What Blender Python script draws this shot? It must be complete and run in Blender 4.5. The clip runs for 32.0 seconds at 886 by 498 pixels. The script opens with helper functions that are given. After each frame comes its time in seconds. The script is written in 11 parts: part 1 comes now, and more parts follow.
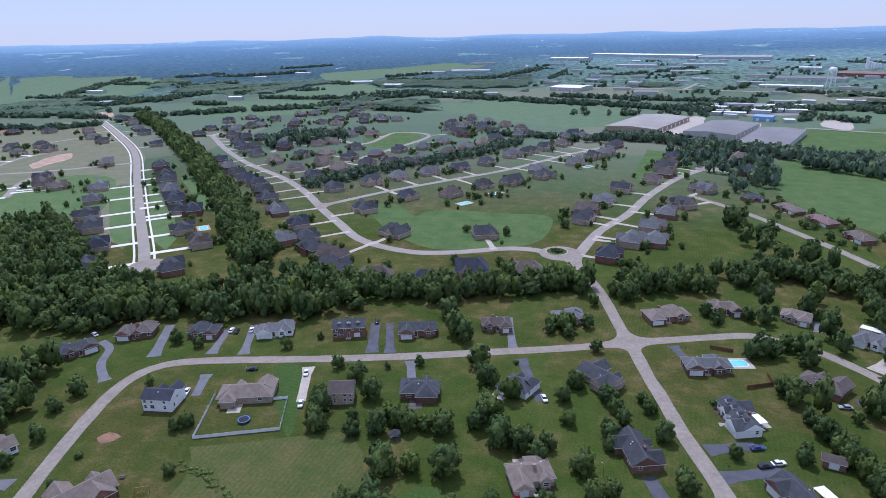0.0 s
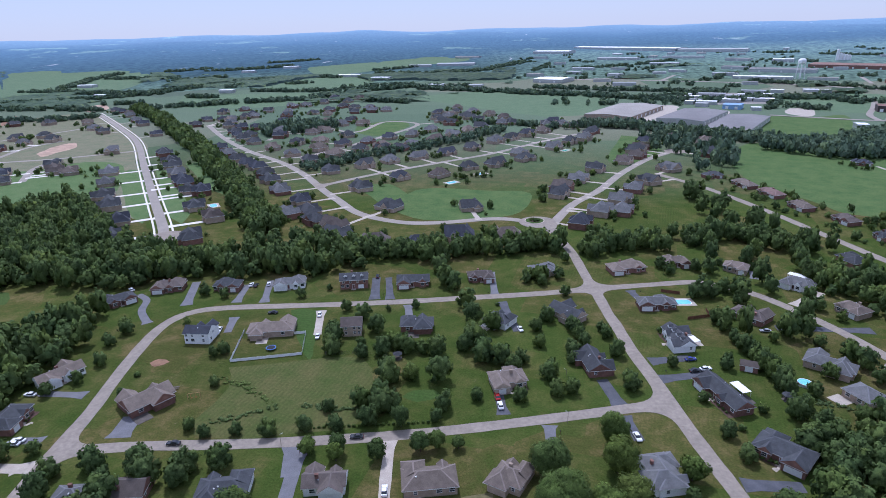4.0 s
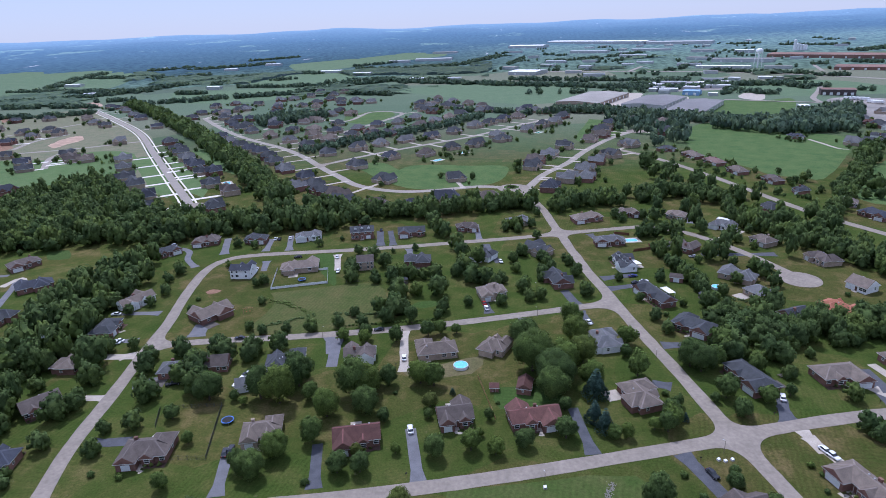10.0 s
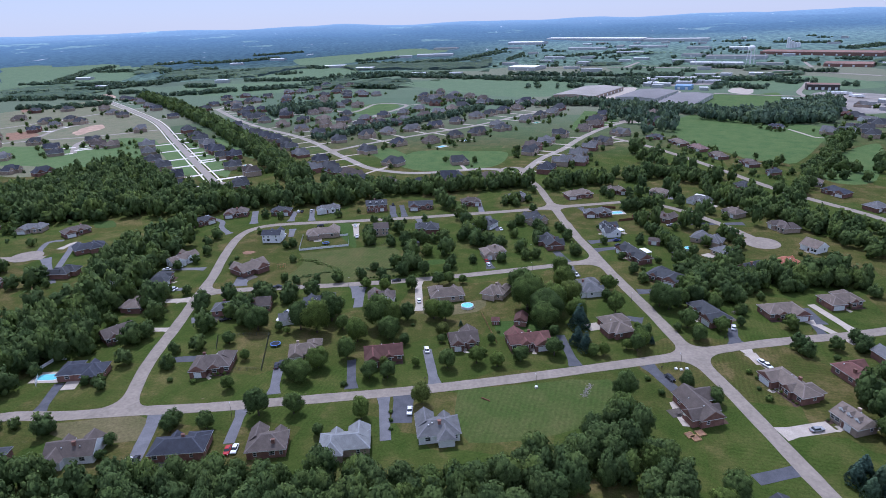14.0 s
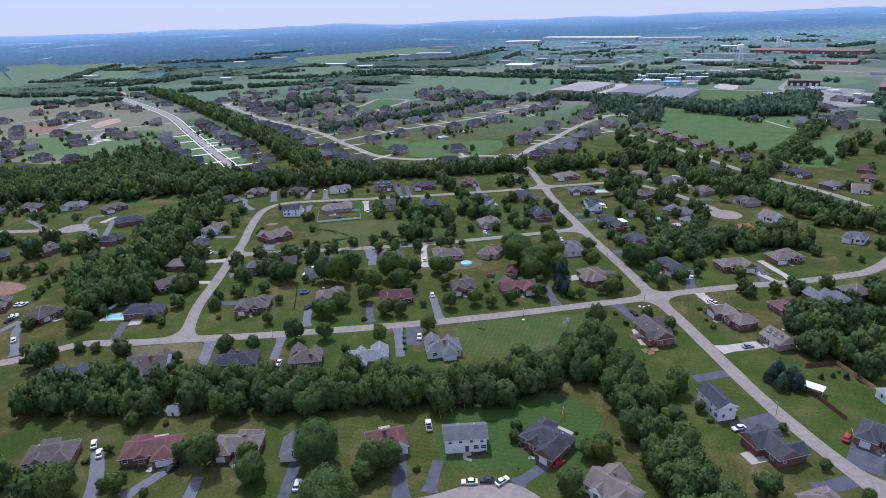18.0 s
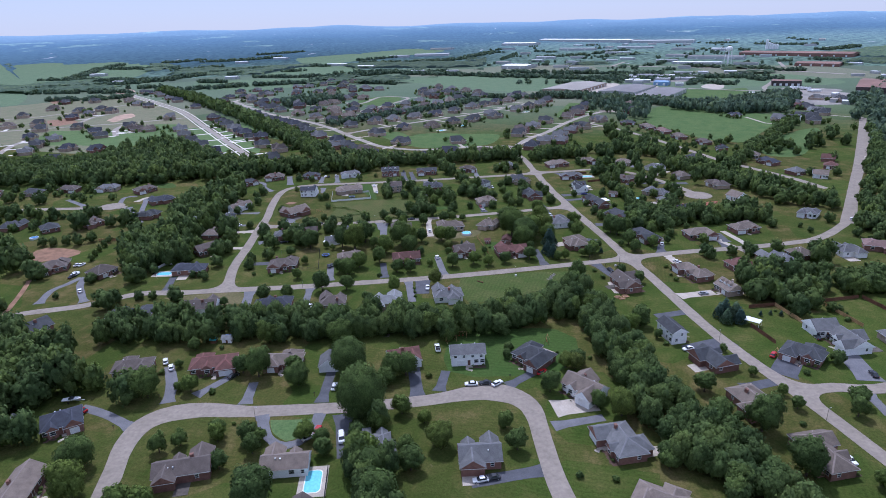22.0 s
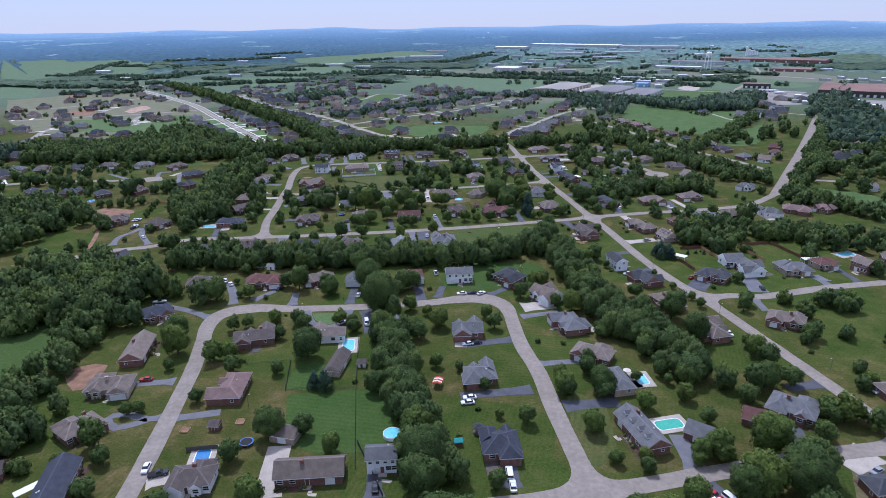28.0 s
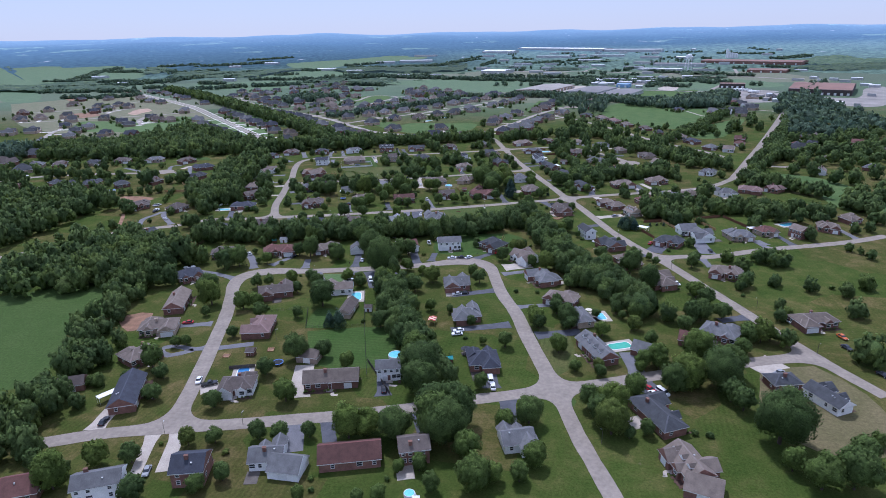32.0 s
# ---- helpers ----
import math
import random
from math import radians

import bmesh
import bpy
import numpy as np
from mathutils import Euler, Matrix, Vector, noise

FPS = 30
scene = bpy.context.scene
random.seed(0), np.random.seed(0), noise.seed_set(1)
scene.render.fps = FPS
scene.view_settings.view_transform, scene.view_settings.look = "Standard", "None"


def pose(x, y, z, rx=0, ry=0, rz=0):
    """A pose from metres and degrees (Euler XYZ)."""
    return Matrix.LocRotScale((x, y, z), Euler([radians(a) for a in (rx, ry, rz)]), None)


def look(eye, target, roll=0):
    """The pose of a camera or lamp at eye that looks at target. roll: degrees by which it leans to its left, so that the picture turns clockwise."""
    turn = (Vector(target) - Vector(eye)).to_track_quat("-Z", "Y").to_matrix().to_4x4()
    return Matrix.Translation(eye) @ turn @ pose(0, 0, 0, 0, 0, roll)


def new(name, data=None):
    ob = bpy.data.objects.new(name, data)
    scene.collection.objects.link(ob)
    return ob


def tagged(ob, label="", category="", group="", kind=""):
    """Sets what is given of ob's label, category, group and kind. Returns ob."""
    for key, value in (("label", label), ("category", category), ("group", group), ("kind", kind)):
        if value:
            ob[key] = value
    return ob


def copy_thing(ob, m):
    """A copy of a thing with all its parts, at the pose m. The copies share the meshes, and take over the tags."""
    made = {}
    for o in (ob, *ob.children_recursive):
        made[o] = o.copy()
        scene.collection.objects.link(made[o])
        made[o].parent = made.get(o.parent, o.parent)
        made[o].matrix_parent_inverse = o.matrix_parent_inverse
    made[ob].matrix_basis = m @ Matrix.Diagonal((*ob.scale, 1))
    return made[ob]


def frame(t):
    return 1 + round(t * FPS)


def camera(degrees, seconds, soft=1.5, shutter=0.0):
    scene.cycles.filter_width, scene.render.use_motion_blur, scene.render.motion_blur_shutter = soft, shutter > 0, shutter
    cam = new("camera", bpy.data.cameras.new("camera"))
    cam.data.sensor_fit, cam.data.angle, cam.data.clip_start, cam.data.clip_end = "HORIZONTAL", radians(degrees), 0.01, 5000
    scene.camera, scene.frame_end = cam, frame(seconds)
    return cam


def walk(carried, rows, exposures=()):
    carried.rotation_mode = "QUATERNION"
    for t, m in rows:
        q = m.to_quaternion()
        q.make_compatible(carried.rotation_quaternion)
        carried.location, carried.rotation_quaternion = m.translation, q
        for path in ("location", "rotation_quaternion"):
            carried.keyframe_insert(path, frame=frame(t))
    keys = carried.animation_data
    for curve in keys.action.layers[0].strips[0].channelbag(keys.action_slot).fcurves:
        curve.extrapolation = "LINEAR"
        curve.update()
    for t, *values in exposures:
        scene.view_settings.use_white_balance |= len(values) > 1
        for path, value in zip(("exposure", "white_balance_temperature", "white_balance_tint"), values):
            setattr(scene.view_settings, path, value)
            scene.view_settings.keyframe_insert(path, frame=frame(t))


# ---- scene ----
cam = camera(72.7, 32.0, 0.8)
PATH = [
    (0, (-2.747, -2.55, 125.109), (-3.01, -0.686, 124.434), -1.3),
    (0.5, (-1.978, -8.254, 124.9), (-2.241, -6.39, 124.225), -1.3),
    (1, (-1.273, -13.926, 124.763), (-1.532, -12.063, 124.085), -1.3),
    (1.5, (-0.6, -19.681, 124.642), (-0.857, -17.818, 123.962), -1.4),
    (2, (-0.158, -25.585, 124.574), (-0.41, -23.723, 123.889), -1.3),
    (2.5, (0.201, -31.328, 124.494), (-0.044, -29.465, 123.809), -1.4),
    (3, (0.512, -37.066, 124.427), (0.274, -35.203, 123.738), -1.4),
    (3.5, (0.818, -42.858, 124.349), (0.588, -40.995, 123.658), -1.4),
    (5.5, (1.446, -66.502, 123.685), (1.279, -64.635, 122.988), -1.8),
    (6, (1.523, -72.197, 123.638), (1.378, -70.329, 122.938), -1.9),
    (6.5, (1.843, -77.791, 123.583), (1.698, -75.923, 122.883), -2.1),
    (7, (1.839, -83.45, 123.456), (1.691, -81.583, 122.755), -2.3),
    (7.5, (1.662, -89.221, 123.26), (1.513, -87.353, 122.559), -2.2),
    (8, (1.217, -95.022, 123.059), (1.068, -93.155, 122.357), -2.3),
    (8.5, (0.836, -100.946, 122.929), (0.686, -99.079, 122.227), -2.1),
    (9, (0.596, -106.808, 122.786), (0.444, -104.942, 122.083), -2.1),
    (9.5, (0.581, -112.522, 122.615), (0.427, -110.655, 121.913), -2.2),
    (10, (0.489, -118.145, 122.421), (0.333, -116.279, 121.719), -2.2),
    (10.5, (0.089, -123.573, 122.213), (-0.067, -121.707, 121.509), -2.1),
    (11, (-0.272, -128.993, 122.012), (-0.426, -127.128, 121.307), -2.0),
    (11.5, (-0.455, -134.796, 121.901), (-0.612, -132.931, 121.195), -2.1),
    (12, (-0.472, -140.718, 121.829), (-0.627, -138.853, 121.122), -2.0),
    (12.5, (-0.729, -146.609, 121.692), (-0.884, -144.744, 120.986), -2.1),
    (13, (-1.042, -152.462, 121.586), (-1.195, -150.598, 120.878), -1.8),
    (13.5, (-1.212, -158.416, 121.471), (-1.366, -156.552, 120.761), -2.1),
    (14, (-1.172, -164.419, 121.367), (-1.324, -162.556, 120.656), -1.9),
    (14.5, (-1.067, -170.587, 121.248), (-1.219, -168.724, 120.537), -1.9),
    (16.5, (-0.577, -195.063, 121.077), (-0.725, -193.201, 120.363), -1.8),
    (17, (-0.612, -200.66, 120.878), (-0.759, -198.797, 120.166), -1.9),
    (17.5, (-0.571, -206.299, 120.581), (-0.717, -204.436, 119.868), -1.9),
    (18, (-0.176, -212.395, 120.4), (-0.321, -210.532, 119.688), -1.9),
    (18.5, (0.083, -218.557, 120.351), (-0.06, -216.693, 119.639), -1.9),
    (19, (0.058, -224.576, 120.267), (-0.083, -222.712, 119.555), -1.7),
    (19.5, (-0.094, -230.552, 120.189), (-0.233, -228.688, 119.479), -1.7),
    (20, (-0.313, -236.642, 120.049), (-0.449, -234.776, 119.34), -1.6),
    (20.5, (-0.555, -242.588, 119.868), (-0.689, -240.722, 119.16), -1.6),
    (21, (-0.655, -248.274, 119.594), (-0.79, -246.408, 118.887), -1.6),
    (21.5, (-0.764, -254.031, 119.359), (-0.898, -252.165, 118.652), -1.6),
    (22, (-1.03, -259.885, 119.176), (-1.163, -258.019, 118.47), -1.6),
    (22.5, (-1.27, -265.79, 119.011), (-1.4, -263.923, 118.305), -1.5),
    (23, (-1.454, -271.796, 118.805), (-1.581, -269.928, 118.102), -1.3),
    (23.5, (-1.432, -277.891, 118.75), (-1.557, -276.023, 118.046), -1.2),
    (24, (-1.27, -284.148, 118.679), (-1.395, -282.279, 117.976), -1.1),
    (24.5, (-1.151, -290.314, 118.603), (-1.274, -288.445, 117.902), -1.0),
    (25, (-0.912, -296.502, 118.512), (-1.033, -294.633, 117.811), -1.0),
    (25.5, (-0.56, -302.833, 118.313), (-0.679, -300.962, 117.615), -0.9),
    (27.5, (0.23, -328.343, 117.263), (0.123, -326.472, 116.567), -0.7),
    (28, (0.575, -334.367, 117.122), (0.47, -332.494, 116.426), -0.8),
    (28.5, (0.633, -340.241, 116.941), (0.533, -338.368, 116.245), -0.8),
    (29, (0.759, -346.156, 116.714), (0.664, -344.283, 116.02), -0.8),
    (29.5, (1.027, -352.032, 116.462), (0.934, -350.158, 115.769), -0.9),
    (30, (1.316, -357.984, 116.192), (1.228, -356.11, 115.501), -0.9),
    (30.5, (1.677, -364.004, 115.906), (1.591, -362.128, 115.218), -1.0),
    (31, (2.052, -369.909, 115.63), (1.97, -368.032, 114.943), -1.0),
    (31.5, (2.232, -375.694, 115.317), (2.152, -373.816, 114.633), -1.1),
    (32, (2.317, -381.476, 114.996), (2.241, -379.597, 114.315), -1.1),
]
walk(cam, [(t, look(eye, target, roll)) for t, eye, target, roll in PATH], [(0.0, 0.37, 5205, 23), (32.0, 0.37, 5205, 23)])
# ------ end of walk

# ---------------------------------------------------------------- sky and sun
SUN_EL, SUN_AZ = radians(61), radians(-20)          # azimuth from +y towards +x
world = bpy.data.worlds.new("sky")
scene.world = world
world.use_nodes = True
_n, _l = world.node_tree.nodes, world.node_tree.links
_sky = _n.new("ShaderNodeTexSky")
_sky.sky_type, _sky.sun_disc = "NISHITA", False
_sky.sun_elevation, _sky.sun_rotation = SUN_EL, SUN_AZ
_sky.altitude, _sky.air_density, _sky.dust_density, _sky.ozone_density = 150, 1.0, 0.15, 5.0
# summer haze evens out the sky, a little duller towards the horizon
_haze, _tc, _up = _n.new("ShaderNodeMix"), _n.new("ShaderNodeTexCoord"), _n.new("ShaderNodeSeparateXYZ")
_grad = _n.new("ShaderNodeValToRGB")
_grad.color_ramp.elements[0].position, _grad.color_ramp.elements[0].color = 0.0, (0.88, 0.915, 1.00, 1)
_grad.color_ramp.elements[1].position, _grad.color_ramp.elements[1].color = 0.45, (1.05, 1.125, 1.28, 1)
_l.new(_tc.outputs["Generated"], _up.inputs[0])
_l.new(_up.outputs[2], _grad.inputs[0])
_gain = _n.new("ShaderNodeVectorMath")
_gain.operation = "SCALE"
_gain.inputs["Scale"].default_value = 3.2
_l.new(_grad.outputs[0], _gain.inputs[0])
_haze.data_type = "RGBA"
_haze.inputs[0].default_value = 0.88
_l.new(_sky.outputs[0], _haze.inputs[6])
_l.new(_gain.outputs[0], _haze.inputs[7])
_l.new(_haze.outputs[2], _n["Background"].inputs[0])
_n["Background"].inputs[1].default_value = 0.15
sun = new("sun", bpy.data.lights.new("sun", "SUN"))
sun.data.energy, sun.data.angle, sun.data.color = 2.5, radians(0.6), (1.0, 0.955, 0.88)
_d = Vector((math.sin(SUN_AZ) * math.cos(SUN_EL), math.cos(SUN_AZ) * math.cos(SUN_EL), math.sin(SUN_EL)))
sun.matrix_world = look(_d * 400, (0, 0, 0))
scene.view_settings.exposure = 0.0

# ---------------------------------------------------------------- materials
def node_mat(name):
    m = bpy.data.materials.new(name)
    m.use_nodes = True
    nt = m.node_tree
    return m, nt, nt.nodes["Principled BSDF"]


def noise_node(nt, scale, detail=4.0, rough=0.55, coords="Object", stretch=None):
    tc = nt.nodes.new("ShaderNodeTexCoord")
    mp = nt.nodes.new("ShaderNodeMapping")
    if stretch:
        mp.inputs["Scale"].default_value = stretch
    nz = nt.nodes.new("ShaderNodeTexNoise")
    nz.inputs["Scale"].default_value, nz.inputs["Detail"].default_value, nz.inputs["Roughness"].default_value = scale, detail, rough
    nt.links.new(tc.outputs[coords], mp.inputs[0])
    nt.links.new(mp.outputs[0], nz.inputs["Vector"])
    return nz


def ramp(nt, src, stops):
    r = nt.nodes.new("ShaderNodeValToRGB")
    e = r.color_ramp.elements
    while len(e) < len(stops):
        e.new(0.5)
    for el, (p, c) in zip(e, stops):
        el.position, el.color = p, (*c, 1)
    nt.links.new(src, r.inputs[0])
    return r


def mix(nt, fac, a, b, mode="MIX"):
    x = nt.nodes.new("ShaderNodeMix")
    x.data_type, x.blend_type = "RGBA", mode
    for sock, v in ((x.inputs[0], fac), (x.inputs[6], a), (x.inputs[7], b)):
        if isinstance(v, (int, float)):
            sock.default_value = v
        elif isinstance(v, tuple):
            sock.default_value = (*v, 1)
        else:
            nt.links.new(v, sock)
    return x.outputs[2]


def bump(nt, bsdf, src, strength, distance):
    b = nt.nodes.new("ShaderNodeBump")
    b.inputs["Strength"].default_value, b.inputs["Distance"].default_value = strength, distance
    nt.links.new(src, b.inputs["Height"])
    nt.links.new(b.outputs[0], bsdf.inputs["Normal"])


def surface(name, color, rough=0.8, metal=0.0, vary=0.25, scale=0.6, fine=9.0, relief=0.0, per_object=0.0, spec=0.3):
    """A surface with grain and stains at two scales."""
    m, nt, p = node_mat(name)
    a, b = noise_node(nt, scale), noise_node(nt, fine, 3)
    lo, hi = tuple(c * (1 - vary) for c in color), tuple(min(1, c * (1 + vary)) for c in color)
    c1 = ramp(nt, a.outputs[0], [(0.3, lo), (0.7, hi)]).outputs[0]
    c2 = ramp(nt, b.outputs[0], [(0.3, (0.8,) * 3), (0.7, (1.15,) * 3)]).outputs[0]
    col = mix(nt, 0.75, c1, c2, "MULTIPLY")
    if per_object:
        oi = nt.nodes.new("ShaderNodeObjectInfo")
        c3 = ramp(nt, oi.outputs["Random"], [(0.0, (1 - per_object,) * 3), (1.0, (1 + per_object,) * 3)]).outputs[0]
        col = mix(nt, 1.0, col, c3, "MULTIPLY")
    nt.links.new(col, p.inputs["Base Color"])
    p.inputs["Roughness"].default_value, p.inputs["Metallic"].default_value = rough, metal
    p.inputs["Specular IOR Level"].default_value = spec
    if relief:
        bump(nt, p, b.outputs[0], 0.6, relief)
    return m


def wave_node(nt, scale, angle, distortion=1.2):
    wv, tc, mp = nt.nodes.new("ShaderNodeTexWave"), nt.nodes.new("ShaderNodeTexCoord"), nt.nodes.new("ShaderNodeMapping")
    wv.inputs["Scale"].default_value, wv.inputs["Distortion"].default_value, wv.inputs["Detail"].default_value = scale, distortion, 2
    mp.inputs["Rotation"].default_value = (0, 0, radians(angle))
    nt.links.new(tc.outputs["Object"], mp.inputs[0])
    nt.links.new(mp.outputs[0], wv.inputs[0])
    return wv.outputs[1]


def cells_node(nt, scale, angle, distance="CHEBYCHEV"):
    tc, mp, vo, sep = (nt.nodes.new(k) for k in ("ShaderNodeTexCoord", "ShaderNodeMapping", "ShaderNodeTexVoronoi", "ShaderNodeSeparateColor"))
    mp.inputs["Rotation"].default_value = (0, 0, radians(angle))
    vo.distance, vo.inputs["Scale"].default_value = distance, scale
    nt.links.new(tc.outputs["Object"], mp.inputs[0])
    nt.links.new(mp.outputs[0], vo.inputs["Vector"])
    nt.links.new(vo.outputs["Color"], sep.inputs[0])
    return sep


def grey(nt, src, lo, hi, p0=0.3, p1=0.7):
    return ramp(nt, src, [(p0, (lo,) * 3), (p1, (hi,) * 3)]).outputs[0]


def grass_material():
    """Mown lots, each kept in its own way: lush, plain or dry, with mowing lines and bare patches."""
    m, nt, p = node_mat("grass")
    big, mid, fine = noise_node(nt, 0.009, 3), noise_node(nt, 0.085, 7, 0.72), noise_node(nt, 1.3, 7, 0.82)
    lot = cells_node(nt, 1 / 40, 11)
    lush = ramp(nt, mid.outputs[0], [(0.33, (0.036, 0.064, 0.012)), (0.50, (0.052, 0.078, 0.016)), (0.70, (0.088, 0.095, 0.027))]).outputs[0]
    dry = ramp(nt, mid.outputs[0], [(0.34, (0.050, 0.068, 0.015)), (0.50, (0.080, 0.079, 0.024)), (0.66, (0.150, 0.116, 0.052))]).outputs[0]
    c = mix(nt, grey(nt, lot.outputs[0], 0.08, 0.9, 0.25, 0.78), lush, dry)
    c = mix(nt, 0.8, c, grey(nt, big.outputs[0], 0.84, 1.14), "MULTIPLY")
    lines = mix(nt, grey(nt, lot.outputs[1], 0.0, 1.0, 0.47, 0.53), grey(nt, wave_node(nt, 0.19, 14, 4.0), 0.91, 1.08, 0.2, 0.8), grey(nt, wave_node(nt, 0.17, 101, 4.0), 0.91, 1.08, 0.2, 0.8))
    c = mix(nt, grey(nt, lot.outputs[2], 0.0, 0.7, 0.45, 0.95), c, mix(nt, 1.0, c, lines, "MULTIPLY"))
    tone = ramp(nt, fine.outputs[0], [(0.30, (0.48, 0.53, 0.46)), (0.70, (1.56, 1.48, 1.44))]).outputs[0]
    c = mix(nt, 0.9, c, tone, "MULTIPLY")
    bare = noise_node(nt, 0.21, 5, 0.7)
    c = mix(nt, ramp(nt, bare.outputs[0], [(0.66, (0, 0, 0)), (0.76, (0.75, 0.75, 0.75))]).outputs[0], c, (0.190, 0.150, 0.098))
    # parcels of the farmland, beyond the houses, paled and blued to stand for haze
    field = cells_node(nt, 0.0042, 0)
    hazed_parcel = ramp(nt, field.outputs[0], [(0.0, (0.085, 0.128, 0.082)), (0.3, (0.125, 0.168, 0.110)), (0.55, (0.100, 0.142, 0.092)),
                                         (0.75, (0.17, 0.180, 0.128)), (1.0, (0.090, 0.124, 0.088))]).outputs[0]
    hazed_parcel = mix(nt, 0.7, hazed_parcel, tone, "MULTIPLY")
    tc2 = nt.nodes.new("ShaderNodeTexCoord")
    sx = nt.nodes.new("ShaderNodeSeparateXYZ")
    nt.links.new(tc2.outputs["Object"], sx.inputs[0])
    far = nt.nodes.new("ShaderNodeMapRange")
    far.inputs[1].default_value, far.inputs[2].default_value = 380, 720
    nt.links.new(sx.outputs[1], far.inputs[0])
    c = mix(nt, far.outputs[0], c, hazed_parcel)
    nt.links.new(c, p.inputs["Base Color"])
    p.inputs["Roughness"].default_value, p.inputs["Specular IOR Level"].default_value = 1.0, 0.05
    bump(nt, p, fine.outputs[0], 0.6, 0.3)
    return m


def lawn_material(name, a, b, stripe=0.0, angle=0.0, pitch=0.2):
    m, nt, p = node_mat(name)
    n1, n2 = noise_node(nt, 0.07, 7, 0.72), noise_node(nt, 0.9, 7, 0.78)
    c = ramp(nt, n1.outputs[0], [(0.3, a), (0.7, b)]).outputs[0]
    tone = ramp(nt, n2.outputs[0], [(0.28, (0.58,) * 3), (0.72, (1.42,) * 3)]).outputs[0]
    c = mix(nt, 0.9, c, tone, "MULTIPLY")
    if stripe:
        wv = nt.nodes.new("ShaderNodeTexWave")
        wv.inputs["Scale"].default_value, wv.inputs["Distortion"].default_value, wv.inputs["Detail"].default_value = pitch, 1.6, 2
        tc, mp = nt.nodes.new("ShaderNodeTexCoord"), nt.nodes.new("ShaderNodeMapping")
        mp.inputs["Rotation"].default_value = (0, 0, radians(angle))
        nt.links.new(tc.outputs["Object"], mp.inputs[0])
        nt.links.new(mp.outputs[0], wv.inputs[0])
        st = ramp(nt, wv.outputs[1], [(0.2, (1 - stripe,) * 3), (0.8, (1 + stripe,) * 3)]).outputs[0]
        c = mix(nt, 1.0, c, st, "MULTIPLY")
    nt.links.new(c, p.inputs["Base Color"])
    p.inputs["Roughness"].default_value, p.inputs["Specular IOR Level"].default_value = 0.95, 0.1
    bump(nt, p, n2.outputs[0], 0.5, 0.2)
    return m


def foliage(name, dark, light, scale=0.11, per_object=True):
    m, nt, p = node_mat(name)
    n1, n2 = noise_node(nt, scale, 2), noise_node(nt, 2.2, 5, 0.8)
    c = ramp(nt, n1.outputs[0], [(0.3, dark), (0.7, light)]).outputs[0]
    tone = ramp(nt, n2.outputs[0], [(0.30, (0.46, 0.48, 0.52)), (0.70, (1.52, 1.48, 1.34))]).outputs[0]
    c = mix(nt, 0.9, c, tone, "MULTIPLY")
    if per_object:
        oi = nt.nodes.new("ShaderNodeObjectInfo")
        v = ramp(nt, oi.outputs["Random"], [(0.0, (0.72, 0.76, 0.85)), (0.5, (1.0, 1.0, 1.0)), (0.8, (1.15, 1.12, 0.92)), (0.93, (1.26, 1.20, 0.9)), (1.0, (1.2, 0.98, 0.88))]).outputs[0]
        c = mix(nt, 1.0, c, v, "MULTIPLY")
    else:
        # each tree of a wood has a green of its own
        tc, vo = nt.nodes.new("ShaderNodeTexCoord"), nt.nodes.new("ShaderNodeTexVoronoi")
        vo.inputs["Scale"].default_value = 0.125
        nt.links.new(tc.outputs["Object"], vo.inputs["Vector"])
        sep = nt.nodes.new("ShaderNodeSeparateColor")
        nt.links.new(vo.outputs["Color"], sep.inputs[0])
        v = ramp(nt, sep.outputs[0], [(0.0, (0.74, 0.78, 0.84)), (0.5, (0.96, 0.98, 0.98)), (0.85, (1.12, 1.10, 0.95)), (1.0, (1.3, 1.24, 0.92))]).outputs[0]
        c = mix(nt, 0.9, c, v, "MULTIPLY")
    isl = nt.nodes.new("ShaderNodeNewGeometry")
    v2 = ramp(nt, isl.outputs["Random Per Island"], [(0.0, (0.72,) * 3), (1.0, (1.28,) * 3)]).outputs[0]
    c = mix(nt, 1.0, c, v2, "MULTIPLY")
    nt.links.new(c, p.inputs["Base Color"])
    p.inputs["Roughness"].default_value, p.inputs["Specular IOR Level"].default_value = 0.85, 0.12
    tr = nt.nodes.new("ShaderNodeBsdfTranslucent")
    nt.links.new(c, tr.inputs[0])
    ms = nt.nodes.new("ShaderNodeMixShader")
    ms.inputs[0].default_value = 0.30
    nt.links.new(p.outputs[0], ms.inputs[1])
    nt.links.new(tr.outputs[0], ms.inputs[2])
    nt.links.new(ms.outputs[0], nt.nodes["Material Output"].inputs[0])
    return m


def glass_material():
    m, nt, p = node_mat("window_glass")
    p.inputs["Base Color"].default_value = (0.03, 0.035, 0.04, 1)
    p.inputs["Roughness"].default_value, p.inputs["Specular IOR Level"].default_value = 0.08, 0.6
    return m


def water_material(name, color):
    m, nt, p = node_mat(name)
    n = noise_node(nt, 1.3, 3)
    c = ramp(nt, n.outputs[0], [(0.3, tuple(v * 0.85 for v in color)), (0.7, tuple(min(1, v * 1.12) for v in color))]).outputs[0]
    nt.links.new(c, p.inputs["Base Color"])
    p.inputs["Roughness"].default_value = 0.12
    bump(nt, p, n.outputs[0], 0.15, 0.05)
    return m


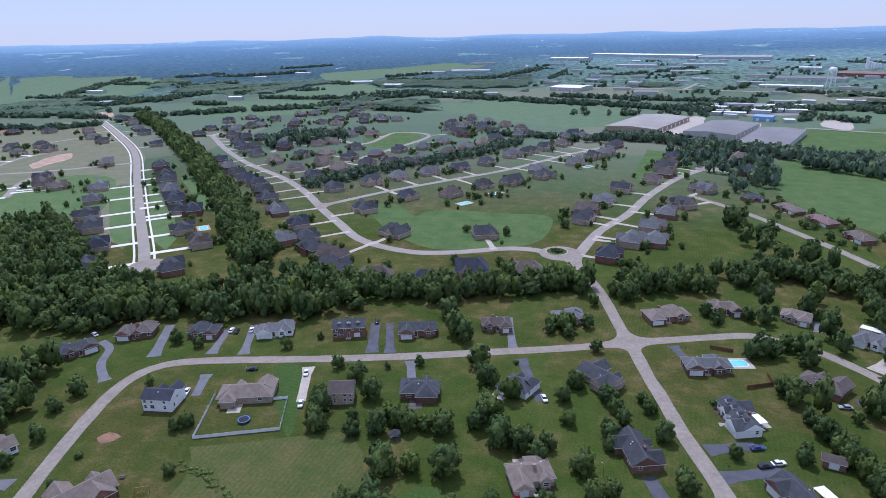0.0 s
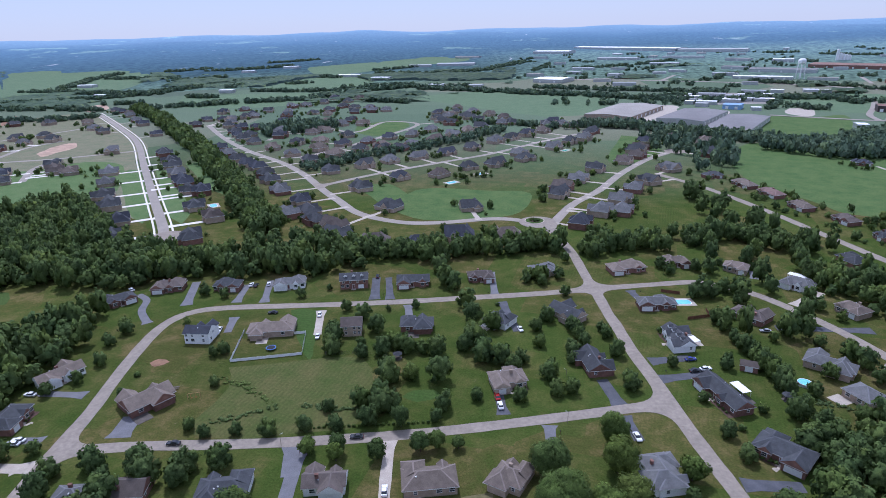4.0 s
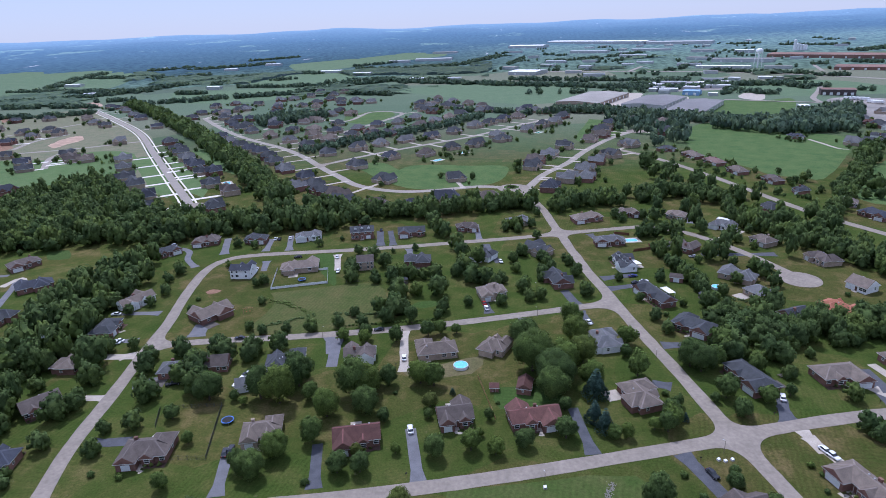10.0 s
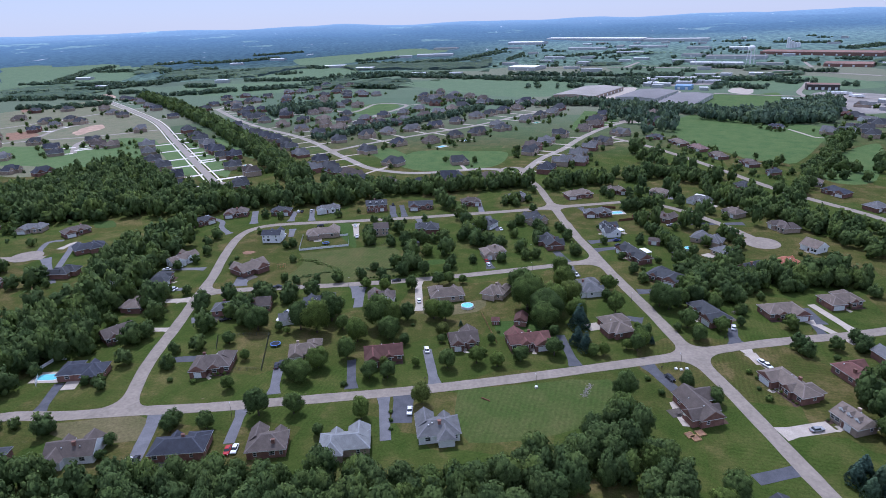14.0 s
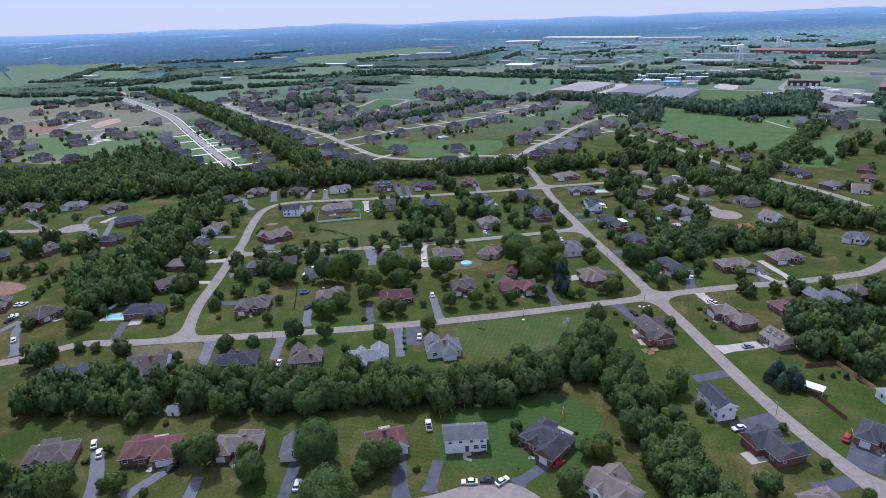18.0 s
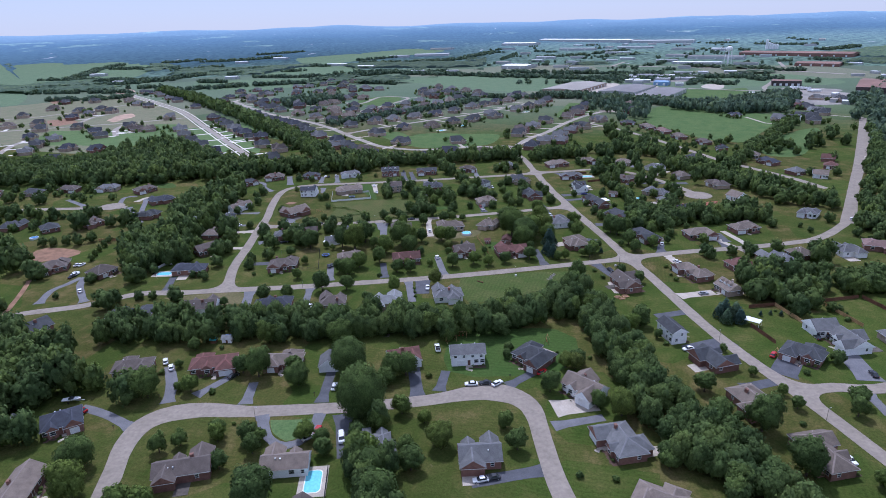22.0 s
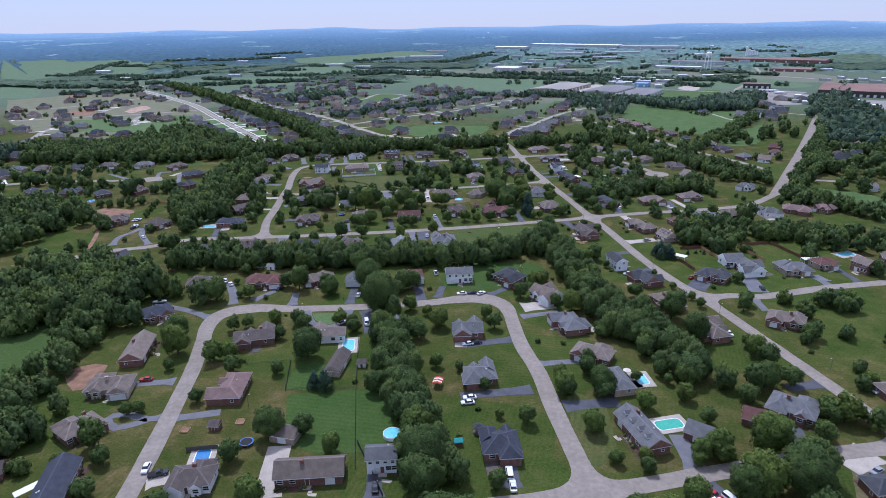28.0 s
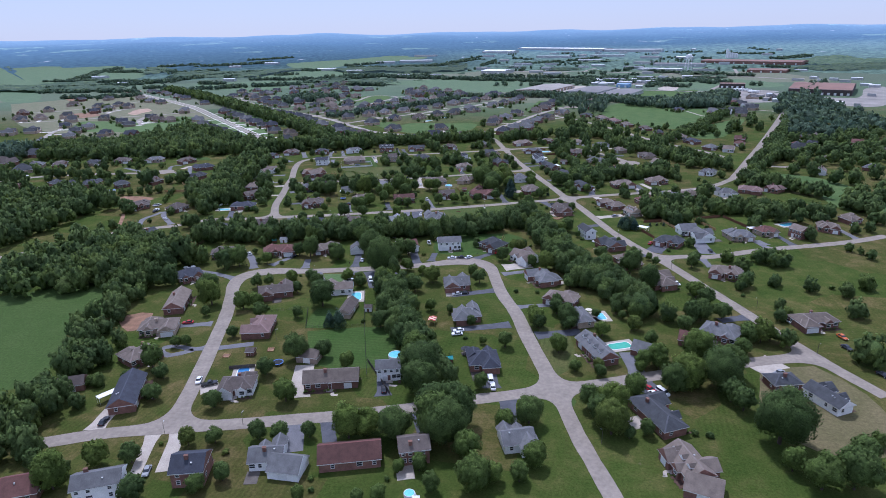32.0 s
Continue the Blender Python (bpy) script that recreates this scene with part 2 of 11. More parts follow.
GRASS = grass_material()
ASPHALT = surface("road_asphalt", (0.262, 0.225, 0.184), 0.95, vary=0.12, scale=0.16, fine=0.7, spec=0.15)
PALE_ROAD = surface("pale_concrete_road", (0.285, 0.250, 0.210), 0.9, vary=0.1, scale=0.1, fine=1.5)
DRIVE_DARK = surface("fresh_asphalt", (0.082, 0.084, 0.095), 0.85, vary=0.22, scale=0.3, fine=3.0)
DRIVE_GREY = surface("old_asphalt", (0.150, 0.148, 0.156), 0.9, vary=0.16, scale=0.25, fine=3.0)
CONCRETE = surface("concrete", (0.415, 0.362, 0.298), 0.9, vary=0.14, scale=0.3, fine=3.0)
SOIL = surface("bare_soil", (0.235, 0.135, 0.082), 0.95, vary=0.3, scale=0.25, fine=2.0, relief=0.05)
ROOFS = {
    "d": surface("slate_grey_shingles", (0.053, 0.056, 0.060), 0.85, vary=0.22, scale=0.5, fine=5, per_object=0.15, relief=0.02),
    "n": surface("dark_blue_grey_shingles", (0.043, 0.047, 0.060), 0.85, vary=0.2, scale=0.5, fine=5, per_object=0.12, relief=0.02),
    "g": surface("grey_shingles", (0.124, 0.124, 0.123), 0.85, vary=0.2, scale=0.5, fine=5, per_object=0.18, relief=0.02),
    "l": surface("light_grey_shingles", (0.204, 0.210, 0.204), 0.85, vary=0.18, scale=0.5, fine=5, per_object=0.1, relief=0.02),
    "t": surface("weathered_tan_shingles", (0.162, 0.131, 0.106), 0.88, vary=0.2, scale=0.5, fine=5, per_object=0.2, relief=0.02),
    "b": surface("brown_shingles", (0.103, 0.084, 0.072), 0.88, vary=0.2, scale=0.5, fine=5, per_object=0.2, relief=0.02),
    "r": surface("maroon_shingles", (0.119, 0.058, 0.047), 0.85, vary=0.2, scale=0.5, fine=5, per_object=0.25, relief=0.02),
    "o": surface("terracotta_shingles", (0.323, 0.124, 0.072), 0.85, vary=0.2, scale=0.5, fine=5, relief=0.02),
    "p": surface("pinkish_brown_shingles", (0.188, 0.124, 0.107), 0.88, vary=0.18, scale=0.5, fine=5, relief=0.02),
}
CAPS = {k: surface(m.name + "_ridge", tuple(min(0.5, c * 1.12 + 0.012) for c in col), 0.85, vary=0.15)
        for (k, m), col in zip(ROOFS.items(), ((0.062, 0.065, 0.073), (0.050, 0.055, 0.073), (0.144, 0.144, 0.150), (0.237, 0.244, 0.250), (0.188, 0.152, 0.130), (0.120, 0.098, 0.088), (0.156, 0.062, 0.053), (0.375, 0.144, 0.088), (0.219, 0.144, 0.131)))}
WALLS = {
    "k": surface("red_brown_brick", (0.205, 0.108, 0.082), 0.9, vary=0.25, scale=0.6, fine=6, per_object=0.25, relief=0.02),
    "w": surface("white_siding", (0.80, 0.80, 0.78), 0.7, vary=0.06, scale=0.5, fine=6),
    "s": surface("tan_brick", (0.375, 0.294, 0.225), 0.9, vary=0.2, scale=0.6, fine=6, per_object=0.2, relief=0.02),
}
TRIM = surface("white_trim", (0.72, 0.72, 0.70), 0.6, vary=0.05)
GLASS = glass_material()
DOOR = surface("painted_door", (0.12, 0.06, 0.045), 0.5, vary=0.1, per_object=0.4)
WOOD_BROWN = surface("stained_fence_wood", (0.15, 0.070, 0.040), 0.9, vary=0.25, per_object=0.15)
WOOD_GOLD = surface("new_fence_wood", (0.42, 0.27, 0.12), 0.9, vary=0.2, per_object=0.15)
WOOD_GREY = surface("weathered_wood", (0.11, 0.095, 0.08), 0.9, vary=0.25, per_object=0.15)
WIRE = surface("dark_chain_link", (0.10, 0.105, 0.085), 0.6, metal=0.3)
METAL = surface("galvanised_metal", (0.45, 0.46, 0.47), 0.45, metal=0.6, vary=0.08)
WHITE_METAL = surface("white_painted_metal", (0.78, 0.78, 0.77), 0.45, vary=0.05)
PALE_ROOF = surface("pale_metal_roof", (0.36, 0.37, 0.37), 0.6, vary=0.1, scale=0.05, fine=0.6)
GREY_ROOF = surface("grey_flat_roof", (0.19, 0.18, 0.175), 0.8, vary=0.12, scale=0.03, fine=0.5)
TAN_ROOF = surface("tan_flat_roof", (0.30, 0.275, 0.24), 0.85, vary=0.12, scale=0.03, fine=0.5)
RUST_ROOF = surface("rust_brown_roof", (0.23, 0.135, 0.105), 0.85, vary=0.18, scale=0.03, fine=0.4)
BRICK_RED = surface("red_industrial_brick", (0.21, 0.115, 0.09), 0.9, vary=0.2, scale=0.05)
GRAVEL = surface("grey_gravel_yard", (0.26, 0.238, 0.21), 0.95, vary=0.25, scale=0.03, fine=0.4)
MULCH = surface("bark_mulch", (0.085, 0.052, 0.038), 0.95, vary=0.3, scale=1.0, fine=6)
BARK = surface("bark", (0.075, 0.058, 0.045), 0.95, vary=0.3, scale=1.5)
LEAF = foliage("broad_leaves", (0.076, 0.122, 0.036), (0.132, 0.182, 0.050))
WEED = foliage("weed_leaves", (0.110, 0.165, 0.055), (0.165, 0.220, 0.085))
NEEDLE = foliage("blue_green_needles", (0.058, 0.104, 0.078), (0.090, 0.140, 0.104))
WOODLEAF = foliage("woodland_leaves", (0.068, 0.108, 0.036), (0.116, 0.160, 0.050), scale=0.09, per_object=False)
# leaves shifted paler and bluer: haze over far woods, put into the colour
HAZED_LEAF = foliage("hazed_woodland_leaves", (0.086, 0.134, 0.090), (0.124, 0.172, 0.112), scale=0.02, per_object=False)
POOL = water_material("pool_water", (0.20, 0.60, 0.68))
POOL_GREEN = water_material("green_pool_water", (0.07, 0.40, 0.27))
POOL_DARK = water_material("covered_pool_water", (0.07, 0.22, 0.45))
TYRE = surface("tyre_rubber", (0.02, 0.02, 0.02), 0.9)
CHROME = surface("wheel_rim", (0.5, 0.5, 0.5), 0.35, metal=0.8)
LAMP_RED = surface("red_light_cover", (0.4, 0.02, 0.02), 0.3)
PAINT = {}
for _k, _c in (("w", (0.78, 0.78, 0.78)), ("d", (0.02, 0.021, 0.024)), ("r", (0.38, 0.02, 0.02)), ("g", (0.30, 0.31, 0.32)), ("n", (0.03, 0.04, 0.18)), ("o", (0.55, 0.13, 0.03))):
    PAINT[_k] = surface("car_paint_" + {"w": "white", "d": "black", "r": "red", "g": "silver", "n": "blue", "o": "orange"}[_k], _c, 0.25, vary=0.04, spec=0.6)
LAWN_BRIGHT = lawn_material("fertilised_lawn", (0.039, 0.078, 0.015), (0.062, 0.097, 0.024), 0.05, 98, 0.16)
LAWN_STRIPE = lawn_material("mown_hay_field", (0.052, 0.080, 0.017), (0.108, 0.100, 0.036), 0.05, 14, 0.18)
CROP = lawn_material("crop_rows", (0.046, 0.082, 0.018), (0.064, 0.098, 0.026), 0.10, 60, 0.5)
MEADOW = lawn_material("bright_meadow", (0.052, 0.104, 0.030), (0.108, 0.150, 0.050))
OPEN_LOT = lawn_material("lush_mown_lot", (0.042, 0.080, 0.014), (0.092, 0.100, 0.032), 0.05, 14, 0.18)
# far fields: haze put into the colour makes them paler and bluer than MEADOW
PASTURE = lawn_material("hazed_pasture", (0.090, 0.145, 0.076), (0.138, 0.188, 0.104))
# thin grass over pale soil, lightened beyond that to stand for haze
ROUGH = lawn_material("hazed_sparse_grass_on_pale_soil", (0.125, 0.150, 0.080), (0.215, 0.190, 0.125))
NEW_GRASS = lawn_material("fresh_sown_lawn", (0.075, 0.135, 0.045), (0.125, 0.170, 0.068))
NEW_CONCRETE = surface("new_concrete", (0.66, 0.62, 0.55), 0.9, vary=0.08, scale=0.3, fine=3.0)
PALE_SOIL = surface("pale_clay_soil", (0.40, 0.275, 0.195), 0.95, vary=0.25, scale=0.1, fine=1.0)
DRYGRASS = lawn_material("dry_rough_grass", (0.092, 0.092, 0.036), (0.172, 0.140, 0.074))

# ---------------------------------------------------------------- building helpers
def mesh_of(name, bm, mats):
    me = bpy.data.meshes.new(name)
    bm.to_mesh(me)
    bm.free()
    for m in mats if isinstance(mats, (list, tuple)) else [mats]:
        me.materials.append(m)
    return me


def part(name, bm, material, parent=None, label="", m=None):
    """One mesh object under its thing; bm may be a bmesh or a finished mesh."""
    me = bm if isinstance(bm, bpy.types.Mesh) else mesh_of(name, bm, material)
    ob = new(name, me)
    if parent is not None:
        ob.parent = parent
    if m is not None:
        ob.matrix_basis = m
    if label:
        ob["label"] = label
    return ob


def thing(name, label, category, m=None, group="", kind=""):
    e = new(name)
    e.empty_display_size = 0.3
    if m is not None:
        e.matrix_basis = m
    return tagged(e, label, category, group, kind)


def box(bm, x0, x1, y0, y1, z0, z1, mat=0, bottom=False):
    v = [bm.verts.new(p) for p in ((x0, y0, z0), (x1, y0, z0), (x1, y1, z0), (x0, y1, z0), (x0, y0, z1), (x1, y0, z1), (x1, y1, z1), (x0, y1, z1))]
    faces = [(4, 5, 6, 7), (0, 1, 5, 4), (1, 2, 6, 5), (2, 3, 7, 6), (3, 0, 4, 7)] + ([(3, 2, 1, 0)] if bottom else [])
    for f in faces:
        bm.faces.new([v[i] for i in f]).material_index = mat
    return v


def poly(bm, pts, mat=0):
    f = bm.faces.new([bm.verts.new(p) for p in pts])
    f.material_index = mat
    return f


def tube(bm, p, q, r0, r1, n=8, mat=0, caps=True):
    p, q = Vector(p), Vector(q)
    z = (q - p).normalized()
    x = z.orthogonal().normalized()
    y = z.cross(x)
    rings = []
    for c, r in ((p, r0), (q, r1)):
        rings.append([bm.verts.new(c + (x * math.cos(a) + y * math.sin(a)) * r) for a in (2 * math.pi * i / n for i in range(n))])
    for i in range(n):
        bm.faces.new((rings[0][i], rings[0][(i + 1) % n], rings[1][(i + 1) % n], rings[1][i])).material_index = mat
    if caps:
        bm.faces.new(rings[1]).material_index = mat
        bm.faces.new(rings[0][::-1]).material_index = mat


def catmull(pts, step=4.0):
    """A smooth line through the points."""
    p = [Vector((*q, 0)) for q in pts]
    if len(p) < 3:
        return p
    p = [p[0] * 2 - p[1]] + p + [p[-1] * 2 - p[-2]]
    out = []
    for i in range(1, len(p) - 2):
        n = max(2, int((p[i + 1] - p[i]).length / step))
        for k in range(n):
            t = k / n
            out.append(0.5 * (2 * p[i] + (p[i + 1] - p[i - 1]) * t + (2 * p[i - 1] - 5 * p[i] + 4 * p[i + 1] - p[i + 2]) * t * t
                              + (3 * p[i] - p[i - 1] - 3 * p[i + 1] + p[i + 2]) * t ** 3))
    return out + [p[-2]]


def ribbon(line, width, z, thick=0.06, wob=0.0, flare=0.0, bulges=()):
    """A strip of paving with sides."""
    bm = bmesh.new()
    rows, n = [], len(line)
    for i, c in enumerate(line):
        d = (line[min(i + 1, n - 1)] - line[max(i - 1, 0)]).normalized()
        s = Vector((-d.y, d.x, 0))
        w = width / 2 + wob * noise.noise((c.x * 0.15, c.y * 0.15, z * 9))
        if flare and i == 0:
            w += flare
        for bx, by, br, extra in bulges:
            w += extra / 2 * math.exp(-((c.x - bx) ** 2 + (c.y - by) ** 2) / br ** 2)
        rows.append([bm.verts.new(c + s * k * w + Vector((0, 0, h))) for k, h in ((1, z - thick), (1, z), (-1, z), (-1, z - thick))])
    for a, b in zip(rows, rows[1:]):
        for k in range(3):
            bm.faces.new((a[k], a[k + 1], b[k + 1], b[k]))
    bm.faces.new(rows[0][::-1])
    bm.faces.new(rows[-1])
    bmesh.ops.recalc_face_normals(bm, faces=bm.faces)
    return bm


def disc(x, y, r, z, thick=0.06, n=28, squash=1.0, wob=0.0):
    bm = bmesh.new()
    top = [bm.verts.new((x + r * math.cos(a), y + r * squash * math.sin(a), z)) for a in (2 * math.pi * i / n for i in range(n))]
    bot = [bm.verts.new((v.co.x, v.co.y, z - thick)) for v in top]
    bm.faces.new(top)
    for i in range(n):
        bm.faces.new((bot[i], bot[(i + 1) % n], top[(i + 1) % n], top[i]))
    return bm


FOOT = []      # house and pool footprints: x, y, cos, sin, half length, half depth
LANES = []     # paved lines: points and half width


def blocked(x, y, gap=0.0):
    for hx, hy, c, s, a, b in FOOT:
        dx, dy = x - hx, y - hy
        if abs(dx) < 30 and abs(dy) < 30 and abs(dx * c + dy * s) < a + gap and abs(dy * c - dx * s) < b + gap:
            return True
    for xs, ys, w in LANES:
        if np.min((xs - x) ** 2 + (ys - y) ** 2) < (w + gap) ** 2:
            return True
    return False


def lane(line, half):
    xs = np.concatenate([np.linspace(a.x, b.x, 4) for a, b in zip(line, line[1:])])
    ys = np.concatenate([np.linspace(a.y, b.y, 4) for a, b in zip(line, line[1:])])
    LANES.append((xs, ys, half))


def rise(x, y):
    """Height of the ground: level round the houses, rolling up to a far ridge."""
    d = math.hypot(x, y + 150)
    t = max(0.0, (d - 1750) / 3050)
    return 100.0 * t ** 1.25 * (1 + 0.10 * noise.noise((x * 0.0013, y * 0.0013, 3.0))) + (14 * t * noise.noise((x * 0.0025, y * 0.0025, 7.0)))


def off_path(x, y):
    """Level distance from the line of flight."""
    return math.hypot(x, y - min(0, max(-380, y)))


# ---------------------------------------------------------------- ground
def build_ground():
    rings = [0, 40, 90, 150, 230, 320, 430, 560, 700, 860, 1040, 1250, 1500, 1750, 1950, 2150, 2350, 2600, 2850, 3100, 3400, 3700, 4000, 4300, 4550, 4750, 4850]
    n = 160
    verts, faces = [(0, -150, 0)], []
    for r in rings[1:]:
        for i in range(n):
            a = 2 * math.pi * i / n
            x, y = r * math.cos(a), r * math.sin(a) - 150
            verts.append((x, y, rise(x, y) - 14 * min(1.0, max(0.0, (r - 1750) / 900))))
    for i in range(n):
        faces.append((0, 1 + i, 1 + (i + 1) % n))
    for k in range(len(rings) - 2):
        a, b = 1 + k * n, 1 + (k + 1) * n
        for i in range(n):
            j = (i + 1) % n
            faces.append((a + i, b + i, b + j, a + j))
    me = bpy.data.meshes.new("ground")
    me.from_pydata(verts, [], faces)
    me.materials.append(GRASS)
    for p in me.polygons:
        p.use_smooth = True
    tagged(new("ground", me), "mown grass ground with dry patches running out to farmland", "ground", kind="structure")


build_ground()

_patch = [0]


def patch(name, pts, mat, label, category="lawn", z=0.012):
    """A stretch of ground with its own cover."""
    _patch[0] += 1
    line = catmull(list(pts) + [pts[0]], 8)
    bm = bmesh.new()
    poly(bm, [(p.x + 1.2 * noise.noise((p.x * 0.1, p.y * 0.1, 1)), p.y + 1.2 * noise.noise((p.x * 0.1, p.y * 0.1, 5)), z + 0.0004 * _patch[0] + max(0, rise(p.x, p.y))) for p in line[:-1]])
    bmesh.ops.triangulate(bm, faces=bm.faces)
    for f in bm.faces:
        if f.normal.z < 0:
            f.normal_flip()
    tagged(part(name, bm, mat), label, category, kind="structure")


ROADS = []


def arm_end(c, r, a, width):
    """Middle, heading and half width of the street that leaves c towards a, r away from it."""
    best = (5.0, c + Vector((math.cos(radians(a)), math.sin(radians(a)), 0)) * r, Vector((math.cos(radians(a)), math.sin(radians(a)), 0)), width / 2)
    for line, w, z, bulges in ROADS:
        for i in range(1, len(line) - 1):
            v = line[i] - c
            turn = (math.degrees(math.atan2(v.y, v.x)) - a + 180) % 360 - 180
            if abs(turn) < 22 and abs(v.length - r) < best[0]:
                half = w / 2 + 0.25 * noise.noise((line[i].x * 0.15, line[i].y * 0.15, z * 9))
                for bx, by, br, extra in bulges:
                    half += extra / 2 * math.exp(-((line[i].x - bx) ** 2 + (line[i].y - by) ** 2) / br ** 2)
                d = (line[i + 1] - line[i - 1]).normalized()
                best = (abs(v.length - r), line[i].copy(), d if d.dot(v) > 0 else -d, half)
    return best[1:]


def street(name, pts, width=6.6, z=0.06, label="worn pale grey asphalt residential street", mat=None, bulges=()):
    line = catmull(pts)
    lane(line, width / 2)
    ROADS.append((line, width, z, bulges))
    tagged(part(name, ribbon(line, width, z, 0.09, 0.25, bulges=bulges), mat or ASPHALT), label, "road", kind="structure")


def junction(x, y, r, z, arms):
    """Where streets meet: arms (heading in degrees, width), in order, with rounded corners between them."""
    LANES.append((np.array([x]), np.array([y]), r * 0.6))
    c, pts, n = Vector((x, y, 0)), [], len(arms)
    for i in range(n):
        (a, wa), (b, wb) = arms[i], arms[(i + 1) % n]
        (ca, da, ha), (cb, db, hb) = arm_end(c, r, a, wa), arm_end(c, r, b, wb)
        na, nb = Vector((-da.y, da.x, 0)), Vector((-db.y, db.x, 0))
        p, q = ca + na * (ha + 0.02), cb - nb * (hb + 0.02)
        den = da.x * db.y - da.y * db.x
        if abs(den) > 0.25 and (b - a) % 360 < 180:
            p0, q0 = p, q
            t = ((q0.x - p0.x) * db.y - (q0.y - p0.y) * db.x) / den
            k = p0 + da * t
        else:
            k = (p + q) / 2
        pts += [p * (1 - u) ** 2 + k * 2 * u * (1 - u) + q * u * u for u in (j / 8 for j in range(9))]
    bm = bmesh.new()
    top = [bm.verts.new((p.x, p.y, z)) for p in pts]
    low = [bm.verts.new((p.x, p.y, z - 0.08)) for p in pts]
    mid = bm.verts.new((x, y, z))
    for i in range(len(pts)):
        j = (i + 1) % len(pts)
        bm.faces.new((low[i], low[j], top[j], top[i]))
        bm.faces.new((mid, top[i], top[j]))
    tagged(part("road_junction", bm, ASPHALT), "worn pale asphalt junction between streets", "road", kind="structure")


def turning_circle(x, y, r, z, squash=1.0):
    LANES.append((np.array([x]), np.array([y]), r))
    tagged(part("road_turning_circle", disc(x, y, r, z, squash=squash), ASPHALT), "round asphalt turning circle at a street end", "road", kind="structure")


def sidewalks(pts, off):
    line = catmull(pts, 8)
    n = len(line)
    for sgn in (-1, 1):
        side = []
        for i, c in enumerate(line):
            d = (line[min(i + 1, n - 1)] - line[max(i - 1, 0)]).normalized()
            side.append(c + Vector((-d.y, d.x, 0)) * sgn * off)
        tagged(part("sidewalk", ribbon(side, 1.35, 0.05 + 0.004 * sgn, 0.06), NEW_CONCRETE), "pale new concrete sidewalk along the street", "sidewalk", kind="structure")


def driveway(width, kind, pts, i=0):
    width *= 0.86
    line = catmull(pts, 3) if len(pts) > 2 else [Vector((*pts[0], 0)).lerp(Vector((*pts[1], 0)), k / 4) for k in range(5)]
    lane(line, width / 2)
    mat, label = {"a": (DRIVE_DARK, "dark asphalt driveway beside a house"), "g": (DRIVE_GREY, "faded grey asphalt driveway beside a house"),
                  "c": (CONCRETE, "pale concrete driveway beside a house"), "n": (NEW_CONCRETE, "clean new concrete driveway before a house")}[kind]
    tagged(part("driveway", ribbon(line, width, 0.045 + 0.0001 * i, 0.06, 0.2, 0.9), mat), label, "driveway", kind="structure")


# ---------------------------------------------------------------- houses
def ridge_caps(bm, lines, pitch, mat):
    """Cap shingles that hug ridges and hips; lines: two corners of the roof and how fast it falls away from them."""
    for p, q, k in lines:
        d = q.co - p.co
        if d.length < 0.4:
            continue
        side = Vector((-d.y, d.x, 0)).normalized() * 0.22
        drop = Vector((0, 0, 0.03 - 0.22 * pitch * k))
        for sgn in (-1, 1):
            a, b = bm.verts.new(p.co + side * sgn + drop), bm.verts.new(q.co + side * sgn + drop)
            bm.faces.new((p, q, b, a)).material_index = mat


def roof_hip(bm, x0, x1, y0, y1, z, h, over=0.5, ends=(1, 1), caps=0):
    """A hip (ends 1) or gable (ends 0) roof over a rectangle, with eaves; the ridge follows the longer side x."""
    x0, x1, y0, y1 = x0 - over, x1 + over, y0 - over, y1 + over
    half = (y1 - y0) / 2
    ym = (y0 + y1) / 2
    a = x0 + (min(half, (x1 - x0) / 2 - 0.05) if ends[0] else 0)
    b = x1 - (min(half, (x1 - x0) / 2 - 0.05) if ends[1] else 0)
    t = 0.22
    lo = [bm.verts.new(p) for p in ((x0, y0, z - t), (x1, y0, z - t), (x1, y1, z - t), (x0, y1, z - t))]
    up = [bm.verts.new(p) for p in ((x0, y0, z), (x1, y0, z), (x1, y1, z), (x0, y1, z))]
    r0, r1 = bm.verts.new((a, ym, z + h)), bm.verts.new((b, ym, z + h))
    for i in range(4):
        bm.faces.new((lo[i], lo[(i + 1) % 4], up[(i + 1) % 4], up[i])).material_index = 1
    bm.faces.new(lo[::-1]).material_index = 1
    bm.faces.new((up[0], up[1], r1, r0))
    bm.faces.new((up[2], up[3], r0, r1))
    bm.faces.new((up[3], up[0], r0)).material_index = 0 if ends[0] else 2
    bm.faces.new((up[1], up[2], r1)).material_index = 0 if ends[1] else 2
    if caps:
        ridge_caps(bm, [(r0, r1, 1)] + ([(up[0], r0, 0.7), (up[3], r0, 0.7)] if ends[0] else []) + ([(up[1], r1, 0.7), (up[2], r1, 0.7)] if ends[1] else []), h / half, caps)


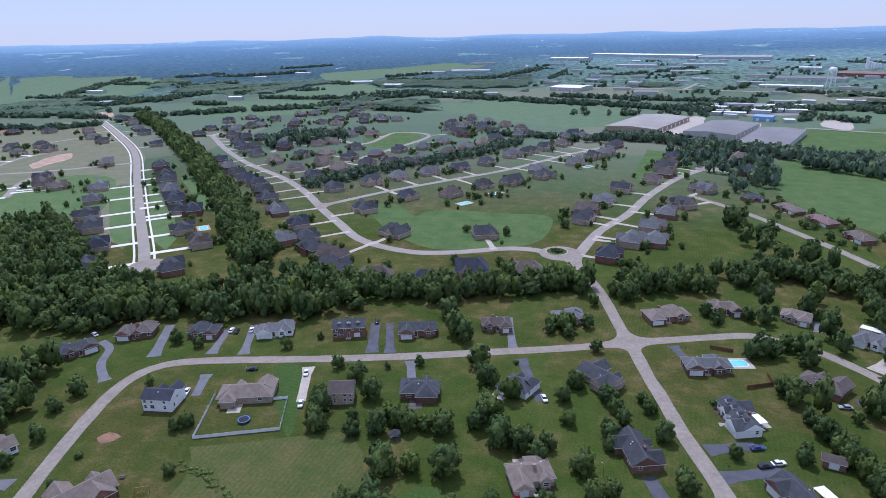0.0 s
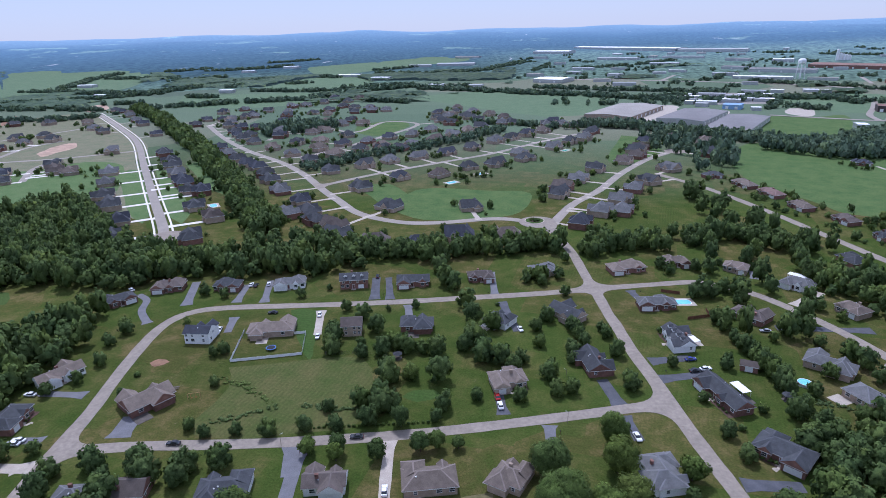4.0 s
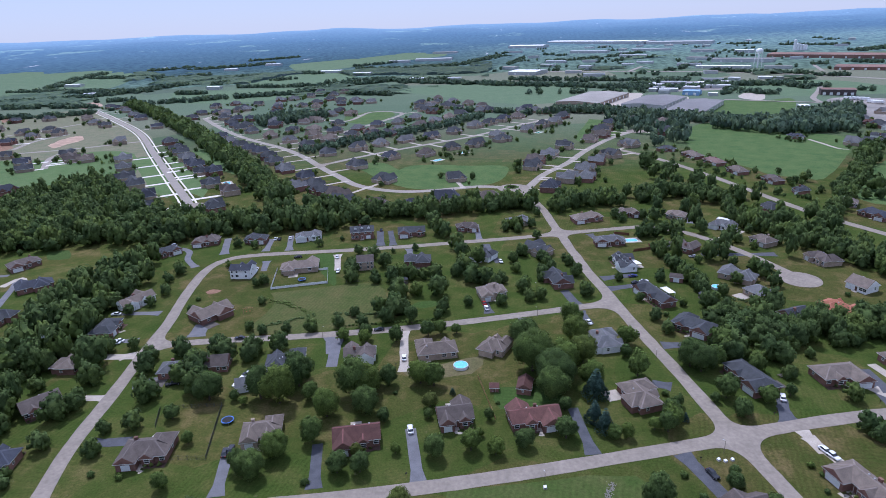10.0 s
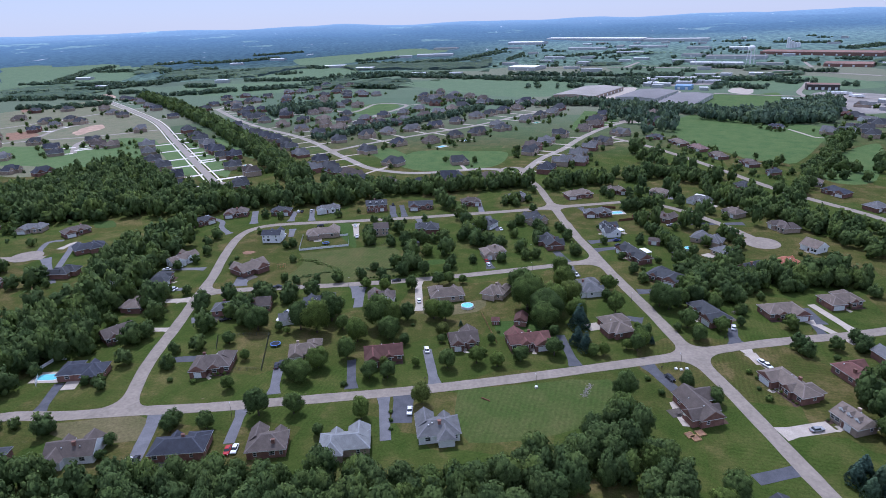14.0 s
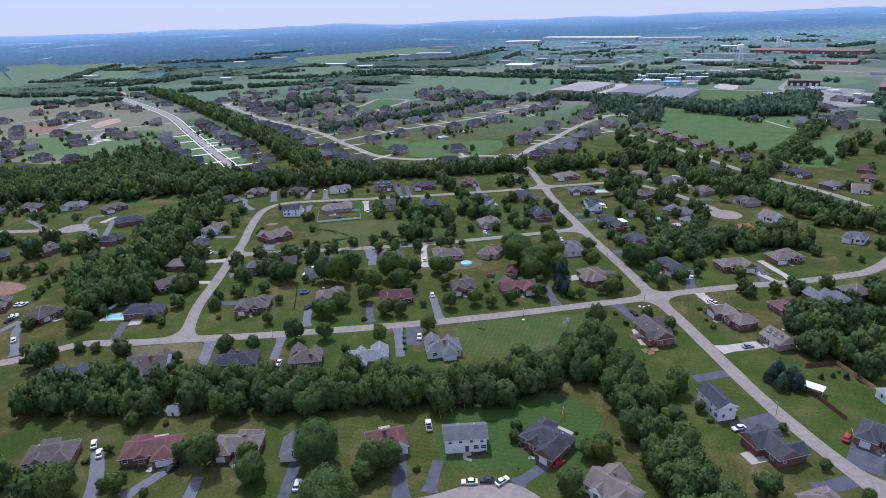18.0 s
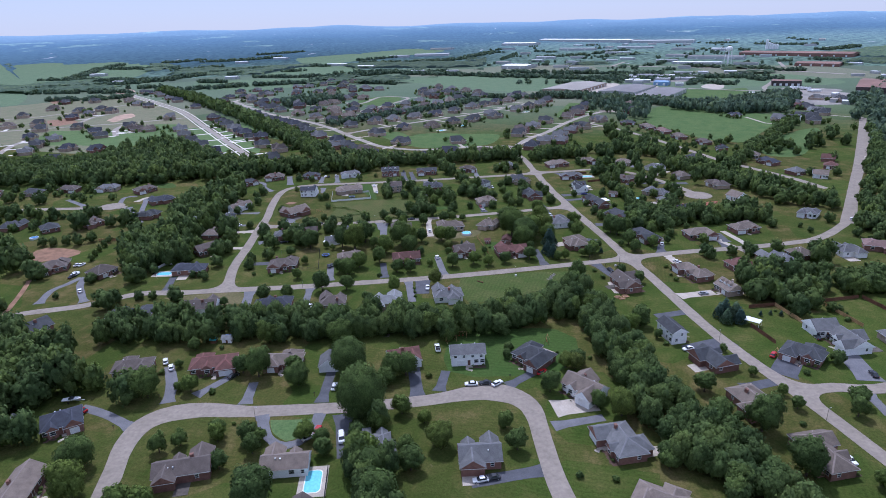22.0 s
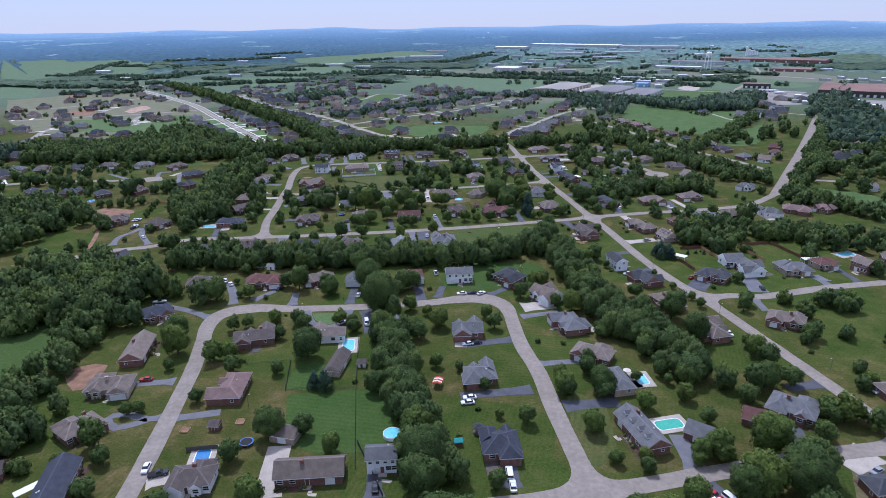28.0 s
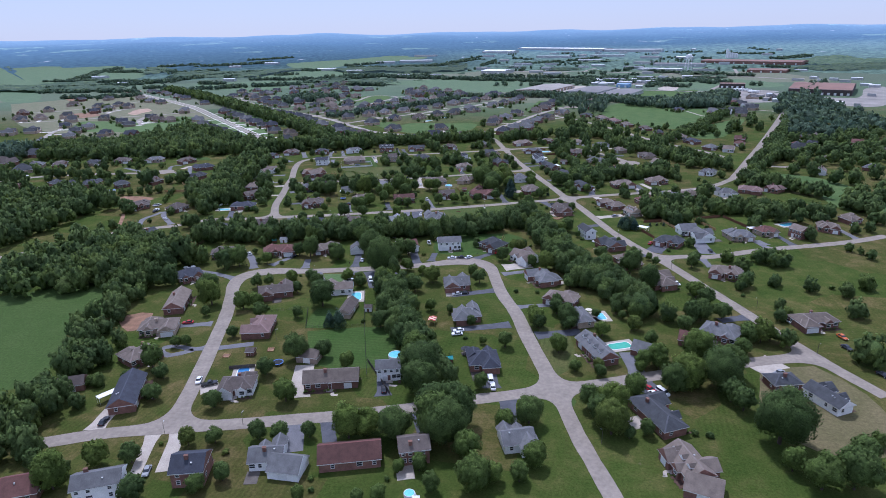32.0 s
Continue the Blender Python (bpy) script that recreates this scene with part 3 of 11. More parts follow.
def roof_cross(bm, x0, x1, y0, y1, z, h, over=0.45, hip=False, caps=0):
    """A wing's roof: its ridge runs along y, towards the street at y0."""
    x0, x1, y0 = x0 - over, x1 + over, y0 - over
    xm, t = (x0 + x1) / 2, 0.2
    f = y0 + ((x1 - x0) / 2 if hip else 0)
    lo = [bm.verts.new(p) for p in ((x0, y0, z - t), (x1, y0, z - t), (x1, y1, z - t), (x0, y1, z - t))]
    up = [bm.verts.new(p) for p in ((x0, y0, z), (x1, y0, z), (x1, y1, z), (x0, y1, z))]
    r0, r1 = bm.verts.new((xm, f, z + h)), bm.verts.new((xm, y1, z + h))
    for i in (0, 1, 3):
        bm.faces.new((lo[i], lo[(i + 1) % 4], up[(i + 1) % 4], up[i])).material_index = 1
    bm.faces.new((up[1], up[2], r1, r0))
    bm.faces.new((up[3], up[0], r0, r1))
    bm.faces.new((up[0], up[1], r0)).material_index = 0 if hip else 2
    bm.faces.new((up[2], up[3], r1))
    if caps:
        ridge_caps(bm, [(r0, r1, 1)] + ([(up[0], r0, 0.7), (up[1], r0, 0.7)] if hip else []), h / ((x1 - x0) / 2), caps)


def walls_of(a, b, top, front=(), back=()):
    """One wall round a plan a by b with bays (x0, x1, reach) to the front and the back."""
    pts = [(-a, -b)]
    for x0, x1, p in sorted(front):
        pts += [(x0, -b), (x0, -b - p), (x1, -b - p), (x1, -b)]
    pts += [(a, -b), (a, b)]
    for x0, x1, p in sorted(back, reverse=True):
        pts += [(x1, b), (x1, b + p), (x0, b + p), (x0, b)]
    pts.append((-a, b))
    pts = [p for k, p in enumerate(pts) if math.dist(p, pts[k - 1]) > 0.02]
    bm = bmesh.new()
    lo, hi = [bm.verts.new((*p, 0)) for p in pts], [bm.verts.new((*p, top)) for p in pts]
    for k in range(len(pts)):
        bm.faces.new((lo[k - 1], lo[k], hi[k], hi[k - 1]))
    bm.faces.new(hi)
    return bm


def window_mesh(w, h):
    """A window facing -y, two recessed panes in one frame with a sash bar; its foot is at the origin."""
    f = 0.10
    xs, zs = (-w / 2, -w / 2 + f, w / 2 - f, w / 2), (0, f, h / 2 - 0.04, h / 2 + 0.04, h - f, h)
    made = []
    for filled in (False, True):
        bm = bmesh.new()
        g = [[bm.verts.new((x, -0.08, z)) for x in xs] for z in zs]
        back = [[bm.verts.new((x, 0.03, z)) for x in (xs[0], xs[3])] for z in (zs[0], zs[5])]
        for i in range(5):
            for j in range(3):
                if j == 1 and i in (1, 3):
                    q = [bm.verts.new((v.co.x, -0.02, v.co.z)) for v in (g[i][1], g[i][2], g[i + 1][2], g[i + 1][1])]
                    e = [g[i][1], g[i][2], g[i + 1][2], g[i + 1][1]]
                    for k in range(4):
                        bm.faces.new((e[k], e[(k + 1) % 4], q[(k + 1) % 4], q[k]))
                    if filled:
                        bm.faces.new(q).material_index = 1
                else:
                    bm.faces.new((g[i][j], g[i][j + 1], g[i + 1][j + 1], g[i + 1][j]))
        bm.faces.new([g[5][3], g[5][2], g[5][1], g[5][0], back[1][0], back[1][1]])
        bm.faces.new([g[0][0], g[0][1], g[0][2], g[0][3], back[0][1], back[0][0]])
        for j, k in ((0, 0), (3, 1)):
            col = [g[i][j] for i in range(6)] + [back[1][k], back[0][k]]
            bm.faces.new(col if j else col[::-1])
        made.append(mesh_of("window", bm, [TRIM, GLASS] if filled else TRIM))
    bm = bmesh.new()
    box(bm, -w / 2 + f, w / 2 - f, -0.022, 0.02, f, h - f, 0)
    return made[0], mesh_of("pane", bm, GLASS), made[1]


def garage_door_mesh(w):
    """An up-and-over door in one sheet with grooves between its panels."""
    bm = bmesh.new()
    prof = []
    for k in range(4):
        z = 0.05 + k * 0.53
        prof += [(-0.06, z), (-0.06, z + 0.49), (-0.03, z + 0.50), (-0.03, z + 0.53)]
    prof[-1] = (0.02, prof[-1][1])
    rows = [[bm.verts.new((x, y, z)) for x in (-w / 2, w / 2)] for y, z in prof]
    for a, b in zip(rows, rows[1:]):
        bm.faces.new((a[0], a[1], b[1], b[0]))
    return mesh_of("garage_door", bm, TRIM)


def door_mesh():
    bm = bmesh.new()
    box(bm, -0.5, 0.5, -0.08, 0.02, 0.1, 2.2, 0)
    box(bm, -0.62, -0.5, -0.1, 0.02, 0.1, 2.32, 1)
    box(bm, 0.5, 0.62, -0.1, 0.02, 0.1, 2.32, 1)
    box(bm, -0.5, 0.5, -0.1, 0.02, 2.2, 2.32, 1)
    return mesh_of("door", bm, [DOOR, TRIM])


WIN = {k: window_mesh(*s) for k, s in (("s", (1.1, 1.4)), ("m", (1.7, 1.5)), ("p", (2.3, 1.5)), ("t", (0.8, 0.9)))}
GARAGE, GARAGE2, FRONT_DOOR = garage_door_mesh(2.7), garage_door_mesh(4.9), door_mesh()

ROOF_WORD = {"d": "slate-grey", "n": "dark blue-grey", "g": "grey", "l": "light grey", "t": "weathered tan", "b": "brown", "r": "maroon", "o": "terracotta", "p": "pinkish brown"}
WALL_WORD = {"k": "red-brown brick", "w": "white siding", "s": "tan brick"}


def put_window(house, kind, x, y, z, side):
    """side: the way the window faces, in degrees (0: towards -y)."""
    fr, pane, whole = WIN[kind]
    away = off_path(*house.matrix_basis.translation.xy)
    if away > 230 and abs(side) == 90 or away > 300 and side == 180:
        return
    near = off_path(*house.matrix_basis.translation.xy) < 95
    w = part("window", fr if near else whole, None, house, m=pose(x, y, z, 0, 0, side))
    if near:
        part("pane", pane, None, w)


HOMES = []     # x, y, heading, half length, half depth, side of the garage


def house(x, y, rot, length, depth, roof, wall, style):
    """A house whose street side faces its own -y."""
    rnd = random.Random(int(x * 31 + y * 17))
    two, hip, wings, dormers = "2" in style, "h" in style, "x" in style, "d" in style
    wall_h = 4.6 if two else 2.7
    z0 = 0.35
    top = z0 + wall_h
    wings = wings or ("p" not in style and not two and length > 11.3 and rnd.random() < 0.9)
    if two:
        length, depth = length * 0.86, depth * 0.9
    elif wings:
        length, depth = length * 0.95, depth * 0.80
    ph = (0.30 if hip else 0.36) * depth * (0.9 if two else 1.0)
    kind = ("two-storey " if two else "") + ("hip-roofed" if hip else "gabled")
    ob = thing("house", f"{kind} {WALL_WORD[wall]} house with {ROOF_WORD[roof]} shingle roof" + (" and dormers" if dormers else ""), "house", pose(x, y, 0, 0, 0, rot), "suburban houses")
    a, b = length / 2, depth / 2
    c, s = math.cos(radians(rot)), math.sin(radians(rot))
    FOOT.append((x, y, c, s, a + 0.8, b + 0.8))
    rf, front, back = bmesh.new(), [], []
    roof_hip(rf, -a, a, -b, b, top, ph, ends=(1, 1) if hip else (0, 0), caps=3)
    spots = []
    near = []
    for sgn in (-1, 1):
        gx, gy = x + c * sgn * (a - 3.4) + s * (b + 3), y + s * sgn * (a - 3.4) - c * (b + 3)
        near.append(min((np.min((xs - gx) ** 2 + (ys - gy) ** 2) for xs, ys, w in LANES if w < 2.4), default=0))
    side = -1 if near[0] < near[1] else 1
    gar_x = side * (a - 3.4)
    if wings:
        # a garage wing and a small entry gable towards the street, a short wing behind
        w, p = min(6.6, length * 0.42), rnd.uniform(1.6, 3.4)
        x0, x1 = (a - w, a - 0.01) if side > 0 else (-a + 0.01, -a + w)
        wz = top - 0.05
        front.append((x0, x1, p))
        wh = min(ph * 0.92, (w + 1) * 0.42)
        roof_cross(rf, x0, x1, -b - p, 0, wz, wh, hip=hip and rnd.random() < 0.5, caps=3)
        gar_x, gar_y = (x0 + x1) / 2, -b - p
        ew = rnd.uniform(2.6, 3.4)
        ex = -side * rnd.uniform(0.1, 0.3) * length
        ex = min(max(ex, -a + ew / 2 + 0.1), x0 - 0.3 - ew / 2) if side > 0 else max(min(ex, a - ew / 2 - 0.1), x1 + 0.3 + ew / 2)
        front.append((ex - ew / 2, ex + ew / 2, 1.0))
        roof_cross(rf, ex - ew / 2, ex + ew / 2, -b - 1.0, 0, wz - 0.03, ew * 0.55, caps=3)
        if rnd.random() < 0.75:
            bw = rnd.uniform(4.8, 7.5)
            bx = -side * rnd.uniform(0.15, 0.3) * length
            m0 = len(rf.verts)
            back.append((max(-a, bx - bw / 2), min(a, bx + bw / 2), 2.4))
            roof_cross(rf, -bx - bw / 2, -bx + bw / 2, -b - 2.4, 0, wz - 0.06, bw * 0.4, hip=hip, caps=3)
            rf.verts.ensure_lookup_table()
            for v in rf.verts[m0:]:
                v.co.x, v.co.y = -v.co.x, -v.co.y
        FOOT.append((x + c * gar_x + s * (b + p / 2), y + s * gar_x - c * (b + p / 2), c, s, w / 2 + 0.5, p / 2 + 0.5))
        spots.append(("m", ex, -b - 1.0, z0 + 0.75, 0))
    else:
        gar_y = -b
    HOMES.append((x, y, rot, a, b, side))
    part("wall", walls_of(a, b, top, front, back), WALLS[wall], ob)
    bmesh.ops.recalc_face_normals(rf, faces=rf.faces)
    part("roof", rf, [ROOFS[roof], TRIM, WALLS[wall], CAPS[roof]], ob)
    if dormers:
        for k in (-0.3, 0.0, 0.3) if length < 16 else (-0.33, -0.12, 0.12, 0.33):
            bm = bmesh.new()
            yy, dz = -b * 0.62, top + ph * 0.2
            box(bm, k * length - 0.75, k * length + 0.75, yy, 0, dz, dz + 1.3, 1)
            roof_cross(bm, k * length - 0.75, k * length + 0.75, yy, 0, dz + 1.3, 0.8, 0.2)
            for f in bm.faces:
                if f.material_index == 2:
                    f.material_index = 1
            d = part("dormer", bm, [ROOFS[roof], WALLS["w"]], ob)
            w = part("window", WIN["t"][2], None, d, m=pose(k * length, yy, dz + 0.3))
    part("garage_door", GARAGE2 if wings and length > 14 else GARAGE, None, ob, "white panelled garage door", pose(gar_x, gar_y, 0.1))
    part("door", FRONT_DOOR, None, ob, "", pose(-side * length * 0.02 if not wings else side * 0.6, -b, 0.2))
    # windows round the main block
    lx = [-0.40, -0.16, 0.28] if side > 0 else [-0.28, 0.16, 0.40]
    for fx in lx:
        spots.append(("m" if rnd.random() < 0.5 else "s", fx * length, b, z0 + 0.75, 180))
        if two:
            spots.append(("s", fx * length, b, z0 + 3.05, 180))
    for fx in ((-0.42, -0.24) if side > 0 else (0.42, 0.24)):
        if not wings or abs(fx) > 0.4:
            spots.append(("m", fx * length, -b, z0 + 0.75, 0))
    if two:
        for fx in (-0.38, -0.13, 0.13, 0.38):
            spots.append(("s", fx * length, -b, z0 + 3.05, 0))
    for sx, ang in ((-a, -90), (a, 90)):
        spots.append(("s", sx, depth * 0.2, z0 + 0.8, ang))
        if two:
            spots.append(("s", sx, -depth * 0.15, z0 + 3.05, ang))
    for k, wx, wy, wz, ang in spots:
        put_window(ob, k, wx, wy, wz, ang)
    # chimney, step and roof vents
    if rnd.random() < 0.36:
        bm = bmesh.new()
        cx, cy = rnd.uniform(-0.25, 0.25) * length, rnd.choice((-0.12, 0.15, 0.3)) * depth
        ct = top + ph * (1 - abs(cy) / (b + 0.5)) + 1.1
        box(bm, cx - 0.5, cx + 0.5, cy - 0.35, cy + 0.35, top, ct)
        box(bm, cx - 0.57, cx + 0.57, cy - 0.42, cy + 0.42, ct, ct + 0.12)
        part("chimney", bm, WALLS["k" if wall == "w" else wall], ob)
    for _ in range(rnd.choice((0, 1, 2))):
        bm = bmesh.new()
        vx, vy = rnd.uniform(-0.3, 0.3) * length, depth * rnd.uniform(0.1, 0.3)
        vz = top + ph * (1 - vy / (b + 0.5))
        box(bm, vx - 0.2, vx + 0.2, vy - 0.2, vy + 0.2, vz - 0.15, vz + 0.28)
        part("roof_vent", bm, METAL, ob)
    bm = bmesh.new()
    sx = -side * length * 0.02 if not wings else side * 0.6
    box(bm, sx - 1.2, sx + 1.2, -b - 1.5, -b, 0, 0.18)
    part("step", bm, CONCRETE, ob)
    return ob


def shed(x, y, rot, length, depth, roof, wall):
    big = length >= 6
    name = "garage" if big else "shed"
    ob = thing(name, f"small {WALL_WORD[wall]} {name} with {ROOF_WORD[roof]} gable roof in a yard", name, pose(x, y, 0, 0, 0, rot))
    a, b, h = length / 2, depth / 2, 2.5 if big else 1.9
    FOOT.append((x, y, math.cos(radians(rot)), math.sin(radians(rot)), a + 0.5, b + 0.5))
    walls, rf = bmesh.new(), bmesh.new()
    box(walls, -a, a, -b, b, 0, h)
    for sx in (-a, a):
        poly(walls, [(sx, -b, h), (sx, b, h), (sx, 0, h + depth * 0.36)])
    roof_hip(rf, -a, a, -b, b, h, depth * 0.38, 0.3, (0, 0))
    bmesh.ops.recalc_face_normals(rf, faces=rf.faces)
    part("wall", walls, WALLS[wall], ob)
    part("roof", rf, [ROOFS[roof], TRIM, WALLS[wall]], ob)
    if big:
        part("garage_door", GARAGE, None, ob, "", pose(0, -b, 0.05))
        put_window(ob, "t", -a, 0.3, 1.0, -90)
    else:
        part("door", FRONT_DOOR, None, ob, "", Matrix.LocRotScale((0, -b, 0), None, (0.8, 1, 0.78)))
    return ob


def far_house(x, y, rot, seed):
    """A large new brick house of the subdivision, steep hips and several gables, seen from afar."""
    rnd = random.Random(seed)
    length, depth = rnd.uniform(14.5, 19), rnd.uniform(9.5, 12)
    roof, wall = rnd.choice("dddgngbt"), rnd.choice("ksss")
    ob = thing("house", f"{WALL_WORD[wall]} subdivision house with steep {ROOF_WORD[roof]} roof", "house", pose(x, y, 0, 0, 0, rot), "subdivision houses")
    c, s = math.cos(radians(rot)), math.sin(radians(rot))
    a, b, top = length / 2, depth / 2, rnd.choice((3.2, 3.6, 4.4))
    FOOT.append((x, y, c, s, a + 1, b + 1))
    rf, front, back = bmesh.new(), [], []
    roof_hip(rf, -a, a, -b, b, top, depth * rnd.uniform(0.42, 0.5), ends=(1, rnd.random() < 0.7))
    # gables to the street and the garden, each with its own width and reach
    for bays, x0, x1 in ((front, -a, -a * 0.1), (front, a * 0.05, a), (back, -a * 0.8, a * 0.8)):
        w, out = min(x1 - x0, rnd.uniform(4.2, 7.0)), rnd.uniform(1.0, 3.4)
        g0 = rnd.uniform(x0, x1 - w)
        bays.append((g0, g0 + w, out))
        m0 = len(rf.verts)
        lo, hi = (g0, g0 + w) if bays is front else (-g0 - w, -g0)
        roof_cross(rf, lo, hi, -b - out, 0, top - 0.02, w * rnd.uniform(0.5, 0.66), 0.3, hip=rnd.random() < 0.12)
        if bays is back:
            rf.verts.ensure_lookup_table()
            for v in rf.verts[m0:]:
                v.co.x, v.co.y = -v.co.x, -v.co.y
    bmesh.ops.recalc_face_normals(rf, faces=rf.faces)
    part("wall", walls_of(a, b, top, front, back), WALLS[wall], ob)
    part("roof", rf, [ROOFS[roof], TRIM, WALLS[wall]], ob)
    for k, (fx, sy, ang) in enumerate(((-0.3, -1, 0), (0.25, 1, 180)) if y < 330 else ()):
        part("window", WIN["p"][2], None, ob, m=pose(fx * length, sy * b, 0.9, 0, 0, ang))
    return ob


# ---------------------------------------------------------------- trees
ICO = {}
for _s in (1, 2):
    _bm = bmesh.new()
    bmesh.ops.create_icosphere(_bm, subdivisions=_s, radius=1)
    ICO[_s] = (np.array([v.co[:] for v in _bm.verts]), np.array([[v.index for v in f.verts] for f in _bm.faces]))
    _bm.free()


def crown_arrays(seed, lobes, leaves, leaf, conifer=False, core_cut=2, skirt=0.85, boughs=True):
    """Vertices, triangles and quads of a unit crown: an uneven egg of small boughs clad in tilted leaf clumps. It stands on z = 0 and is 1 in radius."""
    rs = np.random.RandomState(seed)
    if conifer:
        cen = np.array([[0.5 * (1 - 0.14 * k) * math.cos(2.4 * j + k), 0.5 * (1 - 0.14 * k) * math.sin(2.4 * j + k), 0.25 + 0.45 * k] for k in range(6) for j in range(5)] + [[0, 0, 2.95]])
        rad = np.array([0.46 * (1 - 0.13 * k) for k in range(6) for j in range(5)] + [0.16])
        core = (0.55, 0.55, 1.2)
    else:
        k = np.arange(lobes) + 0.5
        h = 1 - 1.72 * k / lobes
        a = 2 * math.pi * (k * 0.618) + rs.uniform(-0.25, 0.25, lobes)
        ring = np.sqrt(1 - h * h)
        grow = rs.uniform(0.72, 1.14, lobes)
        lean = rs.uniform(-0.16, 0.16, 2)
        cen = np.stack([ring * np.cos(a) * grow * 0.66 + lean[0] * h, ring * np.sin(a) * grow * 0.66 + lean[1] * h, 1.0 + h * grow * 0.74], 1)
        rad = rs.uniform(0.20, 0.44, lobes) * (1.0 - 0.18 * h)
        core = (0.56, 0.56, 0.66)
    mid = np.array([0, 0, 1.5 if conifer else 0.95])
    iv, it = ICO[core_cut]
    shape = iv * np.array(core) * (1 + 0.05 * rs.randn(len(iv), 1))
    if conifer:
        shape[:, :2] *= (0.62 - 0.42 * iv[:, 2:3])
    core_n = [shape / np.linalg.norm(shape, axis=1)[:, None]]
    V, T, n = [shape + mid], [it], len(iv)
    if boughs and not conifer:
        bv, bt = ICO[1]
        for c0, r0 in zip(cen, rad):
            lump = bv * r0 * rs.uniform(0.66, 0.90, (len(bv), 1)) + c0
            out = (lump - mid) / np.linalg.norm(lump - mid, axis=1)[:, None]
            soft = 0.62 * out + 0.5 * bv
            V.append(lump), T.append(bt + n), core_n.append(soft / np.linalg.norm(soft, axis=1)[:, None])
            n += len(bv)
    T = np.concatenate(T)
    w = rad ** 2 / (rad ** 2).sum()
    P, N, D, O = [], [], [], []
    have = 0
    while have < leaves:
        k = rs.choice(len(rad), leaves, p=w)
        d = rs.randn(leaves, 3)
        d /= np.linalg.norm(d, axis=1)[:, None]
        p = cen[k] + d * (rad[k] * rs.uniform(0.80, 1.14, leaves))[:, None]
        o = np.linalg.norm(p[:, None] - cen[None], axis=2) / rad[None]
        o[np.arange(leaves), k] = 2
        out = p - mid
        out /= np.linalg.norm(out, axis=1)[:, None]
        ok = (o.min(1) > 0.84) & ((d * out).sum(1) > -0.15) & (p[:, 2] > mid[2] - skirt * (1.6 if conifer else 1))
        nrm = 0.55 * d + 0.7 * out + (0, 0, 0.2) + 0.52 * rs.randn(leaves, 3)
        P.append(p[ok]), N.append(nrm[ok]), D.append(d[ok]), O.append(out[ok])
        have += int(ok.sum())
    p, nrm, lobe_n, out_n = (np.concatenate(a)[:leaves] for a in (P, N, D, O))
    nrm /= np.linalg.norm(nrm, axis=1)[:, None]
    x = np.cross(nrm, rs.randn(leaves, 3))
    x /= np.linalg.norm(x, axis=1)[:, None]
    y = np.cross(nrm, x)
    size = (leaf * rs.uniform(0.6, 1.35, leaves))[:, None]
    L = np.stack([p + x * size, p + y * size * 0.95, p - x * size, p - y * size * 0.95], 1).reshape(-1, 3)
    Q = n + np.arange(leaves * 4).reshape(-1, 4)
    soft = 0.62 * out_n + 0.42 * lobe_n + 0.22 * nrm
    N = np.concatenate(core_n + [np.repeat(soft / np.linalg.norm(soft, axis=1)[:, None], 4, axis=0)])
    V = np.concatenate(V + [L])
    V[:, 2] -= V[:, 2].min()
    return V, T, Q, N


def mesh_arrays(name, V, T, Q, N, mat):
    """A mesh of triangles and quads, shaded by the given normals."""
    me = bpy.data.meshes.new(name)
    me.vertices.add(len(V))
    me.vertices.foreach_set("co", np.asarray(V, np.float32).ravel())
    loops = np.concatenate([T.ravel(), Q.ravel()]).astype(np.int32)
    me.loops.add(len(loops))
    me.loops.foreach_set("vertex_index", loops)
    starts = np.concatenate([np.arange(len(T)) * 3, len(T) * 3 + np.arange(len(Q)) * 4]).astype(np.int32)
    me.polygons.add(len(starts))
    me.polygons.foreach_set("loop_start", starts)
    me.materials.append(mat)
    me.update(calc_edges=True)
    me.polygons.foreach_set("use_smooth", np.ones(len(starts), bool))
    me.attributes.new("custom_normal", "FLOAT_VECTOR", "POINT").data.foreach_set("vector", np.asarray(N, np.float32).ravel())
    return me


def trunk_mesh(height, r, limbs, seed):
    rnd, bm = random.Random(seed), bmesh.new()
    tube(bm, (0, 0, -0.05), (0, 0, height), r, r * 0.5, 7)
    for k in range(limbs):
        a = k * 2.4 + rnd.random()
        z = height * rnd.uniform(0.45, 0.8)
        tube(bm, (0, 0, z), (0.5 * math.cos(a), 0.5 * math.sin(a), z + rnd.uniform(0.3, 0.6)), r * 0.4, r * 0.12, 5)
    return mesh_of("trunk", bm, BARK)


def crown_set(count, seed, lobes, leaves, leaf, mat, conifer=False):
    kinds = []
    for i in range(count):
        V, T, Q, N = crown_arrays(seed + i, lobes + i % 3, leaves, leaf, conifer)
        V[:, 2] = V[:, 2] * (0.74 if conifer else 0.90 + 0.08 * (i % 4)) + (0.12 if conifer else 0.30)
        kinds.append((mesh_arrays("crown", V, T, Q, N, mat), trunk_mesh(1.2 if conifer else 0.9, 0.075, 4, seed + i)))
    return kinds


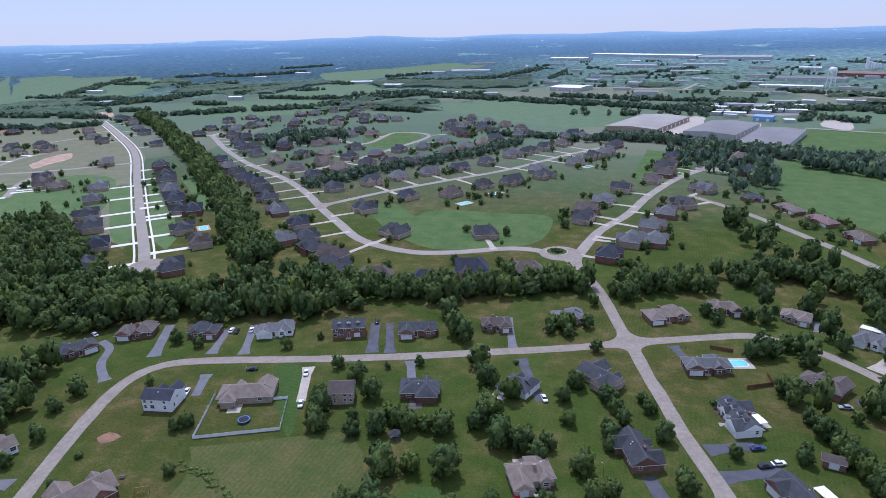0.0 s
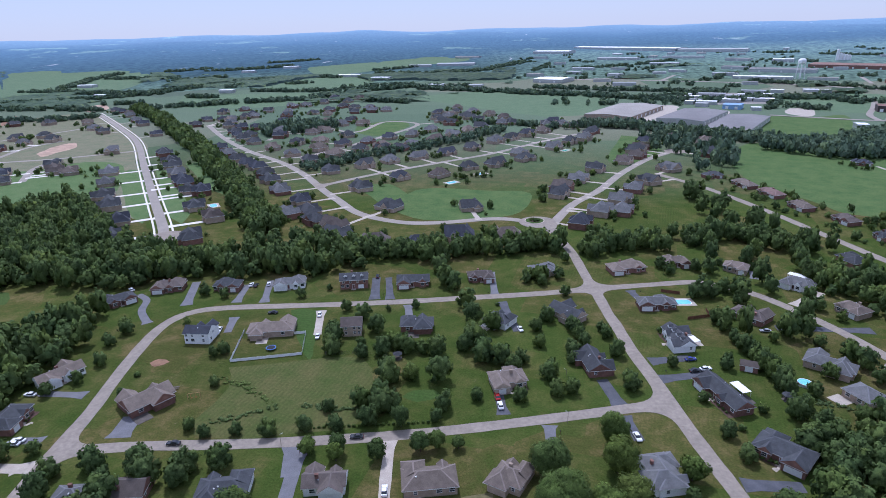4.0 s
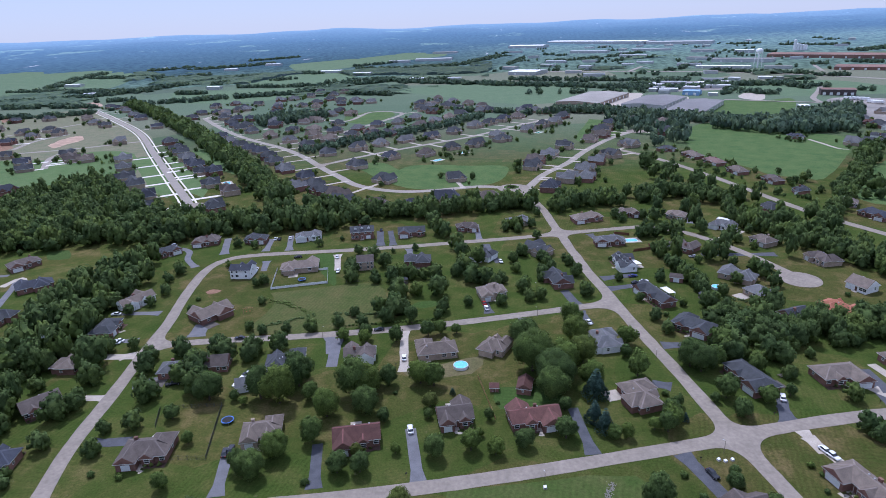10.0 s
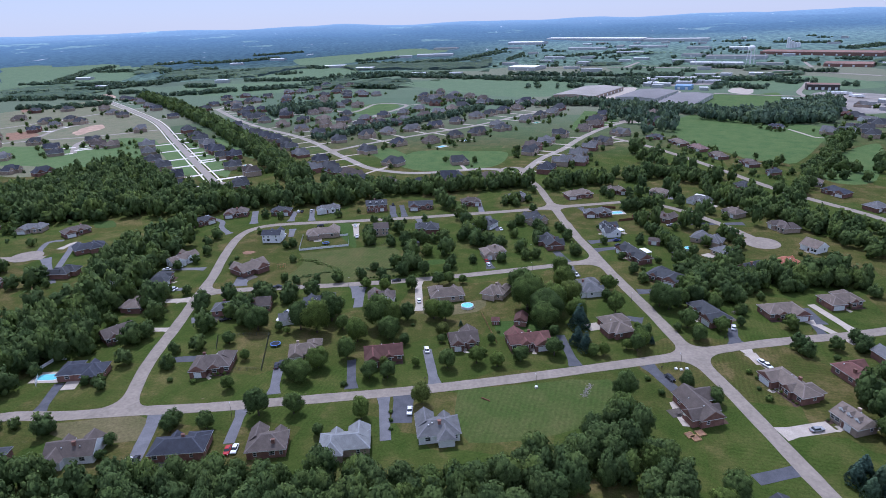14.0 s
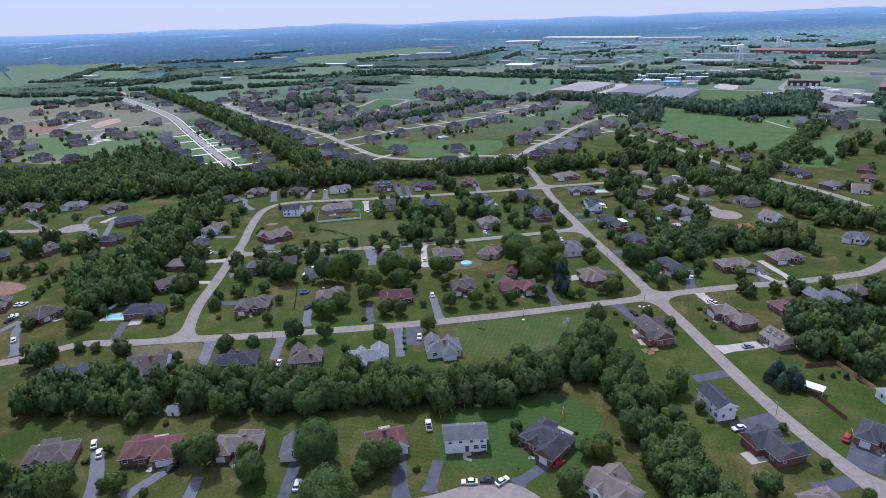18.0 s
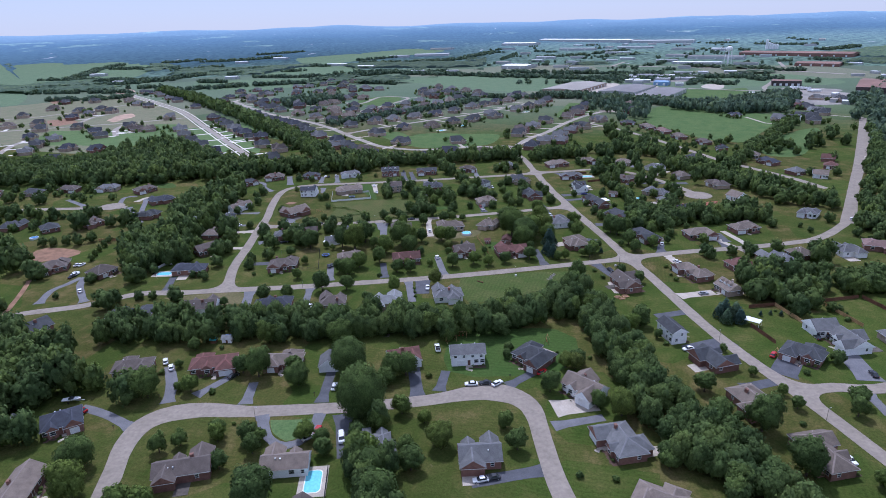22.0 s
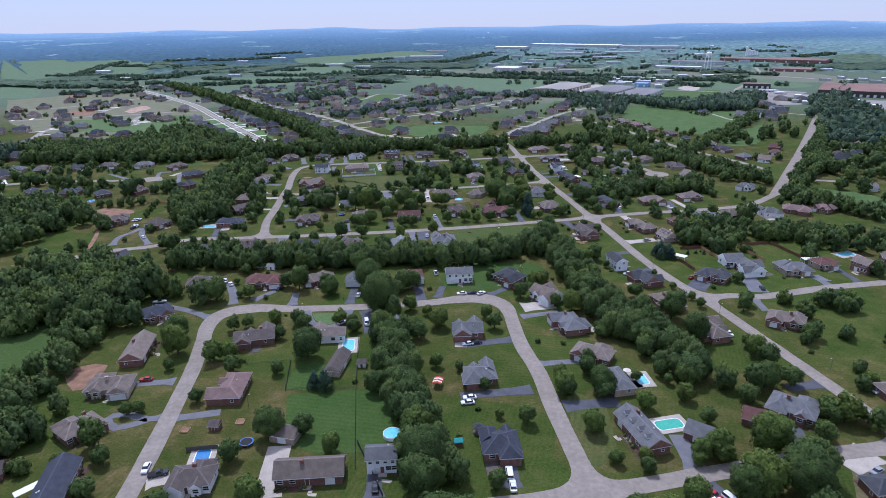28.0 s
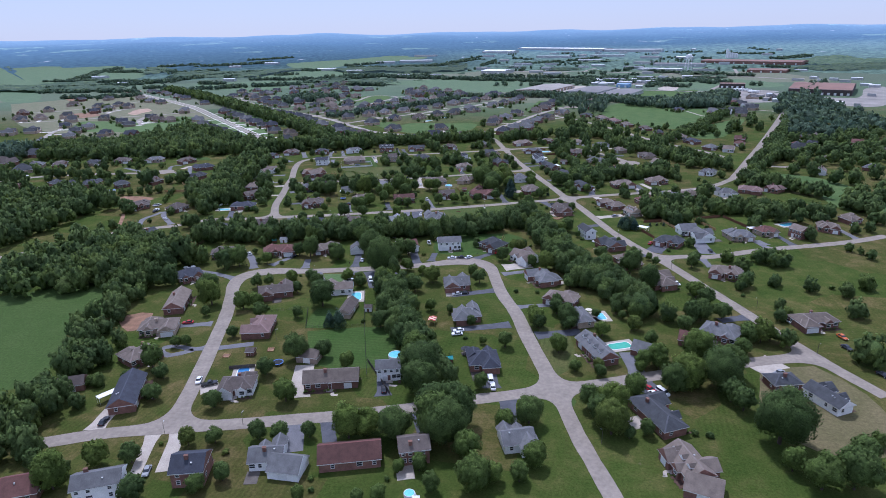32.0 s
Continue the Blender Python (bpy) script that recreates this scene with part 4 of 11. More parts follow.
TREE_KINDS = {0: crown_set(7, 10, 26, 1200, 0.068, LEAF), 1: crown_set(7, 10, 22, 700, 0.092, LEAF), 2: crown_set(7, 10, 20, 360, 0.14, LEAF), 3: crown_set(7, 10, 36, 2300, 0.049, LEAF), 4: crown_set(2, 10, 60, 7500, 0.031, LEAF)}
CONIFER_KINDS = {0: crown_set(3, 40, 0, 1500, 0.078, NEEDLE, True), 1: crown_set(3, 40, 0, 1000, 0.10, NEEDLE, True), 2: crown_set(3, 40, 0, 480, 0.15, NEEDLE, True)}
BUSH_KINDS = []
for _i in range(3):
    _V, _T, _Q, _N = crown_arrays(60 + _i, 11, 300, 0.13)
    _V[:, 2] *= 0.72
    BUSH_KINDS.append(mesh_arrays("leaves", _V, _T, _Q, _N, LEAF))
NEAR_WOOD = [crown_arrays(180 + _i, 26, 800, 0.072, skirt=0.6) for _i in range(6)]
WOOD_KINDS = [crown_arrays(80 + _i, 15, 300, 0.108, skirt=0.6) for _i in range(6)]
MID_KINDS = [crown_arrays(88 + _i, 11, 80, 0.17, core_cut=1, skirt=0.6) for _i in range(5)]
FAR_KINDS = [crown_arrays(95 + _i, 9, 24, 0.40, core_cut=1, skirt=0.5, boughs=False) for _i in range(4)]

_made_trees = {}
_yard = []


def tree(x, y, r, conifer=0):
    """A tree or shrub of crown radius r."""
    if off_path(x, y) > 121 and r >= 1.55:
        return _yard.append((x, y, 0.0, r, r * (2.6 if conifer else 2.1)))
    rnd = random.Random(int(x * 13 + y * 7))
    turn, tall = rnd.uniform(0, 360), rnd.uniform(0.92, 1.12)
    if conifer:
        kind, label, cat = "conifer" + str(rnd.randrange(3)), "dense blue-green evergreen tree standing on a lawn", "tree"
    elif r < 1.55:
        kind, label, cat = "shrub" + str(rnd.randrange(3)), "rounded dark green shrub on a lawn", "shrub"
    else:
        kind, cat = "tree" + str(rnd.randrange(7)), "tree"
        label = ("large spreading broadleaf tree with a dense green crown" if r > 4.2 else "rounded broadleaf yard tree with a green crown" if r > 2.4 else "small young broadleaf tree on a lawn")
    m = Matrix.LocRotScale((x, y, 0), Euler((0, 0, radians(turn))), (r, r, r * tall))
    far = 0 if off_path(x, y) < 80 else 1 if off_path(x, y) < 170 else 2
    if r > 4.3 and off_path(x, y) < 130 and not conifer:
        far = 3
    if r > 6.2 and off_path(x, y) < 150 and not conifer:
        far, kind = 4, kind[:-1] + str(int(kind[-1]) % 2)
    key = (kind, label, far)
    if key in _made_trees:
        o = _made_trees[key]
        return copy_thing(o, m @ Matrix.Diagonal((1 / o.scale[0], 1 / o.scale[1], 1 / o.scale[2], 1)))
    i = int(kind[-1])
    if cat == "shrub":
        ob = tagged(part("shrub", BUSH_KINDS[i], None, m=m), label, cat, "yard shrubs")
    else:
        ob = thing("evergreen_tree" if conifer else "tree", label, cat, m, "yard trees")
        crown, trunk = (CONIFER_KINDS if conifer else TREE_KINDS)[far][i]
        part("trunk", trunk, None, ob)
        part("crown", crown, None, ob)
    _made_trees[key] = ob
    return ob


def wood(name, spots, kinds, mat, label):
    """A stand of trees joined into one piece; spots: x, y, z, radius, height."""
    Vs, Ts, Qs, Ns, n = [], [], [], [], 0
    for i, (x, y, z, r, h) in enumerate(spots):
        pick = kinds if kinds else NEAR_WOOD if off_path(x, y) < 105 else WOOD_KINDS if off_path(x, y) < 200 else MID_KINDS if off_path(x, y) < (520 if r > 3 else 260) else FAR_KINDS
        V, T, Q, N = pick[i % len(pick)]
        a = (i * 2.399) % 6.283
        c, s = math.cos(a), math.sin(a)
        W, M = np.empty_like(V), N.copy()
        M[:, 0], M[:, 1] = N[:, 0] * c - N[:, 1] * s, N[:, 0] * s + N[:, 1] * c
        W[:, 0] = (V[:, 0] * c - V[:, 1] * s) * r + x
        W[:, 1] = (V[:, 0] * s + V[:, 1] * c) * r + y
        W[:, 2] = V[:, 2] / V[:, 2].max() * h + z
        Vs.append(W), Ts.append(T + n), Qs.append(Q + n), Ns.append(M)
        n += len(V)
    # stands far from the flight take the leaves with haze in their colour
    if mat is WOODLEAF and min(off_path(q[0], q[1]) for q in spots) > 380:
        mat = HAZED_LEAF
    me = mesh_arrays(name, np.concatenate(Vs), np.concatenate(Ts), np.concatenate(Qs), np.concatenate(Ns), mat)
    return tagged(new(name, me), label, "woodland", kind="stuff")


def belt(name, pts, half, step, label, r=(3.2, 5.2), h=(9, 14), seed=1, check=True, kinds=None, mat=None):
    """Trees along a line."""
    rnd = random.Random(seed)
    spots, line = [], catmull(pts, step)
    for p, q in zip(line, line[1:]):
        d = (q - p).normalized()
        nrow = max(1, round(2 * half / step))
        for k in range(nrow):
            o = (-half + (k + 0.5) * 2 * half / nrow) if nrow > 1 else 0
            o += rnd.uniform(-0.45, 0.45) * step
            x, y = p.x - d.y * o + rnd.uniform(-0.4, 0.4) * step, p.y + d.x * o + rnd.uniform(-0.4, 0.4) * step
            rr = rnd.uniform(*r)
            if check and blocked(x, y, rr * 0.35):
                continue
            spots.append((x, y, rise(x, y) + rnd.uniform(0.0, 1.0), rr, rnd.uniform(*h)))
    if spots:
        wood(name, spots, kinds, mat or WOODLEAF, label)


def inside(poly_pts, x, y):
    odd, n = False, len(poly_pts)
    for i in range(n):
        (x1, y1), (x2, y2) = poly_pts[i], poly_pts[(i + 1) % n]
        if (y1 > y) != (y2 > y) and x < (x2 - x1) * (y - y1) / (y2 - y1) + x1:
            odd = not odd
    return odd


def grove(name, pts, step, label, r=(3.4, 5.6), h=(10, 15), seed=1, check=True, kinds=None, mat=None):
    """Trees that fill an outline."""
    rnd = random.Random(seed)
    xs, ys = [p[0] for p in pts], [p[1] for p in pts]
    spots = []
    x = min(xs)
    while x < max(xs):
        y = min(ys)
        while y < max(ys):
            px, py = x + rnd.uniform(-0.45, 0.45) * step, y + rnd.uniform(-0.45, 0.45) * step
            rr = rnd.uniform(*r)
            if inside(pts, px, py) and not (check and blocked(px, py, rr * 0.35)):
                spots.append((px, py, rise(px, py) + rnd.uniform(0, 1.5), rr, rnd.uniform(*h)))
            y += step
        x += step
    if spots:
        wood(name, spots, kinds, mat or WOODLEAF, label)


def yard_tree(x, y, r):
    """A tree of a far yard, joined with its like later."""
    _yard.append((x, y, 0.0, r, r * 2.1))


# ---------------------------------------------------------------- vehicles
def loft(bm, rings, mat=0, close=True):
    """Skins rings of points."""
    vs = [[bm.verts.new(p) for p in r] for r in rings]
    n = len(rings[0])
    for a, b in zip(vs, vs[1:]):
        for i in range(n):
            bm.faces.new((a[i], a[(i + 1) % n], b[(i + 1) % n], b[i])).material_index = mat
    if close:
        bm.faces.new(vs[0][::-1]).material_index = mat
        bm.faces.new(vs[-1]).material_index = mat


def rect(x0, x1, w, z, cut=0.18):
    c = cut
    return [(x0 + c, -w, z), (x1 - c, -w, z), (x1, -w + c, z), (x1, w - c, z), (x1 - c, w, z), (x0 + c, w, z), (x0, w - c, z), (x0, -w + c, z)]


_car_kinds = {}


def car(x, y, rot, color):
    shape = {"t": "pickup_truck", "v": "van"}.get(color, "car")
    tint = {"t": "d" if int(x) % 2 else "w", "v": "w"}.get(color, color)
    word = {"w": "white", "d": "black", "r": "red", "g": "silver", "n": "blue", "o": "orange"}[tint]
    m = pose(x, y, 0.06, 0, 0, rot)
    if (shape, tint) in _car_kinds:
        return copy_thing(_car_kinds[(shape, tint)], m)
    ob = thing(shape, f"{word} parked {shape.replace('_', ' ')} standing on the pavement", "vehicle", m, "parked vehicles")
    _car_kinds[(shape, tint)] = ob
    L, W = {"car": (2.3, 0.9), "pickup_truck": (2.75, 0.97), "van": (2.6, 1.0)}[shape]
    bm = bmesh.new()
    hi = {"car": 0.88, "pickup_truck": 1.05, "van": 1.15}[shape]
    loft(bm, [rect(-L + 0.1, L - 0.1, W - 0.06, 0.28), rect(-L, L, W, 0.5), rect(-L + 0.03, L - 0.06, W, hi - 0.15), rect(-L + 0.12, L - 0.2, W - 0.1, hi)])
    part("body", bm, PAINT[tint], ob)
    bm = bmesh.new()
    c0, c1, r0, r1, ht = {"car": (-1.75, 1.05, -1.15, 0.35, 1.45), "pickup_truck": (-0.65, 1.35, -0.45, 0.75, 1.78), "van": (-2.5, 1.7, -2.4, 1.0, 1.95)}[shape]
    loft(bm, [rect(c0, c1, W - 0.1, hi - 0.02), rect(r0, r1, W - 0.24, ht - 0.07)])
    part("glasshouse", bm, GLASS, ob, "dark tinted car windows")
    bm = bmesh.new()
    loft(bm, [rect(r0 - 0.02, r1 + 0.02, W - 0.23, ht - 0.075), rect(r0 + 0.08, r1 - 0.08, W - 0.3, ht)])
    part("roof", bm, PAINT[tint], ob)
    if shape == "pickup_truck":
        bm = bmesh.new()
        box(bm, -L + 0.15, -0.8, -W + 0.14, W - 0.14, hi - 0.02, hi + 0.02)
        part("truck_bed", bm, TYRE, ob, "black load bed")
    for sx in (-L * 0.62, L * 0.64):
        for sy in (-W + 0.06, W - 0.06):
            bm = bmesh.new()
            tube(bm, (sx, sy - 0.11, 0.33), (sx, sy + 0.11, 0.33), 0.33, 0.33, 12)
            w = part("wheel", bm, TYRE, ob)
            bm = bmesh.new()
            o = -0.12 if sy < 0 else 0.12
            tube(bm, (sx, sy + o * 0.9, 0.33), (sx, sy + o, 0.33), 0.2, 0.17, 10)
            part("rim", bm, CHROME, w)
    for sy in (-W + 0.3, W - 0.3):
        bm = bmesh.new()
        box(bm, L - 0.08, L + 0.01, sy - 0.16, sy + 0.16, 0.58, 0.72)
        part("headlight", bm, TRIM, ob)
        bm = bmesh.new()
        box(bm, -L - 0.01, -L + 0.08, sy - 0.14, sy + 0.14, 0.6, 0.76)
        part("tail_light", bm, LAMP_RED, ob)
    return ob


# ---------------------------------------------------------------- pools, fences, covers, poles
def pool(x, y, rot, length, width, shape, water):
    if shape == "o":
        r, h = length / 2, 1.2
        ob = thing("swimming_pool", "round above-ground pool with blue water and a pale rim", "pool", pose(x, y, 0))
        bm = bmesh.new()
        n = 28
        rings = []
        for rr, z in ((r, 0), (r, h), (r - 0.16, h), (r - 0.16, h - 0.12)):
            rings.append([bm.verts.new((rr * math.cos(2 * math.pi * i / n), rr * math.sin(2 * math.pi * i / n), z)) for i in range(n)])
        for a, b in zip(rings, rings[1:]):
            for i in range(n):
                bm.faces.new((a[i], a[(i + 1) % n], b[(i + 1) % n], b[i]))
        part("pool_wall", bm, TRIM, ob)
        part("water", disc(0, 0, r - 0.15, h - 0.1, 0.05), water, ob)
        bm = bmesh.new()
        for sx in (-0.3, 0.3):
            tube(bm, (r + 0.35, sx, 0), (r - 0.1, sx, h + 0.3), 0.04, 0.04, 6)
        for k in range(4):
            box(bm, r + 0.28 - 0.1 * k, r + 0.42 - 0.1 * k, -0.3, 0.3, 0.2 + 0.27 * k, 0.25 + 0.27 * k, 0, True)
        part("ladder", bm, METAL, ob)
        FOOT.append((x, y, 1, 0, r + 0.5, r + 0.5))
        return ob
    ob = thing("swimming_pool", "in-ground pool with blue-green water and a concrete deck", "pool", pose(x, y, 0, 0, 0, rot))
    a, b, d = length / 2, width / 2, 1.8
    outline, rr = [], 0.6 * min(a, b)
    for cx, cy, a0 in ((a - rr, b - rr, 0), (rr - a, b - rr, 90), (rr - a, rr - b, 180), (a - rr, rr - b, 270)):
        outline += [(cx + rr * math.cos(radians(a0 + k * 18)), cy + rr * math.sin(radians(a0 + k * 18))) for k in range(6)]
    bm = bmesh.new()
    box(bm, -a - d, a + d, -b - d, b + d, 0, 0.09)
    part("deck", bm, CONCRETE, ob)
    bm = bmesh.new()
    inn = [bm.verts.new((px, py, 0.13)) for px, py in outline]
    out = [bm.verts.new((px * (1 + 0.3 / a), py * (1 + 0.3 / b), 0.13)) for px, py in outline]
    low = [bm.verts.new((v.co.x, v.co.y, 0.08)) for v in out]
    n = len(inn)
    for i in range(n):
        j = (i + 1) % n
        bm.faces.new((inn[i], out[i], out[j], inn[j]))
        bm.faces.new((out[i], low[i], low[j], out[j]))
    part("coping", bm, TRIM, ob)
    bm = bmesh.new()
    poly(bm, [(px, py, 0.115) for px, py in outline])
    part("water", bm, water, ob)
    FOOT.append((x, y, math.cos(radians(rot)), math.sin(radians(rot)), a + d, b + d))
    return ob


FENCE_KINDS = {"white": (WHITE_METAL, "white painted board fence round a garden"), "pale": (WHITE_METAL, "white picket fence round a pool"), "black": (WIRE, "dark wire garden fence"),
               "grey": (WOOD_GREY, "weathered grey board fence"), "gold": (WOOD_GOLD, "new golden wooden board fence"), "brown": (WOOD_BROWN, "dark brown wooden board fence"),
               "red": (WOOD_BROWN, "red-brown wooden board fence")}


def fence(kind, height, pts):
    mat, label = FENCE_KINDS[kind]
    x0, y0 = pts[0]
    ob = thing("fence", label, "fence", pose(x0, y0, 0))
    for (ax, ay), (bx, by) in zip(pts, pts[1:]):
        L = math.hypot(bx - ax, by - ay)
        n = max(1, round(L / 2.6))
        rot = math.degrees(math.atan2(by - ay, bx - ax))
        for k in range(n):
            m = pose(ax - x0 + (bx - ax) * k / n, ay - y0 + (by - ay) * k / n, 0, 0, 0, rot)
            w = L / n
            bm = bmesh.new()
            box(bm, -0.06, 0.06, -0.06, 0.06, -0.05, height + 0.1)
            part("post", bm, mat, ob, m=m)
            bm = bmesh.new()
            prof, nb = [], 14 if kind == "black" else 8
            for i in range(nb):
                u0, u1, d = 0.06 + (w - 0.12) * i / nb, 0.06 + (w - 0.12) * (i + 0.9) / nb, 0.012 if i % 2 else -0.012
                prof += [(u0, d), (u1, d)]
            low, gap = 0.06, 0.55 if kind == "black" else 0.0
            lo = [bm.verts.new((u, d, low)) for u, d in prof]
            hi = [bm.verts.new((u, d, height)) for u, d in prof]
            for i in range(len(prof) - 1):
                if not (gap and i % 2 == 0):
                    bm.faces.new((lo[i], lo[i + 1], hi[i + 1], hi[i]))
            back_lo = [bm.verts.new((u, d + 0.03, low)) for u, d in prof]
            back_hi = [bm.verts.new((u, d + 0.03, height)) for u, d in prof]
            for i in range(len(prof) - 1):
                bm.faces.new((hi[i], hi[i + 1], back_hi[i + 1], back_hi[i]))
                bm.faces.new((back_lo[i], back_lo[i + 1], lo[i + 1], lo[i]))
                if not (gap and i % 2 == 0):
                    bm.faces.new((back_hi[i], back_hi[i + 1], back_lo[i + 1], back_lo[i]))
            part("fence_panel", bm, mat, ob, m=m)


def patio_cover(x, y, rot, length, width):
    ob = thing("patio_cover", "flat white metal patio cover on posts beside a house", "patio cover", pose(x, y, 0, 0, 0, rot))
    a, b = length / 2, width / 2
    bm = bmesh.new()
    prof = [(-b + k * width / 24, 2.58 + 0.04 * (k % 2)) for k in range(25)]
    up = [[bm.verts.new((sx, y, z)) for y, z in prof] for sx in (-a, a)]
    dn = [[bm.verts.new((sx, y, z - 0.08)) for y, z in prof] for sx in (-a, a)]
    for i in range(24):
        bm.faces.new((up[0][i], up[1][i], up[1][i + 1], up[0][i + 1]))
        bm.faces.new((dn[0][i + 1], dn[1][i + 1], dn[1][i], dn[0][i]))
        for e in (0, 1):
            bm.faces.new((up[e][i], up[e][i + 1], dn[e][i + 1], dn[e][i]))
    for i in (0, 24):
        bm.faces.new((up[0][i], up[1][i], dn[1][i], dn[0][i]))
    part("roof_panel", bm, WHITE_METAL, ob)
    for sx in (-a + 0.15, a - 0.15):
        for sy in (-b + 0.15, b - 0.15):
            bm = bmesh.new()
            tube(bm, (sx, sy, 0), (sx, sy, 2.52), 0.06, 0.06, 6)
            part("post", bm, WHITE_METAL, ob)


def street_lamp(x, y):
    ob = thing("street_lamp", "slim dark street lamp post on the verge", "street lamp", pose(x, y, 0, 0, 0, (x * 7) % 180), "street lamps")
    bm = bmesh.new()
    tube(bm, (0, 0, -0.1), (0, 0, 4.5), 0.075, 0.05, 8)
    part("pole", bm, WOOD_GREY, ob)
    bm = bmesh.new()
    tube(bm, (0, 0, 4.4), (0.6, 0, 4.6), 0.03, 0.03, 6)
    part("arm", bm, METAL, ob)
    bm = bmesh.new()
    box(bm, 0.5, 0.95, -0.1, 0.1, 4.55, 4.67, 0, True)
    part("lamp_head", bm, METAL, ob)


# ---------------------------------------------------------------- streets
street("road_main", [(26.3, 328.1), (32.2, 304.7), (36.5, 285), (38, 275), (40.8, 248.5), (44, 223.6), (46.2, 203), (47.6, 195), (50.6, 171.5), (54.5, 151.5), (57.5, 133.4), (60.2, 118), (63, 104.4), (65.6, 91.5), (68, 80), (70.6, 66), (75, 42), (79.9, 20), (83, 3), (86, -14.5), (88.5, -29), (91.3, -42), (94.4, -53.4), (97.6, -64), (103, -79), (108, -96), (114, -119.3), (120.6, -144.2), (124.7, -161.1), (129.8, -182.7), (139.3, -208.4)], 5.3, 0.0600)
street("road_north", [(43, 232.5), (34.2, 229.5), (13, 224.2), (-16.8, 218.3), (-45.8, 212.5), (-74.5, 207.8), (-103.3, 204), (-131.4, 200.4), (-146.9, 195.3), (-154, 185), (-154.8, 170.5), (-151.8, 149), (-148.1, 130.4), (-144.6, 114.2), (-141.3, 88), (-139.3, 74), (-136.8, 56), (-135, 40), (-132.5, 25.1), (-127.7, 7.7)], 5.3, 0.0612)
street("road_middle", [(57, 134.2), (44.1, 131.8), (30.9, 128.1), (9.3, 122), (-11.5, 116.4), (-31, 111.8), (-51.4, 107.8), (-71.1, 104.6), (-90.6, 102), (-110.4, 99.9), (-125.7, 97.6), (-141, 94.3)], 5.0, 0.0624)
street("road_south", [(73.6, 39.7), (45.2, 32.2), (15.1, 24.2), (-13.6, 17.3), (-41.4, 11.8), (-68.6, 7.1), (-95.3, 2.8), (-123.1, -0.4), (-146.7, -3.7), (-167.3, -5.3), (-186.6, -18.3), (-214.3, -29.2), (-226.0, -48.0), (-245.9, -64.5), (-258.6, -74.4)], 5.3, 0.0636)
street("road_south_east", [(74.8, 40.1), (87.1, 44.4), (114.7, 51.2), (142.3, 56.3), (171.5, 64), (185, 69.5), (202.2, 83.4), (227.2, 111.9), (259.3, 167), (323.7, 270.5), (398.5, 395.1)], 5.3, 0.0648)
street("road_court", [(42, 232), (60, 236), (74.9, 239.4), (94.1, 243.1), (104.9, 239.4), (117.2, 231), (126.7, 218), (134.6, 203.9), (141.2, 189.6), (145.4, 178), (149.7, 165)], 5.2, 0.0660)
street("road_loop", [(32.6, -204.8), (29.3, -184.5), (26.5, -166.7), (23.7, -145.6), (19.2, -127), (16.8, -108), (16, -99.5), (14.6, -92.8), (11.6, -88), (7.3, -85), (2.2, -83.6), (-3.6, -84), (-11.9, -86.5), (-20.2, -89), (-40, -92.7), (-61.7, -95.2), (-79, -96.7), (-94.1, -96.2), (-104, -98.3), (-109, -101.9), (-111.2, -106.7), (-111.2, -113.8), (-109.6, -120.6), (-107, -129), (-102.2, -149), (-99.4, -164.8), (-95.6, -186.9), (-92.8, -205.3), (-90.3, -225.5)], 5.9, 0.0672, bulges=((3, -84, 12, 4.2), (-103, -99, 15, 3.4)))
street("road_front", [(129.8, -182.7), (106.2, -186.4), (66.7, -196.2), (48, -201.2), (32.6, -204.8), (13, -209), (1.2, -211.4), (-13.5, -215.2), (-19.9, -216.7), (-35.8, -219.7), (-51.5, -222), (-66.7, -224.2), (-82.1, -226), (-97.3, -227.8), (-111.6, -230.3), (-131, -236.1)], 5.8, 0.0684)
street("road_front_spur", [(32.6, -204.8), (34, -216), (35, -224.5), (36, -232), (38.5, -245), (41.3, -260)], 5.2, 0.0696)
street("road_collector_west", [(26.3, 328.1), (9.0, 343.1), (-11.4, 346.7), (-45.2, 337.2), (-73.0, 337.1), (-106.5, 356.2), (-132.3, 391.6), (-156.3, 426.6), (-188.1, 477.3), (-228.8, 528.8), (-291.3, 591.9), (-356.3, 672.1), (-428.6, 776.6)], 7.0, 0.0708, mat=PALE_ROAD)
street("road_collector_east", [(28.4, 334.8), (46.6, 384.0), (70.7, 424.7), (96.7, 481.8), (131.9, 542.7), (166.5, 583.8)], 6.8, 0.0720, mat=PALE_ROAD)
street("road_new_subdivision", [(-226.7, 306.2), (-242.1, 330.1), (-292.3, 403.3), (-365.7, 511.8), (-461.4, 652.4), (-567.6, 777.0), (-698.0, 921.9)], 6.8, 0.0732, mat=PALE_ROAD)
street("road_diagonal", [(127.2, 480.5), (153.2, 435.0), (176.1, 372.7), (190.6, 322.3), (207.5, 265.7), (234.0, 210.3), (244.9, 175.6)], 6, 0.0744)
street("road_inner", [(-156.0, 439.5), (-119.8, 480.6), (-67.9, 528.3), (-18.3, 572.9), (39.3, 645.0), (79.2, 688.6)], 6, 0.0756, mat=PALE_ROAD)
street("road_inner_loop", [(-292.8, 655.3), (-279.8, 776.1), (-200.7, 711.9), (-176.9, 799.4), (-126.9, 775.6), (-153.1, 685.8), (-208.6, 566.8), (-238.4, 552.9)], 6.5, 0.0768, mat=PALE_ROAD)
street("road_east", [(104.5, -81), (118, -78.2), (131.6, -78.8), (163.6, -68.7), (195.5, -61.6), (218.0, -56.1), (243.1, -46.4)], 5.4, 0.0780)
